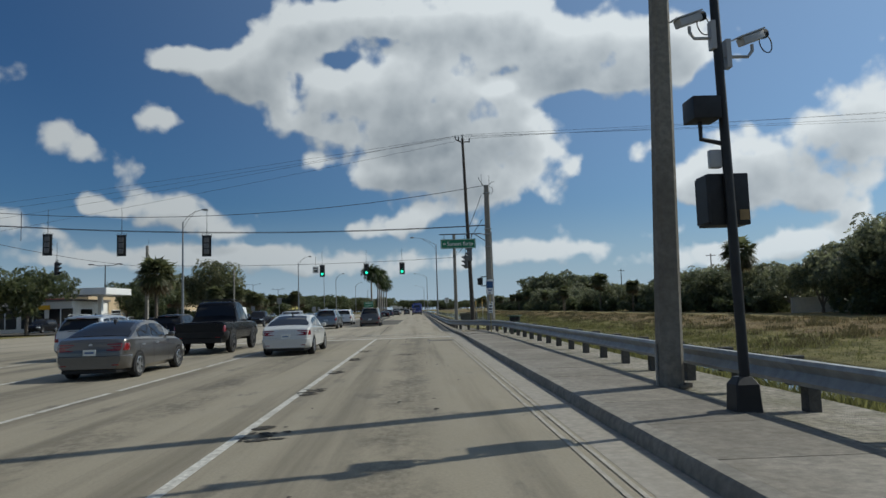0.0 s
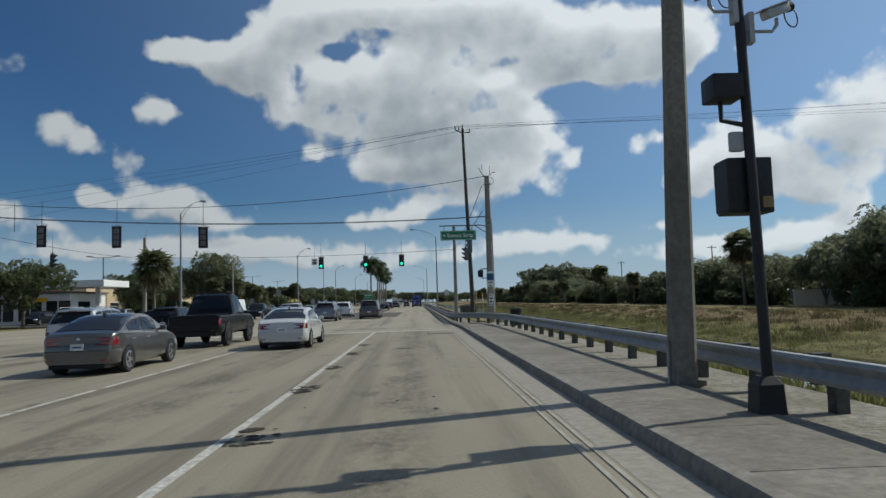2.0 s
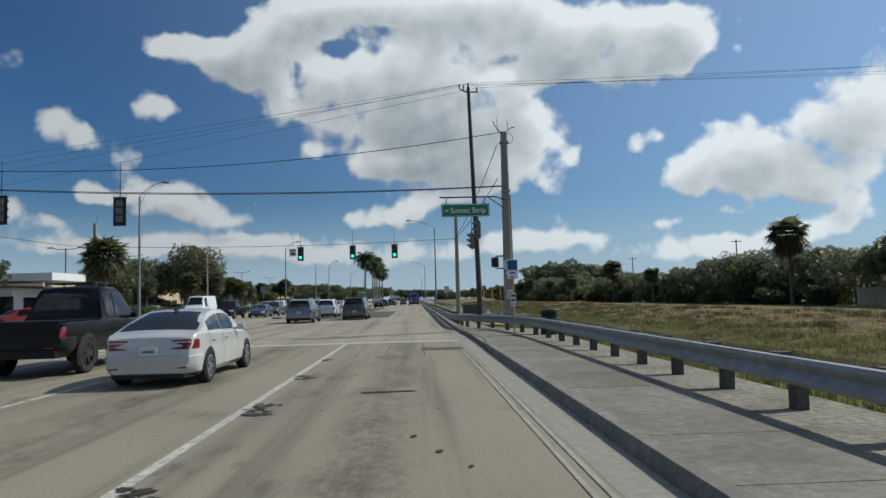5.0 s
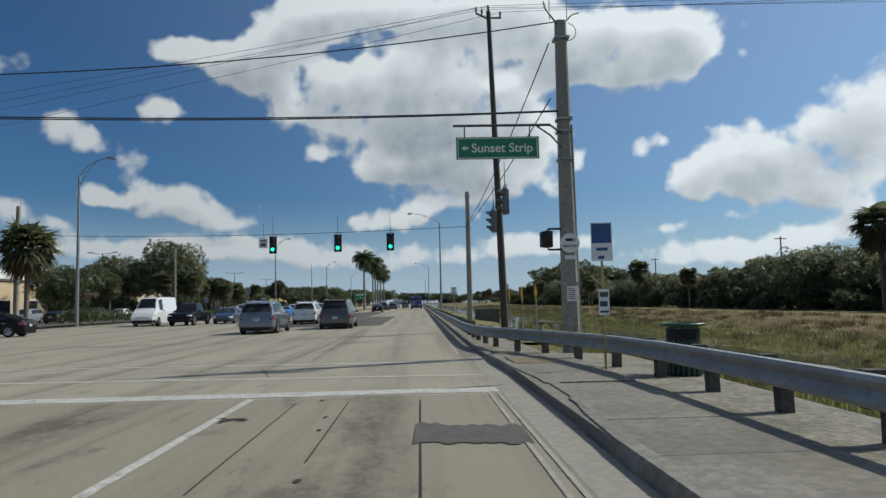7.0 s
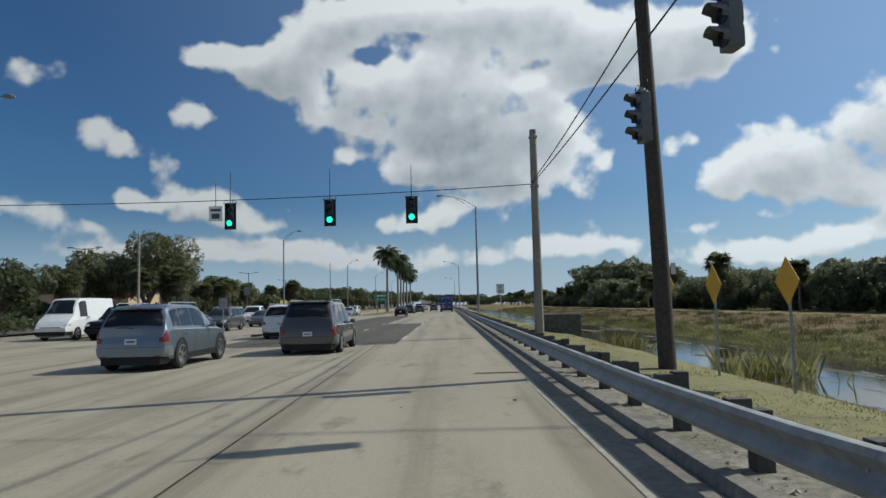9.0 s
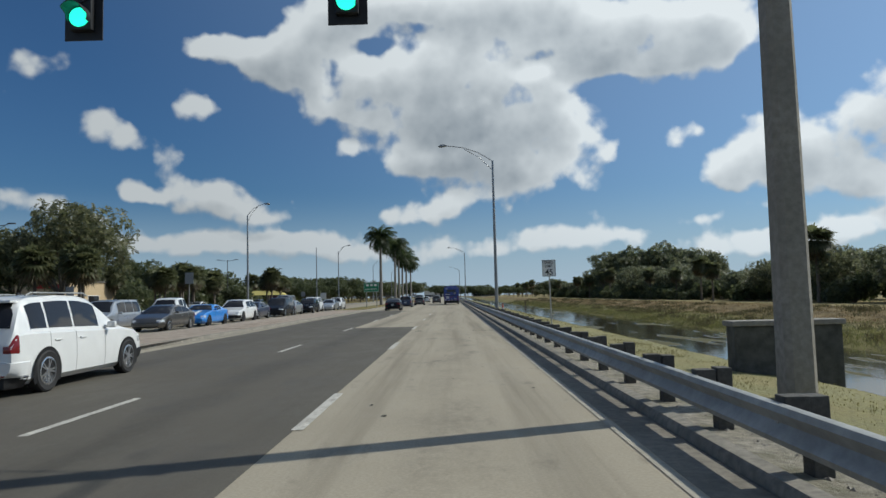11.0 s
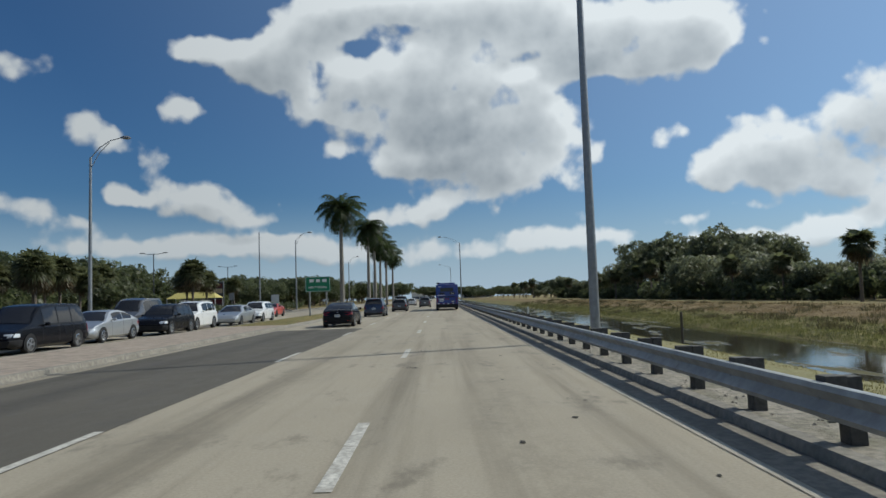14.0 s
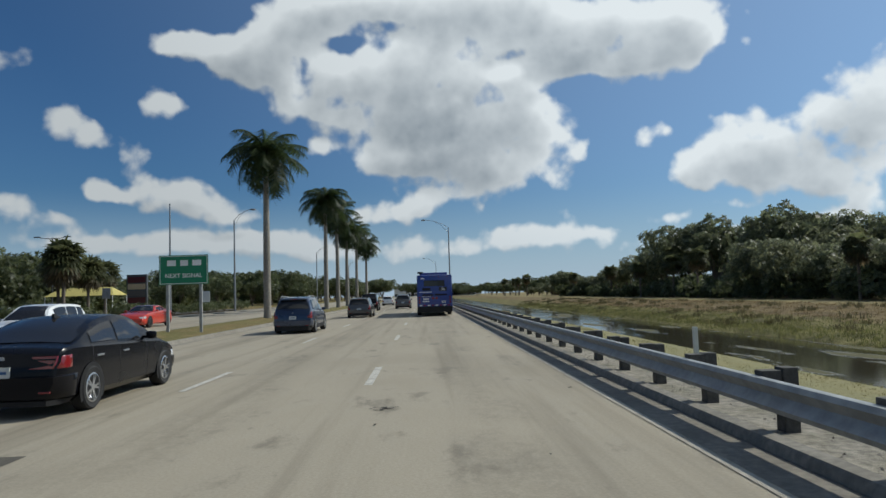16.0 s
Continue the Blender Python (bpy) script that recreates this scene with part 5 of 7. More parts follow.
def build_bus():
    """City bus, seen from behind."""
    w, h, length = 1.29, 3.02, 12.2
    bus = thing("city_bus", "dark blue city bus with dim lettering on its rear", "bus", (0.12, 188.0, 0))
    bm = boxes((-w, w, 0.0, length, 0.42, h), bevel=0.11)
    part("body", bm, BUS_BLUE, bus, "", 40)
    part("skirt", boxes((-w + 0.02, w - 0.02, -0.10, length, 0.30, 0.72), bevel=0.05), BLACK_PLASTIC, bus, "black rear bumper", 40)
    part("rear_window", boxes((-0.78, 0.74, -0.012, 0.02, 2.18, 2.62), bevel=0.01), CAR_GLASS, bus)
    part("destination_sign", boxes((0.32, 0.90, -0.03, 0.02, 1.83, 2.12), bevel=0.01), SIGN_BLACK, bus, "black route number display")
    lettering("route_number", "36", 0.26, WHITE_PAINT, bus, (0.62, -0.034, 1.965))
    part("roof_unit", boxes((-1.0, 1.0, 1.5, 5.5, h - 0.02, h + 0.22), bevel=0.06), BUS_BLUE, bus)
    part("rear_antenna", boxes((-1.22, -0.82, 0.1, 0.3, h + 0.12, h + 0.24), (-1.06, -0.98, 0.15, 0.25, h - 0.02, h + 0.13)), BLACK_PLASTIC, bus)
    for x0, x1, z0, z1 in ((-0.9, -0.3, 1.88, 2.08), (-0.9, -0.1, 1.5, 1.62), (0.0, 0.9, 1.5, 1.62)):
        part("vent", boxes((x0, x1, -0.012, 0.02, z0, z1)), BLACK_PLASTIC, bus)
    for z in (1.9, 1.96, 2.02, 2.08):
        part("louvre", boxes((-0.25, 0.25, -0.015, 0.02, z, z + 0.02)), BUS_BLUE, bus)
    for x in (-0.13, 0.13):
        bm = tube(bmesh.new(), [(x, -0.03, 1.32), (x, 0.02, 1.32)], 0.09, 16)
        part("stop_lamp", bm, TAIL_RED, bus, "round red lamp")
    for x in (-1.12, 1.12):
        for z in (1.02, 1.2, 1.38):
            part("tail_light", tube(bmesh.new(), [(x, -0.03, z), (x, 0.02, z)], 0.07, 14), TAIL_RED, bus)
    for x in (-0.9, -0.3, 0.0, 0.3, 0.9):
        part("marker_lamp", boxes((x - 0.04, x + 0.04, -0.015, 0.02, 2.86, 2.9)), TAIL_RED, bus)
    for i in range(8):
        part("reflector_bar", boxes((-1.12 + 0.29 * i, -0.92 + 0.29 * i, -0.012, 0.02, 0.76, 0.83)), SIGN_WHITE if i % 2 == 0 else TAIL_RED, bus)
    part("rear_print", boxes((-1.12, -0.2, -0.012, 0.02, 1.74, 1.79), (-0.98, -0.3, -0.012, 0.02, 1.42, 1.45), (-0.86, -0.42, -0.012, 0.02, 1.22, 1.31), (-0.9, -0.4, -0.012, 0.02, 1.06, 1.13), (-1.0, -0.72, -0.012, 0.02, 2.72, 2.80)), SIGN_WHITE, bus, "faint white lettering as bars")
    plate = part("number_plate", boxes((0.5, 0.8, -0.014, 0.02, 0.96, 1.1)), PLATE_WHITE, bus)
    part("plate_print", boxes((0.55, 0.75, -0.017, 0.0, 1.01, 1.05)), SIGN_BLACK, plate)
    tyre_me, rim_me = wheel_meshes(0.48, 0.32, RIM)
    for y in (3.4, 9.6):
        for side in (-1, 1):
            wheel = new("wheel", tyre_me)
            wheel.parent = bus
            wheel.matrix_basis = pose(side * (w - 0.12), y, 0.48, 0, 0, 0 if side > 0 else 180)
            rim_ob = new("rim", rim_me)
            rim_ob.parent = wheel
    for side in (-1, 1):
        for i in range(6):
            y = 1.6 + 1.7 * i
            part("side_window", boxes(tuple(sorted((side * (w - 0.02), side * (w + 0.012)))) + (y, y + 1.5, 1.5, 2.45)), CAR_GLASS, bus)


build_bus()

# ---- poles, signals, signs and wires ----
SIGNAL_GREY = surface("weathered_signal_shell", (0.13, 0.135, 0.14), 0.5, spread=0.15)

def square_pole(bm, at, wide, top, height, lean=(0, 0), cut=0.18):
    """A tapered concrete pole with chamfered corners."""
    x, y, z = at
    rings = []
    for k in range(7):
        t = k / 6
        w = (wide + (top - wide) * t) / 2
        c = w * cut * 2
        pts = ((w, w - c), (w - c, w), (c - w, w), (-w, w - c), (-w, c - w), (c - w, -w), (w - c, -w), (w, c - w))
        rings.append([bm.verts.new((x + lean[0] * t + a, y + lean[1] * t + b, z + height * t)) for a, b in pts])
    for a, b in zip(rings, rings[1:]):
        for k in range(8):
            bm.faces.new((a[k], a[(k + 1) % 8], b[(k + 1) % 8], b[k]))
    bm.faces.new(rings[0][::-1])
    bm.faces.new(rings[-1])
    return bm


def build_concrete_poles():
    pole = thing("utility_pole", "tall tapered concrete utility pole beside the kerb", "utility pole", (4.48, 12.35, 0.13))
    part("shaft", square_pole(bmesh.new(), (0, 0, -0.1), 0.385, 0.20, 12.2, (0.36, 0)), POLE_SHADED, pole)
    part("wire_guard", boxes((-0.215, -0.185, -0.03, 0.03, 0.0, 0.7)), GALV, pole)
    part("base_rubble", boxes((0.18, 0.3, -0.2, -0.1, 0.0, 0.08), (0.05, 0.2, -0.3, -0.22, 0.0, 0.06), bevel=0.02), WALK, pole)

    pole = thing("signal_pole", "concrete signal pole carrying a street sign and span wires", "utility pole", (5.1, 45.2, 0.0))
    part("shaft", square_pole(bmesh.new(), (0, 0, -0.3), 0.46, 0.30, 9.75), POLE_CONCRETE, pole)
    for z in (1.9, 5.4, 6.2, 6.55, 8.9):
        part("band", boxes((-0.21, 0.21, -0.21, 0.21, z, z + 0.07)), GALV, pole)
    part("conduit", tubes(([(0.24, -0.1, 0.1), (0.2, -0.1, 6.4)], 0.03), sides=8), GALV, pole)
    bm = tubes(([(-0.1, -0.1, 9.3), (-0.45, -0.2, 9.75), (-0.5, -0.2, 9.95)], 0.025), ([(0.1, 0.1, 9.4), (0.35, 0.0, 9.65), (0.55, 0, 9.7)], 0.02), ([(-0.3, 0, 9.5), (-0.3, 0, 10.2)], 0.012), ([(0.2, 0, 9.5), (0.2, 0, 10.1)], 0.012), sides=6)
    part("antenna", bm, DARK_METAL, pole)
    loop = [(0.2 + 0.22 * math.sin(a), -0.1, 9.35 - 0.25 + 0.25 * math.cos(a)) for a in [2 * math.pi * k / 14 for k in range(14)]]
    part("cable_loop", tubes((loop, 0.012), sides=5), CABLE, pole)
    disc = part("bus_stop_disc", tube(bmesh.new(), [(0.0, -0.235, 3.05), (0.0, -0.225, 3.05)], 0.27, 28), SIGN_WHITE, pole, "round white stop sign with black letters")
    lettering("disc_letters", "BUS STOP", 0.085, SIGN_BLACK, disc, (0, -0.242, 2.97))
    part("disc_symbol", boxes((-0.12, 0.08, -0.24, -0.236, 3.10, 3.18), (0.11, 0.14, -0.24, -0.236, 3.09, 3.19)), SIGN_BLACK, disc)
    part("small_plate", boxes((-0.15, 0.15, -0.235, -0.22, 2.6, 2.71)), SIGN_WHITE, pole)
    notice = part("notice", boxes((-0.13, 0.13, -0.245, -0.23, 1.45, 1.86)), SIGN_WHITE, pole, "white notice with small print")
    bm = bmesh.new()
    for i in range(6):
        box(bm, -0.1, 0.1 - 0.03 * (i % 2), -0.249, -0.246, 1.5 + 0.055 * i, 1.525 + 0.055 * i)
    part("notice_print", bm, DARK_METAL, notice)

    pole = thing("signal_pole", "round-shouldered concrete signal pole beyond the crossing", "utility pole", (4.72, 78.2, 0.0))
    part("shaft", square_pole(bmesh.new(), (0, 0, -0.4), 0.42, 0.30, 10.3), POLE_CONCRETE, pole)
    for z in (7.1, 9.5):
        part("band", boxes((-0.19, 0.19, -0.19, 0.19, z, z + 0.08)), GALV, pole)

    for x, y, height in ((-30.6, 80.9, 9.8), (-29.5, 44.0, 9.5)):
        pole = thing("signal_pole", "slim concrete signal pole on the far corner", "utility pole", (x, y, 0.0))
        part("shaft", square_pole(bmesh.new(), (0, 0, -0.3), 0.40, 0.28, height + 0.3), POLE_CONCRETE, pole)
        part("band", boxes((-0.18, 0.18, -0.18, 0.18, 7.2, 7.28)), GALV, pole)
        part("antenna", tubes(([(0.1, 0, height), (0.2, 0, height + 0.8)], 0.015), sides=5), DARK_METAL, pole)


def build_wood_pole():
    pole = thing("power_pole", "dark creosoted wooden power pole, leaning slightly", "utility pole", (5.2, 60.8, 0.05))
    part("shaft", tubes(([(0, 0, -0.3), (-0.1, -0.05, 4.0), (-0.25, -0.1, 9.5), (-0.42, -0.15, 16.5)], (0.2, 0.18, 0.15, 0.11)), sides=14), POLE_WOOD, pole, "", 60)
    part("crossarm", tubes(([(-1.05, -0.1, 16.4), (-0.35, -0.1, 16.05)], 0.05), ([(-0.35, -0.1, 16.15), (0.25, -0.1, 16.15)], 0.05), sides=6), POLE_WOOD, pole)
    for x, z in ((-1.05, 16.4), (-0.75, 16.3), (-0.42, 16.5), (0.2, 16.15)):
        part("insulator", tubes(([(x, -0.1, z), (x, -0.1, z + 0.14), (x, -0.1, z + 0.2), (x, -0.1, z + 0.34)], (0.03, 0.05, 0.07, 0.03)), sides=8), DARK_METAL, pole)
    part("pole_tag", boxes((0.1, 0.2, -0.24, -0.22, 2.05, 2.3)), PLATE_WHITE, pole)


def signal_head(at, turn, lit, sections=3, name="traffic_signal", hang=0.5, plate=True, reach=1.2, label="", shell=BLACK_METAL):
    """A hanging signal head; its lenses look along -y before it is turned."""
    root = thing(name, label or "black three-lens traffic signal hung from span wires", "traffic signal", at, turn, "signals over the crossing")
    tall = 0.36 * sections
    part("housing", boxes((-0.17, 0.17, -0.1, 0.12, -tall, 0), bevel=0.03), shell, root, "", 40)
    if plate:
        part("backplate", boxes((-0.29, 0.29, 0.02, 0.04, -tall - 0.13, 0.13), bevel=0.008), BLACK_METAL, root)
    for k in range(sections):
        z = -0.18 - 0.36 * k
        glow = lit == k
        part("lens", tube(bmesh.new(), [(0, -0.11, z), (0, -0.125, z)], 0.145, 18), SIGNAL_GREEN if glow else LENS_DARK, root, "lit green lens" if glow else "")
        bm = bmesh.new()
        arc = [math.pi * (-0.15 + 1.3 * j / 14) for j in range(15)]
        inner = [[bm.verts.new((r * math.cos(a), y, z + r * math.sin(a))) for r, y in ((0.16, -0.1), (0.155, -0.36 if 0.1 < a / math.pi < 0.9 else -0.2), (0.165, -0.36 if 0.1 < a / math.pi < 0.9 else -0.2), (0.17, -0.1))] for a in arc]
        for a, b in zip(inner, inner[1:]):
            for i in range(3):
                bm.faces.new((a[i], a[i + 1], b[i + 1], b[i]))
        part("visor", bm, shell, root, "", 40)
    part("hub", tubes(([(0, 0, 0.0), (0, 0, 0.05), (0, 0, 0.12)], (0.17, 0.12, 0.05)), sides=12), shell, root, "", 40)
    for k in range(sections):
        z = -0.18 - 0.36 * k
        part("section_door", boxes((-0.15, 0.15, 0.115, 0.135, z - 0.15, z + 0.15), bevel=0.02), SIGNAL_GREY, root, "", 40)
    part("hanger", tubes(([(0, 0, -0.02), (0, 0, hang), (0, 0, hang + reach)], (0.025, 0.02, 0.012)), sides=6), BLACK_METAL, root)
    for x in (-0.2, 0.2):
        loop = [(x + 0.12 * math.sin(a), 0.0, 0.12 + 0.12 * math.cos(a)) for a in [2 * math.pi * k / 10 for k in range(10)]]
        part("cable_loop", tubes((loop, 0.012), sides=5), CABLE, root)
    return root


def sag(a, b, drop, steps=18):
    a, b = Vector(a), Vector(b)
    return [a + (b - a) * (k / steps) - Vector((0, 0, 4 * drop * (k / steps) * (1 - k / steps))) for k in range(steps + 1)]


def span_y(x):
    """The line of the far span wire."""
    return 78.2 + 2.7 * (4.7 - x) / 35.3


def build_signals():
    # far side of the crossing, towards the camera
    for x, lit in ((-1.25, 2), (-5.3, 2), (-10.35, 2)):
        signal_head((x, span_y(x), 6.75), 0, lit, label="black traffic signal showing green, hung over the lanes")
    sign = thing("lane_sign", "small white lane sign hung beside a signal", "road sign", (-11.1, span_y(-11.1), 5.98), 0)
    part("panel", boxes((-0.34, 0.34, -0.012, 0.012, 0.0, 0.76), bevel=0.01), SIGN_WHITE, sign)
    part("panel_print", boxes((-0.25, 0.25, -0.016, -0.012, 0.5, 0.62), (-0.2, 0.2, -0.016, -0.012, 0.12, 0.38)), DARK_METAL, sign)
    part("hanger", tubes(([(0, 0, 0.76), (0, 0, 1.9)], 0.015), sides=6), BLACK_METAL, sign)
    # near side, seen from behind
    for x, z in ((-12.75, 6.45), (-17.95, 6.6), (-22.4, 6.75)):
        signal_head((x, 45.2 - 1.2 * (5.0 - x) / 34.5, z), 180, 9, label="traffic signal seen from behind, black backplate")
    rod = thing("span_marker", "thin rod hung from the span wire", "rod", (-24.0, 44.19, 7.0))
    part("rod", tubes(([(0, 0, -0.5), (0, 0, 1.3)], 0.02), sides=6), BLACK_METAL, rod)
    # on the right-hand span, for the side street
    signal_head((4.683, 60.0, 5.98), -82, 9, plate=False, reach=0.75, shell=SIGNAL_GREY, label="grey-visored traffic signal seen from the side")
    signal_head((4.703, 55.5, 6.3), -82, 9, plate=False, reach=0.75, shell=SIGNAL_GREY, label="grey-visored traffic signal seen from the side")
    signal_head((-29.98, 60.0, 6.4), 90, 9, plate=False, label="traffic signal over the side street")
    # a walk signal on the near pole
    ped = thing("pedestrian_signal", "black pedestrian signal on a bracket", "traffic signal", (4.56, 45.15, 2.95))
    part("housing", boxes((-0.18, 0.08, -0.16, 0.16, 0.0, 0.46), bevel=0.03), BLACK_METAL, ped, "", 40)
    part("visor", boxes((-0.24, -0.16, -0.18, 0.18, 0.02, 0.44), bevel=0.02), BLACK_METAL, ped)
    part("bracket", tubes(([(0.4, 0, -0.06), (-0.02, 0, -0.06), (-0.06, 0, 0.02)], 0.03), ([(0.4, 0, 0.52), (-0.02, 0, 0.52), (-0.06, 0, 0.44)], 0.03), sides=8), BLACK_METAL, ped)


def build_wires():
    def wire(name, label, radius, *lines):
        root = thing(name, label, "cable")
        for line in lines:
            part("strand", tubes((line, radius), sides=5), CABLE, root)

    wire("span_wire", "black signal span wires across the near side", 0.018,
         sag((5.0, 45.2, 9.45), (-29.5, 44, 8.7), 1.25), sag((5.0, 45.2, 6.85), (-29.5, 44, 7.85), 0.58), sag((5.0, 45.15, 6.81), (-29.5, 44, 7.82), 0.60))
    wire("span_wire", "black signal span wires across the far side", 0.02,
         sag((4.7, 78.2, 7.25), (-30.6, 80.9, 7.5), 0.35))
    wire("span_wire", "black signal span wire along the verge", 0.02,
         sag((4.6, 78.2, 7.25), (4.75, 45.2, 7.2), 0.25), sag((4.6, 78.2, 7.35), (4.75, 45.2, 8.8), 0.45))
    wire("span_wire", "black signal span wire over the side street", 0.02, sag((-30.6, 80.9, 7.4), (-29.5, 44, 7.4), 0.4))
    high = []
    for k, (x, z) in enumerate(((4.15, 16.75), (4.45, 16.65), (4.78, 16.85), (5.4, 16.5))):
        high += [sag((x, 60.7, z), (-75 + (x - 4), 80.5, (12.2, 11.2, 9.6, 7.8)[k]), 0.4, 24), sag((x, 60.7, z), (110 + (x - 4), 62.0, 19.8 + 0.95 * k), 0.5, 24)]
    wire("power_line", "thin overhead power lines across the road", 0.011, *high)
    far = thing("far_power_pole", "distant wooden power pole with a crossarm", "utility pole", (110, 62, 0.8))
    part("shaft", tubes(([(0, 0, -0.5), (0, 0, 22.4)], (0.2, 0.11)), sides=8), POLE_WOOD, far)
    part("crossarm", boxes((-1.2, 1.2, -0.06, 0.06, 19.4, 19.55)), POLE_WOOD, far)
    far = thing("far_power_pole", "distant wooden power pole with a crossarm", "utility pole", (-75, 80.5, 0.1))
    part("shaft", tubes(([(0, 0, -0.5), (0, 0, 12.6)], (0.18, 0.11)), sides=8), POLE_WOOD, far)
    part("crossarm", boxes((-1.2, 1.2, -0.06, 0.06, 11.9, 12.05)), POLE_WOOD, far)
    for x, y, height in ((52, 172, 9.3), (56, 128, 9.6)):
        far = thing("far_power_pole", "wooden power pole behind the trees", "utility pole", (x, y, 0.7))
        part("shaft", tubes(([(0, 0, -0.5), (0, 0, height)], (0.14, 0.1)), sides=8), POLE_WOOD, far)
        part("crossarm", boxes((-0.9, 0.9, -0.05, 0.05, height - 0.4, height - 0.28)), POLE_WOOD, far)


def build_street_sign():
    sign = thing("street_sign", "green overhead street name sign on a steel arm", "road sign", (0, 44.2, 0))
    part("panel", boxes((1.97, 4.19, -0.012, 0.012, 5.27, 5.87), bevel=0.01), SIGN_GREEN, sign)
    part("border", boxes((2.01, 4.15, -0.016, -0.012, 5.825, 5.845), (2.01, 4.15, -0.016, -0.012, 5.295, 5.315), (2.01, 2.03, -0.016, -0.012, 5.315, 5.825), (4.13, 4.15, -0.016, -0.012, 5.315, 5.825)), SIGN_WHITE, sign)
    lettering("sign_letters", "Sunset Strip", 0.34, SIGN_WHITE, sign, (3.2, -0.017, 5.56))
    bm = bmesh.new()
    blade(bm, ((2.12, -0.018, 5.57), (2.2, -0.018, 5.49), (2.2, -0.018, 5.54), (2.3, -0.018, 5.54), (2.3, -0.018, 5.6), (2.2, -0.018, 5.6), (2.2, -0.018, 5.65)))
    part("arrow", bm, SIGN_WHITE, sign)
    part("arm", tubes(([(1.9, 0, 6.18), (4.5, 0, 6.18), (5.0, 0.9, 6.18)], 0.035), ([(4.15, 0, 6.15), (4.55, 0.1, 5.9), (5.0, 0.9, 5.75)], 0.025), sides=8), DARK_METAL, sign)
    for x in (2.2, 3.95):
        part("hanger", tubes(([(x, 0, 6.15), (x, 0, 5.86)], 0.018), sides=6), DARK_METAL, sign)


def build_camera_pole():
    pole = thing("camera_pole", "black steel pole with surveillance cameras and an equipment box", "camera pole", (4.38, 9.6, 0.15))
    part("shaft", tubes(([(0.03, 0, 0.3), (-0.02, 0, 4.0), (-0.07, 0, 7.6)], (0.064, 0.058, 0.052)), sides=16), BLACK_METAL, pole, "", 40)
    bm = bmesh.new()
    rings = []
    for w, z in ((0.165, 0.0), (0.16, 0.02), (0.145, 0.33), (0.085, 0.42)):
        c = w * 0.88
        rings.append([bm.verts.new((a, b, z)) for a, b in ((w, c), (c, w), (-c, w), (-w, c), (-w, -c), (-c, -w), (c, -w), (w, -c))])
    for a, b in zip(rings, rings[1:]):
        for k in range(8):
            bm.faces.new((a[k], a[(k + 1) % 8], b[(k + 1) % 8], b[k]))
    bm.faces.new(rings[-1])
    part("base_cover", bm, BLACK_METAL, pole)
    box_part = part("equipment_box", boxes((-0.25, 0.28, 0.06, 0.42, 2.30, 2.96), bevel=0.02), BLACK_METAL, pole, "black metal equipment box", 40)
    part("box_door", boxes((-0.275, -0.23, 0.04, 0.40, 2.33, 2.93), bevel=0.01), BLACK_METAL, box_part)
    part("warning_label", boxes((0.14, 0.26, 0.052, 0.058, 2.36, 2.49)), DULL_LABEL, box_part)
    part("radio_unit", boxes((-0.22, -0.06, 0.0, 0.1, 3.02, 3.26), bevel=0.03), CREAM_METAL, pole, "small grey radio unit", 40)
    horn = part("flash_unit", boxes((-0.46, -0.10, -0.16, 0.20, 3.62, 3.91), bevel=0.02), BLACK_METAL, pole, "black flash unit on a bracket", 40)
    part("bracket", tubes(([(-0.3, 0.05, 3.63), (-0.3, 0.05, 3.40), (-0.02, 0, 3.32)], 0.03), sides=8), BLACK_METAL, horn)
    for side, z, x, turn in ((-1, 4.80, -0.38, 12), (1, 4.55, 0.42, 12)):
        arm = part("camera_arm", tubes(([(0.05 * side, 0, z - 0.1), (x * 0.85, 0, z - 0.1), (x, 0, z - 0.02), (x, 0, z + 0.06)], 0.022), sides=8), CREAM_METAL, pole)
        part("mount_plate", boxes((side * 0.09 - 0.03, side * 0.09 + 0.03, -0.06, 0.06, z - 0.25, z + 0.12)), CREAM_METAL, pole)
        bm = boxes((-0.20, 0.18, -0.065, 0.065, -0.05, 0.055), bevel=0.02)
        box(bm, -0.25, 0.2, -0.08, 0.08, 0.058, 0.075)
        cam_body = part("camera", bm, CREAM_METAL, pole, "pale bullet surveillance camera", 40)
        cam_body.matrix_basis = pose(x, 0, z + 0.14, 0, -22, 18)
        lens = part("camera_end", tubes(([(0.19, 0, 0), (0.25, 0, 0.0)], 0.062), sides=14), BLACK_PLASTIC, cam_body)
        loop = [(0.2 + 0.10 * math.sin(a), 0, -0.12 + 0.13 * math.cos(a)) for a in [0.2 + 5.2 * k / 12 for k in range(13)]]
        part("cable", tubes((loop, 0.008), sides=5), CABLE, cam_body)


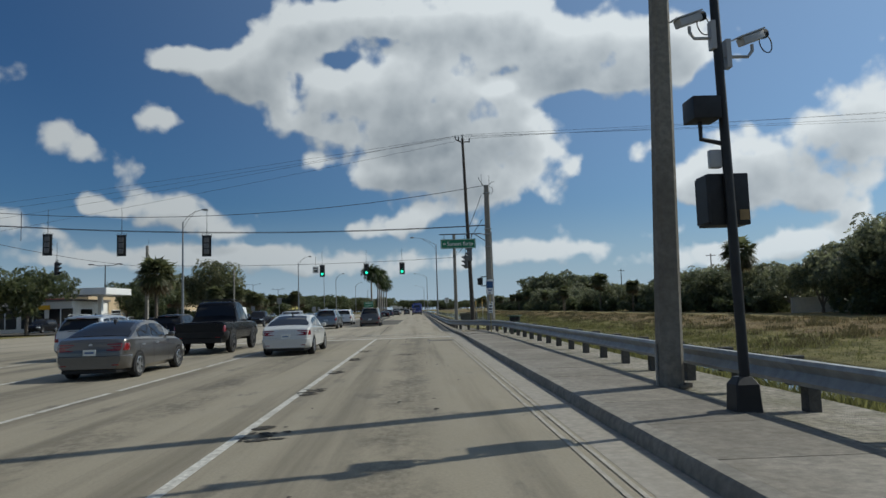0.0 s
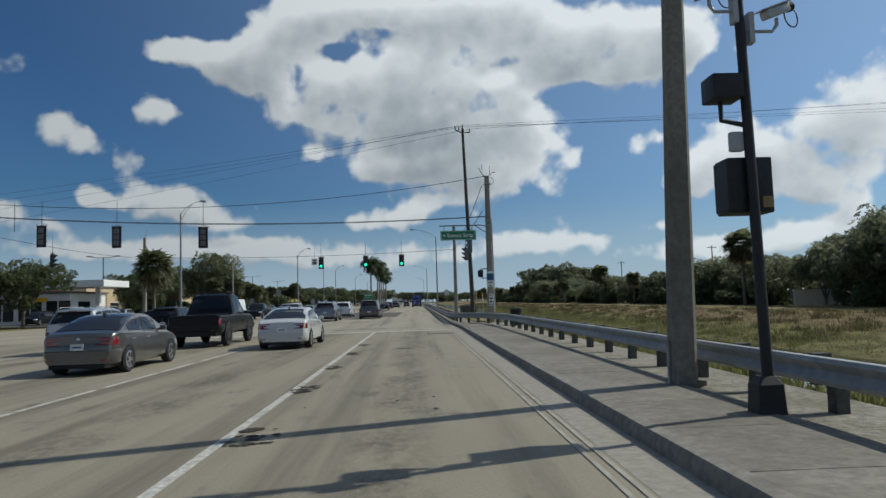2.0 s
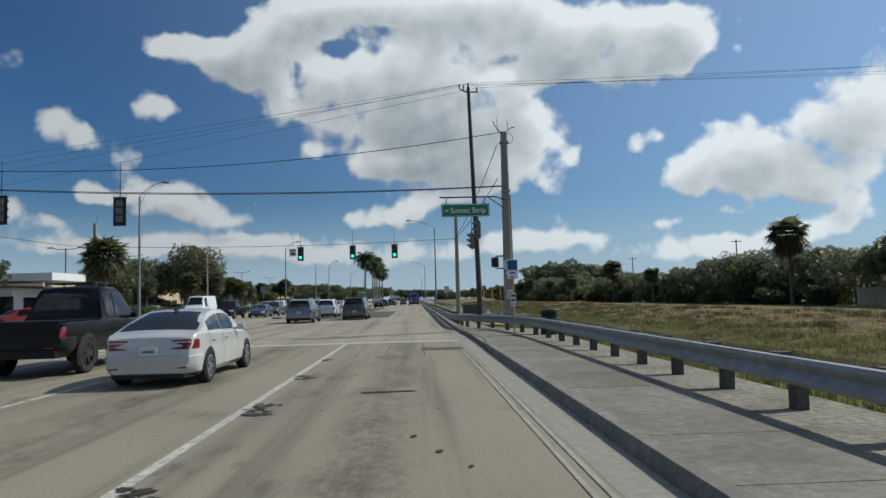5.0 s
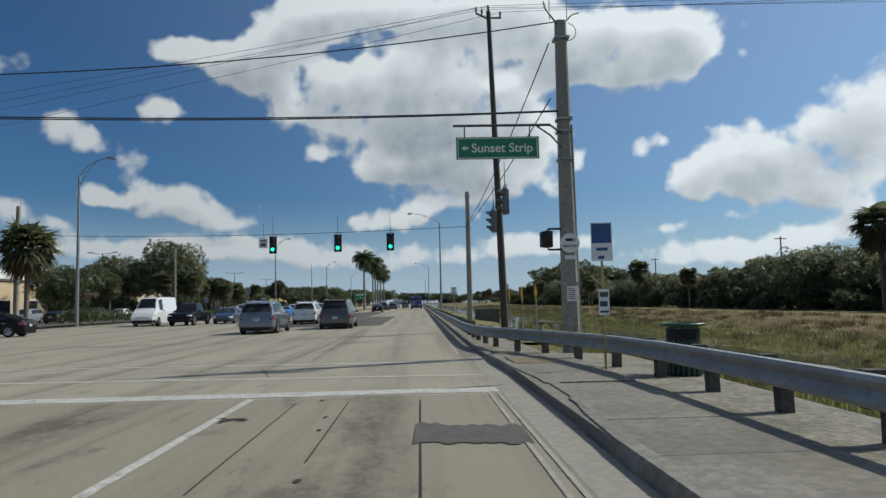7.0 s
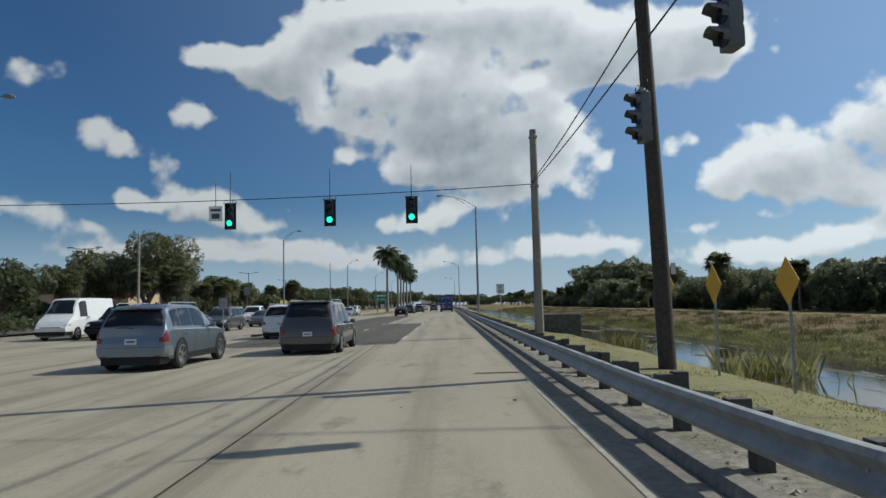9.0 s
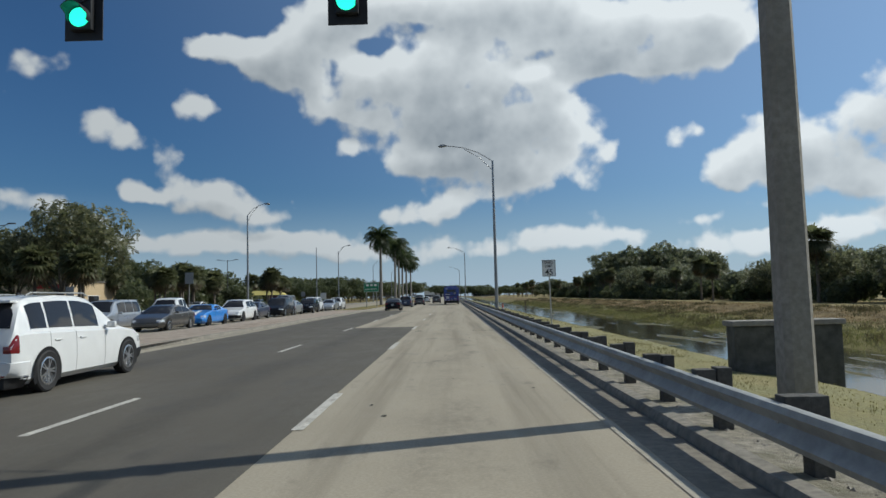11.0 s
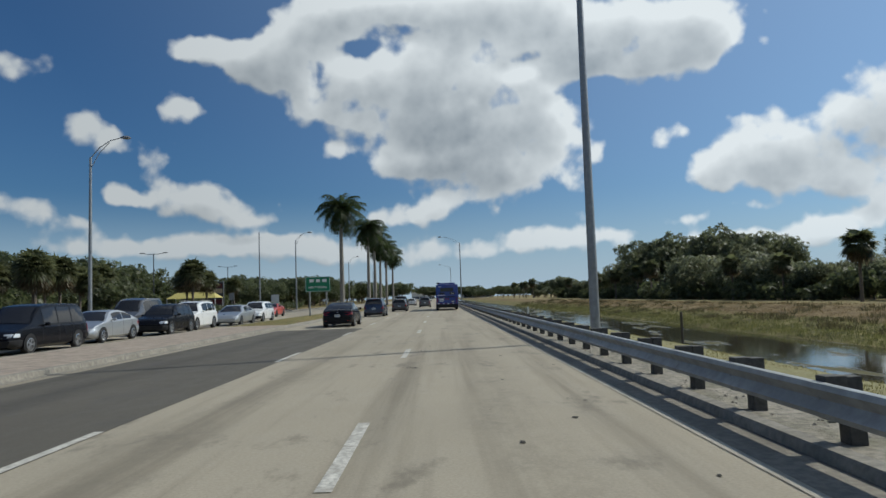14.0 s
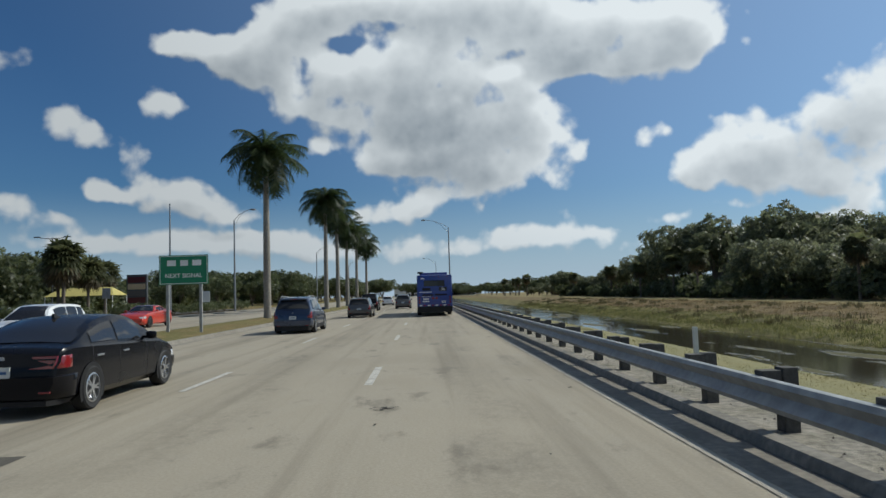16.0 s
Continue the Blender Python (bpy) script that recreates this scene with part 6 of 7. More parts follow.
def build_small_signs():
    stop = thing("bus_stop_sign", "blue and white bus stop sign on a thin yellow post", "road sign", (4.42, 39.45, 0.13))
    part("post", tubes(([(0.06, 0.03, 0.0), (0.06, 0.03, 2.75)], 0.025), sides=8), surface("faded_yellow_post", (0.42, 0.33, 0.10), 0.6), stop)
    part("panel", boxes((-0.15, 0.27, -0.012, 0.0, 2.1, 2.85), bevel=0.006), SIGN_WHITE, stop)
    part("panel_top", boxes((-0.13, 0.25, -0.016, -0.012, 2.45, 2.83)), SIGN_BLUE, stop)
    part("panel_print", boxes((-0.05, 0.17, -0.016, -0.012, 2.3, 2.36), (-0.09, 0.21, -0.02, -0.016, 2.6, 2.68), (-0.02, 0.1, -0.016, -0.012, 2.14, 2.2)), SIGN_BLUE, stop)
    part("timetable", boxes((-0.04, 0.17, -0.01, 0.005, 1.05, 1.55), bevel=0.005), SIGN_WHITE, stop)
    part("timetable_print", boxes((-0.02, 0.15, -0.014, -0.01, 1.4, 1.5), (-0.02, 0.13, -0.014, -0.01, 1.22, 1.32), (-0.02, 0.15, -0.014, -0.01, 1.1, 1.14)), DARK_METAL, stop)

    sign = thing("speed_limit_sign", "white speed limit sign reading 45 on a steel post", "road sign", (4.6, 99.95, 0.0), 2)
    part("post", tubes(([(0.05, 0.03, -0.5), (0.0, 0.03, 3.0)], 0.03), sides=6), GALV, sign)
    part("panel", boxes((-0.31, 0.31, -0.01, 0.004, 2.31, 3.07), bevel=0.005), SIGN_WHITE, sign)
    part("border", boxes((-0.29, 0.29, -0.013, -0.01, 3.035, 3.05), (-0.29, 0.29, -0.013, -0.01, 2.33, 2.345), (-0.29, -0.275, -0.013, -0.01, 2.345, 3.035), (0.275, 0.29, -0.013, -0.01, 2.345, 3.035)), SIGN_BLACK, sign)
    lettering("word", "SPEED", 0.15, SIGN_BLACK, sign, (0, -0.014, 2.94))
    lettering("word", "LIMIT", 0.15, SIGN_BLACK, sign, (0, -0.014, 2.78))
    lettering("number", "45", 0.36, SIGN_BLACK, sign, (0, -0.014, 2.50))

    for x, y, top, turn in ((6.2, 57.3, 2.24, -90), (5.95, 59.9, 2.26, -90), (5.55, 61.6, 2.28, -90)):
        mark = thing("object_marker", "amber diamond end-of-road marker on a steel post", "road sign", (x, y, 0.0), turn, "diamond markers")
        part("post", tubes(([(0, 0.02, -0.9), (0, 0.02, top - 0.3)], 0.028), sides=6), GALV, mark)
        bm = bmesh.new()
        r = 0.42
        a = [bm.verts.new(p) for p in ((0, -0.01, top), (r, -0.01, top - r), (0, -0.01, top - 2 * r), (-r, -0.01, top - r))]
        b = [bm.verts.new((v.co.x, 0.0, v.co.z)) for v in a]
        bm.faces.new(a[::-1])
        bm.faces.new(b)
        for k in range(4):
            bm.faces.new((a[k], a[(k + 1) % 4], b[(k + 1) % 4], b[k]))
        part("panel", bm, SIGN_YELLOW, mark)

    guide = thing("guide_sign", "green guide sign with white capitals on two posts", "road sign", (-11.65, 169.6, 0.2))
    part("panel", boxes((-1.12, 1.12, -0.02, 0.0, 2.2, 3.55), bevel=0.01), SIGN_GREEN, guide)
    part("border", boxes((-1.08, 1.08, -0.024, -0.02, 3.49, 3.515), (-1.08, 1.08, -0.024, -0.02, 2.235, 2.26), (-1.08, -1.055, -0.024, -0.02, 2.26, 3.49), (1.055, 1.08, -0.024, -0.02, 2.26, 3.49)), SIGN_WHITE, guide)
    part("upper_print", boxes((-0.75, -0.35, -0.025, -0.02, 3.06, 3.32), (-0.15, 0.2, -0.025, -0.02, 3.06, 3.32), (0.4, 0.8, -0.025, -0.02, 3.06, 3.32)), SIGN_WHITE, guide)
    lettering("sign_letters", "NEXT SIGNAL", 0.27, SIGN_WHITE, guide, (0, -0.025, 2.6))
    for x in (-0.75, 0.75):
        part("post", boxes((x - 0.06, x + 0.06, 0.01, 0.13, -0.4, 3.3)), GALV, guide)

    for x, y, wide, tall, base in ((-11.9, 83.0, 0.45, 0.6, 1.5), (-27.4, 118, 0.6, 0.8, 2.0), (-27.6, 141, 0.9, 1.2, 3.4), (-27.7, 197, 0.7, 0.9, 2.0)):
        sign = thing("small_sign", "small grey sign seen from the back", "road sign", (x, y, 0.1))
        part("post", tubes(([(0, 0.03, -0.2), (0, 0.03, base + tall)], 0.03), sides=6), GALV, sign)
        part("panel", boxes((-wide / 2, wide / 2, -0.01, 0.0, base, base + tall)), LAMP_METAL, sign)


def street_lamp(at, arm, height=13.4, name="street_lamp"):
    lamp = thing(name, "tall grey street lamp with a truss arm", "street lamp", at, 0, "street lamps")
    part("shaft", tubes(([(0, 0, -0.2), (0, 0, height)], (0.16, 0.09)), sides=16), LAMP_METAL, lamp, "", 40)
    part("base_flange", boxes((-0.2, 0.2, -0.2, 0.2, -0.05, 0.06)), LAMP_METAL, lamp)
    top = [(0, 0, height - 0.05), (arm * 0.3, 0, height + 0.75), (arm * 0.65, 0, height + 1.25), (arm, 0, height + 1.45)]
    low = [(0, 0, height - 0.9), (arm * 0.3, 0, height + 0.35), (arm * 0.62, 0, height + 1.1)]
    part("arm", tubes((top, 0.035), (low, 0.028), sides=8), LAMP_METAL, lamp)
    bm = bmesh.new()
    s = 1 if arm > 0 else -1
    tube(bm, [(arm - 0.05 * s, 0, height + 1.46), (arm + 0.2 * s, 0, height + 1.47), (arm + 0.55 * s, 0, height + 1.44), (arm + 0.75 * s, 0, height + 1.40)], (0.05, 0.13, 0.15, 0.05), 10)
    part("lamp_head", bm, LAMP_METAL, lamp, "", 50)
    return lamp


def build_lamps():
    for x, y in ((4.15, 129.8), (4.1, 261.0), (4.1, 392.0)):
        street_lamp((x, y, 0.0), -4.1, 13.6)
    for x, y in ((-27.9, 84.9), (-26.9, 159.5), (-27.3, 235.2), (-27.5, 311.0), (-27.6, 386.0)):
        street_lamp((x, y, 0.1), 2.3, 12.9)
    street_lamp((-27.6, 43.0 - 33.0, 0.1), 2.3, 12.9)
    for x, y, height in ((-57.3, 153.8, 11.8), (-57.4, 244.0, 12.0), (-62, 190, 11.5), (-52, 118, 10.5), (-60, 300, 12)):
        lamp = thing("parking_lamp", "parking lot lamp with two heads on a dark pole", "street lamp", (x, y, 0.1), 0, "parking lot lamps")
        part("shaft", tubes(([(0, 0, -0.2), (0, 0, height)], (0.12, 0.09)), sides=10), DARK_METAL, lamp)
        part("crossarm", tubes(([(-2.2, 0, height + 0.12), (-1.2, 0, height - 0.1), (0, 0, height - 0.15), (1.2, 0, height - 0.1), (2.2, 0, height + 0.12)], 0.05), sides=6), DARK_METAL, lamp)
        for sx in (-2.3, 2.3):
            part("lamp_head", boxes((sx - 0.45, sx + 0.45, -0.2, 0.2, height + 0.05, height + 0.2), bevel=0.04), DARK_METAL, lamp)
    mast = thing("flag_mast", "tall thin grey mast beside the far sidewalk", "mast", (-28.4, 213.6, 0.1))
    part("shaft", tubes(([(0, 0, -0.2), (0, 0, 12.4)], (0.14, 0.07)), sides=10), LAMP_METAL, mast)
    mast = thing("flag_mast", "tall thin concrete mast beside the far sidewalk", "mast", (-27.9, 108.0, 0.1))
    part("shaft", tubes(([(0, 0, -0.2), (0, 0, 8.5)], (0.14, 0.1)), sides=10), POLE_CONCRETE, mast)


def build_verge_things():
    can = thing("litter_bin", "dark green slatted litter bin behind the guardrail", "litter bin", (5.71, 38.7, 0.08))
    part("liner", tubes(([(0, 0, 0.05), (0, 0, 0.85)], 0.3), sides=20), BLACK_PLASTIC, can)
    green = surface("bin_green", (0.02, 0.06, 0.035), 0.5, spread=0.2)
    slat = finish("slat", boxes((-0.03, 0.03, -0.012, 0.012, 0.03, 0.9), bevel=0.004), green)
    for k in range(22):
        a = 2 * math.pi * k / 22
        ob = new("slat", slat)
        ob.parent = can
        ob.matrix_basis = pose(0.33 * math.cos(a), 0.33 * math.sin(a), 0, 0, 0, math.degrees(a) + 90) @ pose(0, 0, 0, -4, 0, 0)
    rim = [(0.365 * math.cos(a), 0.365 * math.sin(a), 0.92) for a in [2 * math.pi * k / 20 for k in range(21)]]
    part("rim", tubes((rim, 0.03), sides=8), green, can)
    part("foot", tubes(([(0, 0, -0.1), (0, 0, 0.06)], 0.25), sides=16), BLACK_METAL, can)

    wall = thing("boundary_wall", "low white rendered boundary wall among the trees", "wall", (0, 71.5, 0.1))
    part("panel", boxes((39.5, 46.5, 0, 0.15, -0.3, 1.35), bevel=0.01), STUCCO_WHITE, wall)
    part("coping", boxes((39.4, 46.6, -0.04, 0.19, 1.35, 1.42), bevel=0.01), STUCCO_WHITE, wall)
    wall = thing("headwall", "dark weathered concrete culvert headwall", "wall", (6.4, 82.0, 0.0))
    part("block", boxes((-1.0, 1.0, -0.2, 0.2, -1.2, 0.85), bevel=0.03), surface("mouldy_concrete", (0.10, 0.10, 0.09), 0.95, spread=0.4, grain=5), wall)
    part("cap", boxes((-1.05, 1.05, -0.25, 0.25, 0.85, 0.95), bevel=0.02), POLE_CONCRETE, wall)
    cone = thing("traffic_cone", "faded orange traffic cone on a black base behind the guardrail", "traffic cone", (3.12, 108.9, 0.1))
    orange = surface("faded_cone_orange", (0.50, 0.10, 0.05), 0.7, spread=0.25, grain=6)
    part("foot", boxes((-0.19, 0.19, -0.19, 0.19, 0.0, 0.045), bevel=0.015), BLACK_PLASTIC, cone, "black rubber foot")
    body = part("body", tubes(([(0, 0, 0.04), (0, 0, 0.36), (0, 0, 0.9)], (0.165, 0.115, 0.03)), sides=20), orange, cone, "", 60)
    part("collar", tubes(([(0, 0, 0.52), (0, 0, 0.70)], (0.092, 0.069)), sides=20), surface("dull_collar_white", (0.5, 0.48, 0.45), 0.6), body, "dull pale collar", 60)
    sign = thing("corner_sign", "white sign and amber diamond on a thin corner post", "road sign", (-42.7, 78.6, 0.1))
    part("post", tubes(([(0, 0.03, -0.2), (0, 0.03, 4.2)], 0.05), sides=6), DARK_METAL, sign)
    panel = part("panel", boxes((-0.27, 0.27, -0.012, 0.0, 3.1, 4.3), bevel=0.006), SIGN_WHITE, sign)
    part("panel_print", boxes((-0.15, -0.05, -0.016, -0.012, 3.4, 4.0), (0.05, 0.15, -0.016, -0.012, 3.4, 4.0)), SIGN_BLACK, panel)
    bm = bmesh.new()
    blade(bm, ((0, -0.015, 1.85), (0.34, -0.015, 2.35), (0, -0.015, 2.85), (-0.34, -0.015, 2.35)))
    part("diamond", bm, SIGN_YELLOW, sign, "amber diamond plate")
    stake = thing("marker_stake", "short grey plastic utility marker stake", "post", (4.9, 152.0, 0.0))
    part("post", boxes((-0.05, 0.05, -0.03, 0.03, -0.3, 0.75), bevel=0.01), PLATE_WHITE, stake)
    stake = thing("marker_stake", "slim dark post in the canal bank", "post", (6.6, 129.0, 0.0))
    part("post", tubes(([(0, 0, -0.9), (0, 0, 0.85)], 0.04), sides=8), POLE_WOOD, stake)


build_concrete_poles()
build_wood_pole()
build_signals()
build_wires()
build_street_sign()
build_camera_pole()
build_small_signs()
build_lamps()
build_verge_things()

# ---- trees and plants ----
def crown_mesh(name, rng, lobes, count, leaf, material):
    """Many small leaf sprays on and in a cluster of lobes (x, y, z, radius, height)."""
    verts, faces = [], []
    weights = [r * r for *_, r, h in lobes]
    total = sum(weights)
    for _ in range(count):
        pick = rng.uniform(0, total)
        for lobe, w in zip(lobes, weights):
            pick -= w
            if pick <= 0:
                break
        cx, cy, cz, r, h = lobe
        a, u = rng.uniform(0, 2 * math.pi), rng.uniform(-0.75, 1)
        k = rng.uniform(0.62, 1.0) ** 0.5 * (1 + 0.18 * math.sin(3 * a + cx) * math.cos(4 * u + cy))
        s = math.sqrt(max(0, 1 - u * u))
        p = Vector((cx + r * k * s * math.cos(a), cy + r * k * s * math.sin(a), cz + h * k * u))
        out = Vector((s * math.cos(a), s * math.sin(a), u + 0.35))
        way = (out + Vector((rng.gauss(0, 0.6), rng.gauss(0, 0.6), rng.gauss(0, 0.5)))).normalized()
        side = way.orthogonal().normalized()
        side = (Matrix.Rotation(rng.uniform(0, 6.28), 3, way) @ side)
        tip = side.cross(way)
        size = leaf * rng.uniform(0.6, 1.35)
        # a spray of three small leaves from one point
        for turn in (-0.9, 0.05, 0.95):
            d = (side * math.cos(turn) + tip * math.sin(turn)).normalized()
            e = d.cross(way) * 0.30
            b = len(verts)
            verts += [p, p + size * (0.75 * d + e), p + size * (1.05 * d - e + 0.12 * way * rng.uniform(-1, 1))]
            faces.append((b, b + 1, b + 2))
    me = bpy.data.meshes.new(name)
    me.from_pydata([tuple(v) for v in verts], [], faces)
    me.materials.append(material)
    return me


def broadleaf(name, seed, height, spread, material, label, count=2600, leaf=0.34, bare=0.28, at=(0, 0, 0), group="", apart=False):
    """A trunk with limbs, and a crown of separate leafy lobes."""
    rng = random.Random(seed)
    tree = thing(name, label, "tree", at, 0, group)
    bm = bmesh.new()
    fork = height * bare
    tube(bm, [(0, 0, -0.3), (0.05 * rng.uniform(-1, 1), 0.05, fork * 0.5), (0.1, 0, fork)], (0.05 * height * 0.45 + 0.06, 0.018 * height + 0.05, 0.016 * height + 0.04), 9)
    lobes = []
    limbs = rng.randint(6, 8)
    for i in range(limbs):
        a = 2 * math.pi * i / limbs + rng.uniform(-0.4, 0.4)
        reach = spread * rng.uniform(0.28, 0.72) * 0.62
        z = height * rng.uniform(0.48, 0.84)
        end = (reach * math.cos(a), reach * math.sin(a), z)
        limb = bmesh.new() if apart else bm
        tube(limb, [(0.1, 0, fork * 0.9), (end[0] * 0.4, end[1] * 0.4, fork + (z - fork) * 0.55), end], (0.013 * height, 0.008 * height, 0.02), 6)
        if apart:
            part("limb", limb, BARK, tree, "", 60)
        r = spread * rng.uniform(0.17, 0.27)
        lobes.append((*end, r, r * rng.uniform(0.6, 0.85)))
        b = a + rng.uniform(0.3, 0.7)
        lobes.append((reach * 1.15 * math.cos(b), reach * 1.15 * math.sin(b), z - height * rng.uniform(0.06, 0.2), r * 0.7, r * 0.5))
    for x, y, z, r, h in list(lobes):
        for _ in range(2):
            a, u = rng.uniform(0, 2 * math.pi), rng.uniform(0.0, 0.9)
            k = math.sqrt(1 - u * u)
            lobes.append((x + r * k * math.cos(a), y + r * k * math.sin(a), z + h * u, r * rng.uniform(0.35, 0.5), h * rng.uniform(0.35, 0.5)))
    lobes.append((0, 0, height * 0.86, spread * 0.22, height * 0.13))
    lobes.append((0, 0, height * 0.62, spread * 0.27, height * 0.2))
    part("trunk", bm, BARK, tree, "", 60)
    crown = new("crown", crown_mesh("crown", rng, lobes, count, leaf, material))
    crown.parent = tree
    return tree


def frond(verts, faces, base, heading, rise, length, wide, droop, rng, segments=9):
    """A feather frond: leaflets on both sides of a drooping rib."""
    flat = Vector((math.cos(heading), math.sin(heading), 0))
    across = Vector((-flat.y, flat.x, 0))
    pts, p, tilt = [], Vector(base), rise
    for k in range(segments + 1):
        pts.append(p.copy())
        p = p + (flat * math.cos(tilt) + Vector((0, 0, 1)) * math.sin(tilt)) * (length / segments)
        tilt -= droop / segments
    for k in range(segments):
        a, b = pts[k], pts[k + 1]
        t = (k + 0.5) / segments
        w = wide * (0.35 + 1.3 * t * (1 - t) * 1.9)
        for side in (-1, 1):
            for j in (0.0, 0.33, 0.66):
                q = a + (b - a) * j
                r = a + (b - a) * (j + 0.34)
                hang = Vector((0, 0, -w * rng.uniform(0.35, 0.8)))
                tip = q + (b - a) * rng.uniform(0.6, 1.1) + across * side * w * rng.uniform(0.7, 1.0) + hang
                n = len(verts)
                verts += [q, r, tip]
                faces.append((n, n + 1, n + 2) if side > 0 else (n + 1, n, n + 2))
        n = len(verts)
        verts += [a - across * 0.03, a + across * 0.03, b + across * 0.03, b - across * 0.03]
        faces.append((n, n + 1, n + 2, n + 3))


def raw_mesh(name, verts, faces, material):
    me = bpy.data.meshes.new(name)
    me.from_pydata([tuple(v) for v in verts], [], faces)
    me.materials.append(material)
    return me


def royal_palm(seed, height, at):
    rng = random.Random(seed)
    palm = thing("royal_palm", "tall royal palm with a smooth pale trunk", "palm tree", at, rng.uniform(0, 360), "royal palms in the median")
    trunk = height - 3.4
    part("trunk", tubes(([(0, 0, -0.3), (0, 0, 0.4), (0, 0, trunk * 0.5), (0.05, 0, trunk)], (0.34, 0.28, 0.25, 0.19)), sides=14), PALM_BARK, palm, "", 60)
    part("crownshaft", tubes(([(0.05, 0, trunk), (0.05, 0, trunk + 0.6), (0.05, 0, trunk + 1.7)], (0.2, 0.19, 0.09)), sides=12), PALM_SHAFT, palm, "smooth green crownshaft", 60)
    verts, faces = [], []
    for i in range(38):
        rise = 1.4 - 1.95 * (i / 37) + rng.uniform(-0.12, 0.12)
        frond(verts, faces, (0.05, 0, trunk + 1.65), i * 2.4 + rng.uniform(-0.2, 0.2), rise, rng.uniform(3.0, 3.9), 1.35, rng.uniform(1.2, 2.2), rng, 14)
    crown = new("crown", raw_mesh("crown", verts, faces, LEAF_PALM))
    crown.parent = palm
    return palm


def sabal_palm(seed, height, at, group="", skirt=True, name="cabbage_palm", wide=1.0):
    """A cabbage palm: a round head of fan leaves over old dry ones."""
    rng = random.Random(seed)
    palm = thing(name, "cabbage palm with a round head of fan leaves", "palm tree", at, 0, group)
    trunk = height - 1.7 * wide
    part("trunk", tubes(([(0, 0, -0.3), (0.05, 0, trunk * 0.5), (0, 0.05, trunk)], (0.2, 0.17, 0.18)), sides=10), BARK, palm, "", 60)
    for key, count, low, high, material in (("crown", 72, -0.8, 1.4, LEAF_FAN), ("dry_skirt", 26, -1.45, -0.6, LEAF_DRY)):
        if key == "dry_skirt" and not skirt:
            continue
        verts, faces = [], []
        for i in range(count):
            heading, tilt = i * 2.4 + rng.uniform(-0.3, 0.3), math.asin(rng.uniform(math.sin(low), math.sin(high)))
            way = Vector((math.cos(heading) * math.cos(tilt), math.sin(heading) * math.cos(tilt), math.sin(tilt)))
            side = way.cross(Vector((0, 0, 1))).normalized() if abs(way.z) < 0.95 else Vector((1, 0, 0))
            over = side.cross(way)
            base = Vector((0, 0, trunk))
            hub = base + way * rng.uniform(0.35, 0.85) * wide
            for j in range(11):
                a = -1.4 + 2.8 * j / 10
                d = (way * math.cos(a) + side * math.sin(a)).normalized()
                tip = hub + d * rng.uniform(0.85, 1.15) * wide - Vector((0, 0, rng.uniform(0.1, 0.4) * wide))
                mid = hub + d * 0.55 * wide + over * 0.05
                e = d.cross(over) * 0.085 * wide
                n = len(verts)
                verts += [hub, mid + e, tip, mid - e]
                faces.append((n, n + 1, n + 2, n + 3))
        ob = new(key, raw_mesh(key, verts, faces, material))
        ob.parent = palm
    return palm


def scatter_copies(source, spots):
    for x, y, z, turn, size in spots:
        copy_thing(source, pose(x, y, z, 0, 0, turn) @ Matrix.Diagonal((size, size, size, 1)))


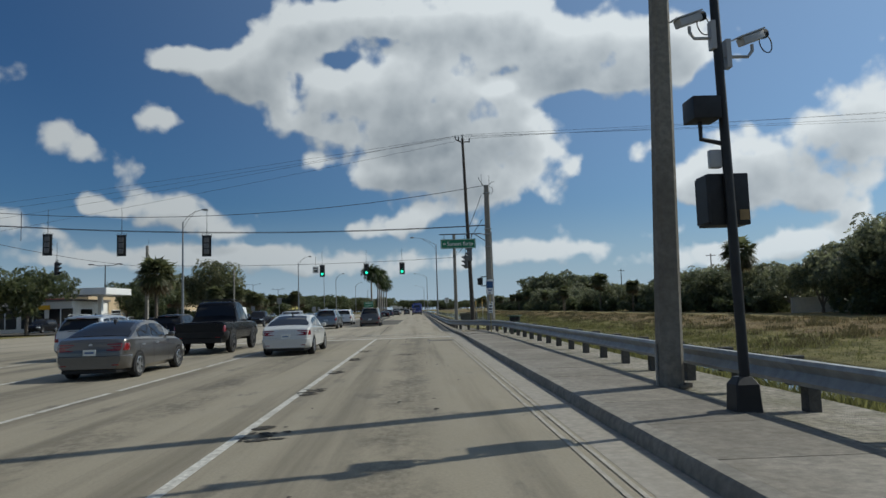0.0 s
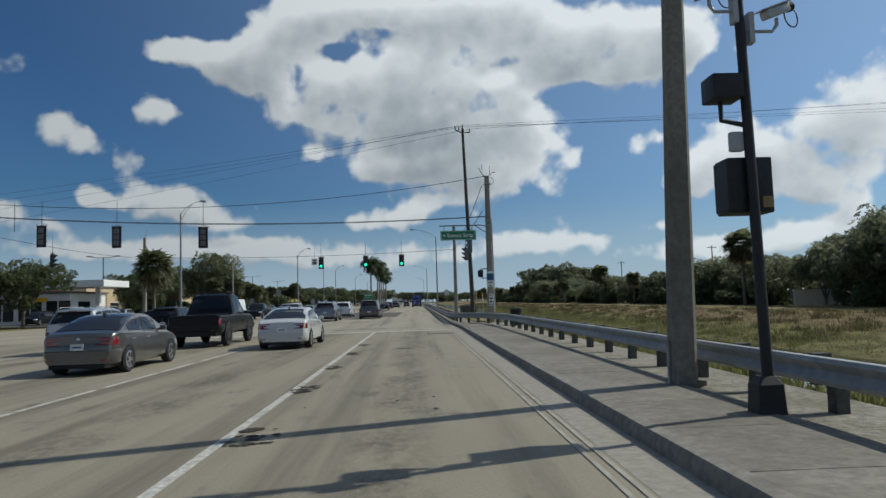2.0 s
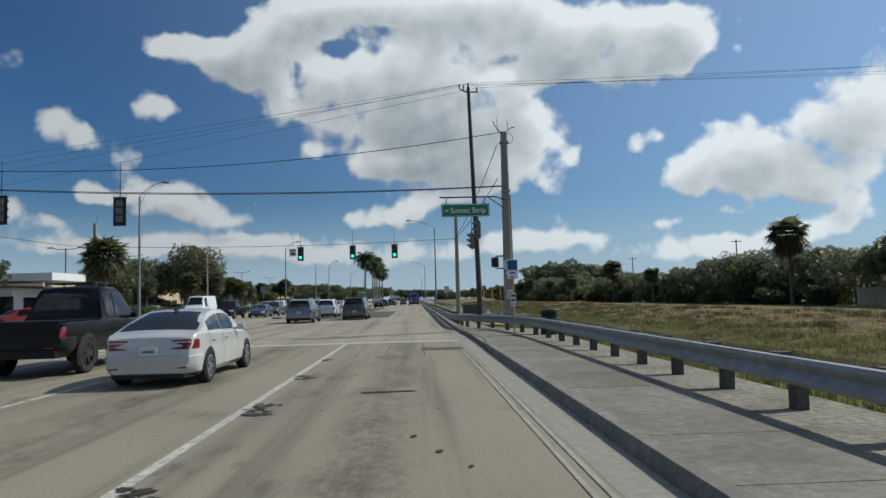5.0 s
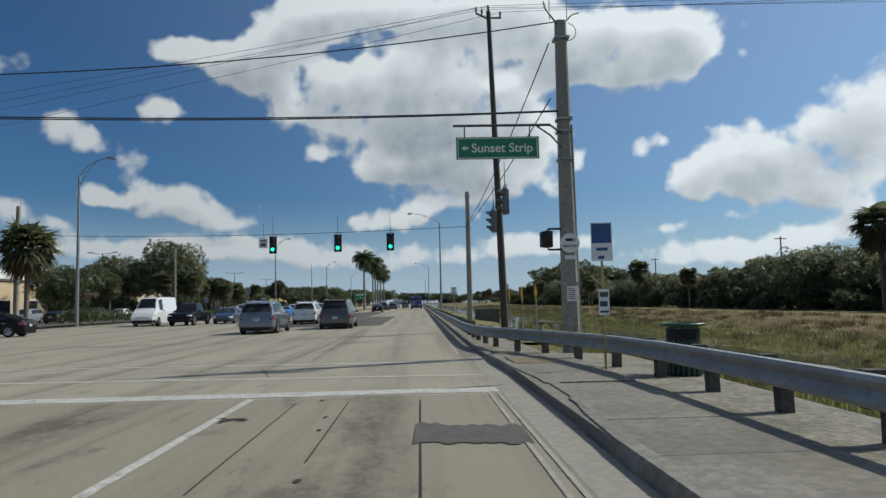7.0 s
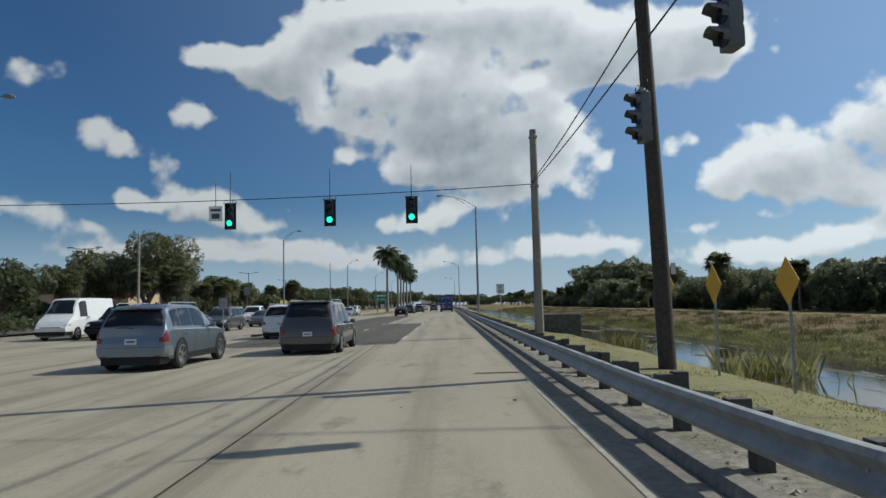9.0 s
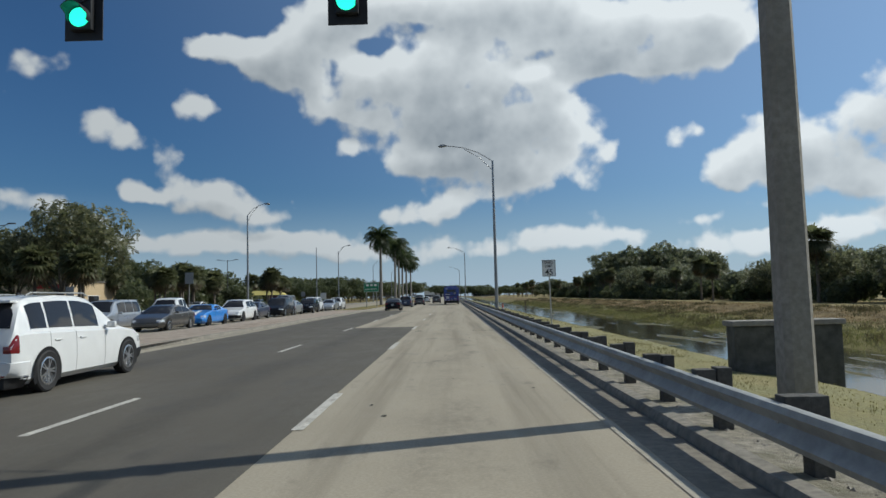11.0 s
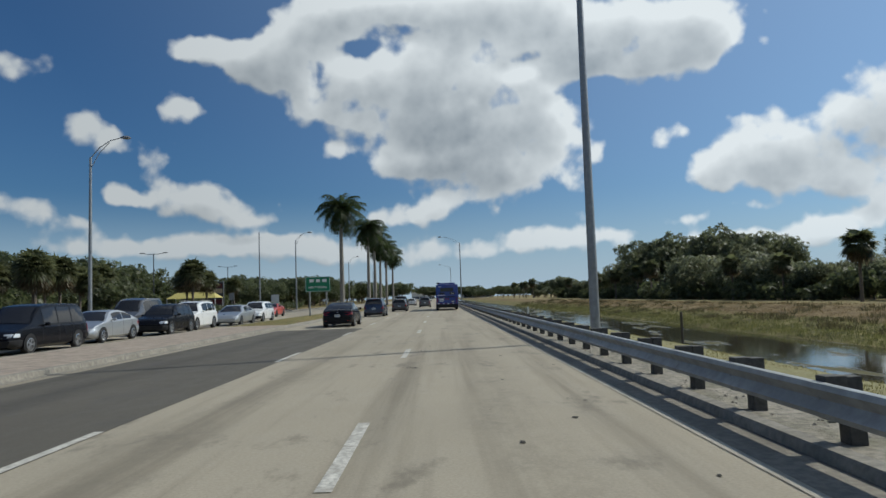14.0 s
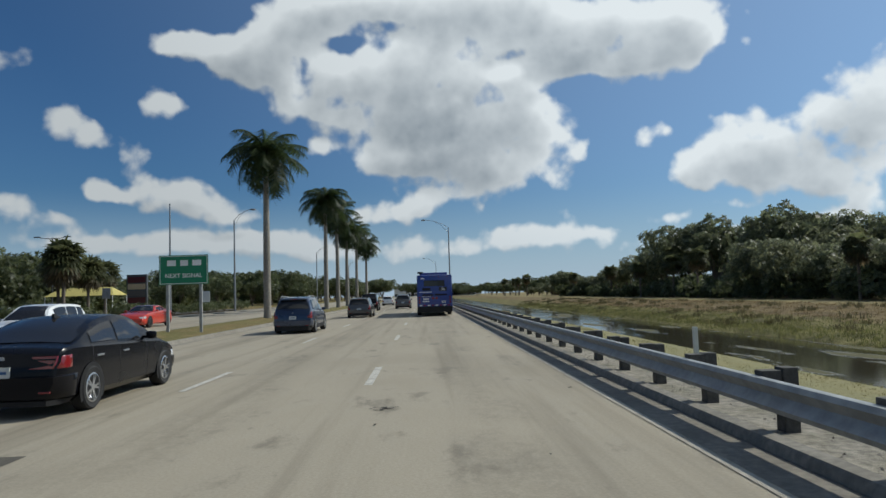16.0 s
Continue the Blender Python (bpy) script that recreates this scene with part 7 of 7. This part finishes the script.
def build_trees():
    rng = random.Random(11)
    # the wood behind the canal bank
    kinds = [
        broadleaf("bank_tree", 21, 9.5, 9.0, LEAF_DARK, "dark dense broadleaf tree behind the canal bank", 3400, 0.42, 0.12, (59, 237, -0.2), "trees behind the canal"),
        broadleaf("bank_tree", 22, 8.4, 8.5, LEAF_GLARE, "green broadleaf tree behind the canal bank", 3200, 0.42, 0.10, (55, 260, -0.2), "trees behind the canal"),
        broadleaf("bank_tree", 23, 10.5, 10.0, LEAF_DARK, "tall dark broadleaf tree behind the canal bank", 3800, 0.44, 0.15, (61, 230, -0.2), "trees behind the canal"),
        broadleaf("bank_tree", 24, 7.5, 8.0, LEAF_GLARE, "pale thin-leaved tree behind the canal bank", 2300, 0.34, 0.22, (41, 61, -0.2), "trees behind the canal"),
    ]
    spots = {k: [] for k in range(4)}
    full = (9.5, 8.4, 10.5, 7.5)

    def plant(k, x, y, tall):
        spots[k].append((x, y, -0.2, rng.uniform(0, 360), tall / full[k]))

    # how tall the wood stands along the canal
    tops = ((12, 8.5), (45, 9.0), (58, 10.0), (64, 7.6), (72, 6.2), (84, 5.8), (92, 6.4), (99, 6.8), (106, 6.6), (114, 5.4), (122, 6.0), (130, 5.2), (138, 6.6), (150, 5.4), (162, 5.4), (176, 4.6), (187, 4.8), (194, 6.2), (204, 5.8), (212, 6.8), (224, 8.0))
    y = 14.0
    while y < 224:
        for (ya, ha), (yb, hb) in zip(tops, tops[1:]):
            if ya <= y <= yb:
                tall = ha + (hb - ha) * (y - ya) / (yb - ya)
        k = rng.choice((0, 1, 1, 3, 3, 3) if y < 130 else (0, 1, 2, 3))
        plant(k, 41.5 + rng.uniform(-1.5, 2.0), y + rng.uniform(-1, 1), tall * rng.uniform(0.82, 1.0))
        if rng.random() < 0.75:
            plant(rng.choice((0, 1, 2)), 47.5 + rng.uniform(-1.5, 2.0), y + rng.uniform(-2, 2), tall * rng.uniform(0.8, 1.06))
        y += 4.6
    # the great dome and the tall group beside it
    for k, x, y, tall in ((2, 52, 236, 13.6), (0, 55, 231, 11.5), (2, 57, 240, 12.0), (1, 47, 228, 7.5), (1, 53, 224, 9.0), (2, 49, 252, 13.8), (0, 48, 259, 13.0), (2, 50, 265, 12.0), (0, 47, 272, 10.5), (1, 46, 280, 9.0), (2, 45, 289, 7.6), (0, 45, 298, 6.8), (1, 44, 307, 6.0), (0, 43, 316, 5.4), (2, 39, 334, 7.4), (0, 42, 338, 7.2), (1, 43, 325, 5.5)):
        plant(k, x, y, tall)
    y = 346.0
    while y < 440:
        plant(rng.choice((0, 1, 2)), 44 + rng.uniform(-2, 5), y, rng.uniform(3.6, 5.4))
        y += 5.5
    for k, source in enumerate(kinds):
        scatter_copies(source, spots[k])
    # low growth that closes the foot of the wood
    bush = broadleaf("bush", 31, 3.2, 6.0, LEAF_MID, "dark undergrowth at the edge of the wood", 1100, 0.40, 0.04, (43, 20, 0.6), "undergrowth behind the canal")
    scatter_copies(bush, [(38.8 + rng.uniform(0, 4), yy + rng.uniform(-1, 1), -0.5, rng.uniform(0, 360), rng.uniform(0.6, 1.1)) for yy in [24 + 4.0 * i for i in range(80)] if not 66 < yy < 75])
    scatter_copies(bush, [(48 + rng.uniform(0, 4) + (4 if yy > 190 else 0), yy + rng.uniform(-1, 1), -0.6, rng.uniform(0, 360), rng.uniform(1.0, 1.4)) for yy in [20 + 4.0 * i for i in range(100)]])
    scatter_copies(bush, [(-46, 139, -0.3, 30, 1.0), (-49, 142, -0.3, 100, 1.1), (-52, 139, -0.3, 200, 1.0), (-55, 146, -0.3, 300, 1.2), (-58, 143, -0.3, 20, 1.1)])
    scatter_copies(bush, [(-60 - rng.uniform(0, 8) - (0.08 * (yy - 190) if yy < 190 else 0), yy, -0.4, rng.uniform(0, 360), rng.uniform(1.2, 1.9)) for yy in [185 + 5.0 * i for i in range(56)]])
    first = sabal_palm(41, 8.6, (37.5, 139.0, -0.2), "palms behind the canal", wide=1.3)
    scatter_copies(first, [(x, y, -0.2, turn, tall / 8.6) for x, y, turn, tall in ((38.8, 80.8, 50, 9.7), (34.8, 160.0, 140, 6.0), (36.0, 167.5, 240, 7.0), (38.5, 234.5, 80, 8.0), (38.5, 186.0, 10, 6.0), (40.0, 248.0, 200, 7.6), (39.0, 262.0, 120, 7.2), (40.0, 285.0, 120, 7.5), (39.0, 318.0, 0, 7.0), (39.5, 403.0, 70, 9.2), (40.0, 430.0, 40, 8.6), (41.0, 448.0, 150, 8.8), (39.0, 470.0, 30, 9.0), (37.0, 196.0, 33, 6.4), (37.5, 118.0, 300, 6.2))])

    # the median's royal palms
    for seed, height, y in ((51, 13.9, 188.5), (52, 14.8, 219.0), (53, 14.4, 230.0), (54, 13.2, 241.0), (55, 14.0, 256.0), (56, 13.5, 276.0)):
        royal_palm(seed, height, (-12.15, y, 0.2))

    # the far side of the road
    group = "trees on the far side"
    big = sabal_palm(61, 8.9, (-29.0, 79.4, 0.1), group, wide=1.55)
    scatter_copies(big, [(-33.5, 131, 0.1, 80, 0.82), (-35.5, 134, 0.1, 10, 0.9), (-37, 129.5, 0.1, 150, 0.86), (-36, 206, 0.1, 60, 0.98), (-37.5, 208, 0.1, 160, 0.85), (-35, 209, 0.1, 220, 0.8), (-45, 188, 0.1, 20, 0.95), (-49, 192, 0.1, 99, 0.85), (-44, 196, 0.1, 180, 0.9), (-52, 206, 0.1, 180, 0.95)])
    scatter_copies(big, [(-55, 180, 0.1, 12, 0.9), (-43, 230, 0.1, 12, 0.9), (-50, 240, 0.1, 12, 1.0), (-47, 262, 0.1, 12, 0.9), (-34, 150, 0.1, 40, 0.7), (-42, 178, 0.1, 15, 0.9), (-44.5, 182, 0.1, 75, 0.98), (-47, 179, 0.1, 190, 0.85), (-46, 185, 0.1, 260, 1.0), (-50, 184, 0.1, 310, 0.9), (-41, 187, 0.1, 130, 0.72), (-40, 118, 0.1, 70, 0.75)])
    oak = broadleaf("oak", 71, 13.0, 15.0, LEAF_PALE, "large spreading oak with pale olive leaves", 6000, 0.40, 0.2, (-42.5, 143, 0.1), group, apart=True)
    scatter_copies(oak, [(-50, 147, 0.1, 120, 0.8), (-60, 139, 0.1, 120, 0.6), (-70, 250, 0.1, 77, 0.8)])
    tree = broadleaf("lot_tree", 72, 8.0, 8.5, LEAF_MID, "rounded broadleaf tree in the parking lot", 2600, 0.36, 0.25, (-45.5, 70, 0.1), group)
    scatter_copies(tree, [(-41, 75.5, 0.1, 80, 0.92), (-52, 74, 0.1, 10, 1.0), (-43, 112, 0.1, 130, 0.9), (-50, 122, 0.1, 220, 0.85), (-35, 180, 0.1, 20, 0.55), (-39, 196, 0.1, 200, 0.5), (-33, 226, 0.1, 60, 0.6), (-36, 252, 0.1, 60, 0.7), (-34, 282, 0.1, 160, 0.75), (-32, 310, 0.1, 99, 0.7), (-47, 168, 0.1, 99, 0.55)])
    wood = broadleaf("far_tree", 73, 9.0, 12.0, LEAF_MID, "dark tree in the far belt of woodland", 2600, 0.5, 0.1, (-75, 200, 0.2), group)
    spots = []
    for i in range(46):
        yy = 175 + 9.5 * i
        spots.append((-72 + 0.06 * (yy - 175) + rng.uniform(-6, 8), yy + rng.uniform(-3, 3), 0.1, rng.uniform(0, 360), rng.uniform(0.75, 1.15)))
    for i in range(26):
        spots.append((-44 + rng.uniform(-5, 8) + 0.02 * i, 300 + 12 * i, 0.1, rng.uniform(0, 360), rng.uniform(0.7, 1.05)))
    for i in range(14):
        spots.append((-24 - 3.0 * i + rng.uniform(-3, 3), 560 + rng.uniform(-20, 20), 0.1, rng.uniform(0, 360), rng.uniform(0.9, 1.3)))
        spots.append((-15 + 4.0 * i, 760 + rng.uniform(-20, 20), 0.1, rng.uniform(0, 360), rng.uniform(0.9, 1.3)))
    for i in range(44):
        yy = 430 + 9 * i
        spots.append((46 - 0.045 * (yy - 430) + rng.uniform(-4, 8), yy, 0.1, rng.uniform(0, 360), rng.uniform(0.5, 0.85)))
    scatter_copies(wood, spots)
    hedge = broadleaf("hedge_bush", 74, 1.6, 3.2, LEAF_MID, "low green shrub along the far sidewalk", 500, 0.2, 0.05, (-30.2, 90, 0.1), "shrubs along the far sidewalk")
    scatter_copies(hedge, [(-30.2 + rng.uniform(-0.5, 0.5), yy, 0.1, rng.uniform(0, 360), rng.uniform(0.6, 1.0)) for yy in [93 + 4.5 * i for i in range(36)] if not 120 < yy < 128])


def tufts(name, label, count, spread_fn, tall, material, seed, blades=5, kind="stuff", ground=land_height, thin=1.0):
    """Many blades of grass as one object."""
    rng = random.Random(seed)
    verts, faces = [], []
    for _ in range(count):
        x, y = spread_fn(rng)
        z = ground(x, y) - 0.03
        for _ in range(blades):
            a, h = rng.uniform(0, 6.28), tall * rng.uniform(0.5, 1.2)
            lean = h * rng.uniform(0.1, 0.6)
            w = (0.012 + 0.012 * h) * thin
            bx, by = x + rng.uniform(-0.15, 0.15), y + rng.uniform(-0.15, 0.15)
            n = len(verts)
            dx, dy = math.cos(a), math.sin(a)
            verts += [(bx - dy * w, by + dx * w, z), (bx + dy * w, by - dx * w, z), (bx + dx * lean * 0.4 + dy * w, by + dy * lean * 0.4 - dx * w, z + h * 0.6), (bx + dx * lean, by + dy * lean, z + h)]
            faces.append((n, n + 1, n + 2, n + 3))
    ob = new(name, raw_mesh(name, verts, faces, material))
    return tagged(ob, label, "grass", "", kind)


def near_height(x, y):
    stops = ((4.3, 0.07), (5.4, 0.02), (6.6, -0.12), (7.6, -0.5), (8.8, -0.95))
    for (xa, za), (xb, zb) in zip(stops, stops[1:]):
        if xa <= x <= xb:
            return za + (zb - za) * (x - xa) / (xb - xa)
    return -0.9


def build_grass():
    rng = random.Random(19)
    heaps = [(rng.uniform(16.5, 26.5), 22 + 250 * rng.random() ** 1.2) for _ in range(420)]

    def on_heap(r):
        x, y = r.choice(heaps)
        return r.gauss(x, 0.28), r.gauss(y, 0.6)

    tufts("bank_clumps", "darker clumps of coarse weeds on the far canal bank", 7000, on_heap, 0.30, REED_DULL, 25, blades=5)
    tufts("bank_grass", "rusty dry grass on the far canal bank", 9000, lambda r: (r.uniform(20.5, 28.0), r.uniform(20, 240)), 0.13, STRAW, 5)
    tufts("bank_weeds", "green and yellow weeds low on the far canal bank", 9000, lambda r: (r.uniform(16.0, 21.0), r.uniform(20, 240)), 0.14, REED, 15)
    tufts("water_weeds", "green weeds along the far edge of the water", 9000, lambda r: (r.gauss(17.0, 1.0), r.uniform(30, 260)), 0.2, REED, 6)
    tufts("ditch_weeds", "rank weeds in the ditch behind the guardrail", 5000, lambda r: (r.uniform(7.4, 10.2), r.uniform(6, 52)), 0.42, REED, 27, blades=5)
    tufts("verge_grass", "thin grass along the foot of the guardrail", 5000, lambda r: (r.uniform(5.5, 7.6), r.uniform(4, 52)), 0.13, REED, 7)
    tufts("canal_reeds", "clump of tall yellow-green reeds in the canal", 70, lambda r: (r.gauss(10.4, 0.6), r.gauss(67.5, 1.0)), 1.0, REED_TALL, 8, blades=5, thin=0.13)
    tufts("bank_turf", "short yellow-green grass on the near canal bank", 14000, lambda r: (r.uniform(4.3, 8.2), 50 + 130 * r.random() ** 1.3), 0.05, TURF, 12, ground=near_height, thin=0.7)
    tufts("canal_reeds", "clump of tall yellow-green reeds in the canal", 45, lambda r: (r.gauss(9.0, 0.4), r.gauss(79.0, 0.7)), 0.9, REED_TALL, 9, blades=5, thin=0.13)
    tufts("near_weeds", "weeds along the near edge of the water", 4000, lambda r: (r.gauss(8.6, 0.35), r.uniform(50, 230)), 0.15, REED, 10)



def build_rubble():
    """Loose gravel and broken concrete under the rail."""
    rng = random.Random(77)
    verts, faces = [], []
    for _ in range(2600):
        y = 45 + 120 * rng.random() ** 1.4
        x = rng.uniform(2.85, 4.3)
        z = 0.09 - 0.04 * (x - 2.74)
        r = rng.uniform(0.008, 0.032) * (1.6 if rng.random() < 0.06 else 1)
        n = len(verts)
        for dx, dy, dz in ((1, 0, 0), (0, 1, 0), (-1, 0, 0), (0, -1, 0), (0, 0, 0.8), (0, 0, -0.5)):
            verts.append((x + r * (dx + rng.uniform(-0.3, 0.3)), y + r * (dy + rng.uniform(-0.3, 0.3)), z + r * (dz + rng.uniform(-0.2, 0.2))))
        for a, b in ((0, 1), (1, 2), (2, 3), (3, 0)):
            faces += [(n + a, n + b, n + 4), (n + b, n + a, n + 5)]
    stones = surface("gravel", (0.26, 0.235, 0.20), 0.95, spread=0.4, grain=20)
    tagged(new("gravel", raw_mesh("gravel", verts, faces, stones)), "loose gravel and rubble under the guardrail", "gravel", "", "stuff")


build_rubble()
build_trees()
build_grass()

# ---- buildings on the far side ----
def shop(name, label, x0, x1, y0, y1, height, wall_mat, bays, sign_mat=SHOP_RED, band=None):
    """A single-storey shop building facing the road, with real window openings."""
    root = thing(name, label, "building", (x0, y0, 0.1))
    w, d = x1 - x0, y1 - y0
    step = w / bays
    bm = bmesh.new()
    for i in range(bays):
        a = i * step
        box(bm, a, a + step * 0.15, 0, 0.3, 0, 3.0)
        box(bm, a + step * 0.15, a + step, 0, 0.3, 0, 0.5)
    box(bm, 0, w, 0, 0.3, 3.0, height)
    part("front_wall", bm, wall_mat, root)
    bm = boxes((0, 0.3, 0.3, d, 0, height), (w - 0.3, w, 0.3, d, 0, height), (0, w, d - 0.3, d, 0, height))
    part("side_wall", bm, wall_mat, root)
    part("roof", boxes((-0.2, w + 0.2, -0.2, d + 0.2, height, height + 0.25)), ROOF_DARK, root)
    for i in range(bays):
        a = i * step + step * 0.15
        window = part("window", boxes((a, a + step * 0.85, 0.12, 0.16, 0.5, 3.0)), CAR_GLASS, root)
        part("window_frame", boxes((a, a + step * 0.85, 0.08, 0.2, 2.9, 3.0), (a + step * 0.4, a + step * 0.44, 0.08, 0.2, 0.5, 2.9)), WHITE_PAINT, window)
    for i in range(0, bays, 2):
        a = i * step + step * 0.3
        part("shop_sign", boxes((a, a + step * 0.9, -0.12, 0.0, height - 1.0, height - 0.45)), sign_mat, root)
    if band:
        part("awning", boxes((-0.1, w + 0.1, -1.4, 0.0, 3.0, 3.3)), band, root)
    # the side towards the road has openings too
    for k in range(int(d / 6)):
        y = 2 + 6 * k
        window = part("window", boxes((w + 0.005, w + 0.03, y, y + 3.2, 0.6, 2.8)), CAR_GLASS, root)
        part("window_frame", boxes((w + 0.0, w + 0.06, y - 0.08, y, 0.5, 2.9), (w, w + 0.06, y + 3.2, y + 3.28, 0.5, 2.9), (w, w + 0.06, y, y + 3.2, 2.8, 2.9)), WHITE_PAINT, window)
    return root


def build_buildings():
    shop("shop_row", "long tan stucco shopping row with red signs", -98, -55.5, 165, 182, 4.9, STUCCO_TAN, 9)
    shop("shop_row", "tan stucco shop building behind the filling station", -78, -50, 108, 122, 5.2, STUCCO_TAN, 6, band=STUCCO_WHITE)
    shop("kiosk", "low white filling station shop", -56, -42.5, 88, 98, 3.8, STUCCO_WHITE, 4, sign_mat=SIGN_YELLOW)
    shop("corner_shop", "cream corner building behind the trees", -74, -48, 62, 74, 4.2, STUCCO_WHITE, 5)
    canopy = thing("station_canopy", "white filling station canopy on columns", "canopy", (-46, 93, 0.1))
    part("deck", boxes((-14, 7.4, -4.5, 3.0, 4.55, 5.4), bevel=0.03), WHITE_PAINT, canopy)
    for x in (-11, -3, 5):
        part("column", boxes((x - 0.25, x + 0.25, -1.0, -0.5, 0, 4.55)), WHITE_PAINT, canopy)
    tent = thing("market_tent", "yellow and white awning roof in a lot", "canopy", (-41, 221, 0.1))
    bm = bmesh.new()
    v = [bm.verts.new(p) for p in ((-4, -2, 2.6), (4, -2, 2.6), (4, 2, 2.6), (-4, 2, 2.6), (-3, 0, 3.6), (3, 0, 3.6))]
    for f in ((0, 1, 5, 4), (2, 3, 4, 5), (1, 2, 5), (3, 0, 4)):
        bm.faces.new([v[i] for i in f])
    part("roof", bm, surface("yellow_canvas", (0.42, 0.36, 0.11), 0.8, spread=0.15), tent)
    for x in (-3.9, 3.9):
        for y in (-1.9, 1.9):
            part("pole", tubes(([(x, y, 0), (x, y, 2.6)], 0.05), sides=6), WHITE_PAINT, tent)
    board = thing("pylon_sign", "dark red and grey pylon sign of a shopping plaza", "sign", (-47, 250, 0.1))
    part("frame", boxes((-1.6, 1.6, -0.3, 0.3, 0, 6.2), bevel=0.05), DARK_METAL, board)
    for k in range(4):
        part("panel", boxes((-1.4, 1.4, -0.34, -0.3, 1.6 + 1.1 * k, 2.5 + 1.1 * k)), (MAROON, ROOF_DARK, STUCCO_TAN, MAROON)[k], board)
    board = thing("lot_notice", "white square notice board by the far sidewalk", "sign", (-30.5, 232, 0.1))
    part("panel", boxes((-0.7, 0.7, -0.03, 0.03, 1.4, 2.9)), SIGN_WHITE, board)
    part("post", boxes((-0.05, 0.05, 0.03, 0.13, 0, 2.8)), GALV, board)
    shop("far_building", "pale low building at the far end of the road", -30, -6, 820, 840, 9, STUCCO_WHITE, 6)
    shop("far_building", "pale low building beyond the canal", 22, 46, 760, 775, 6, STUCCO_WHITE, 6)
    shop("white_wall_house", "white house wall seen through the trees", 56, 76, 84, 96, 3.0, STUCCO_WHITE, 3)


build_buildings()
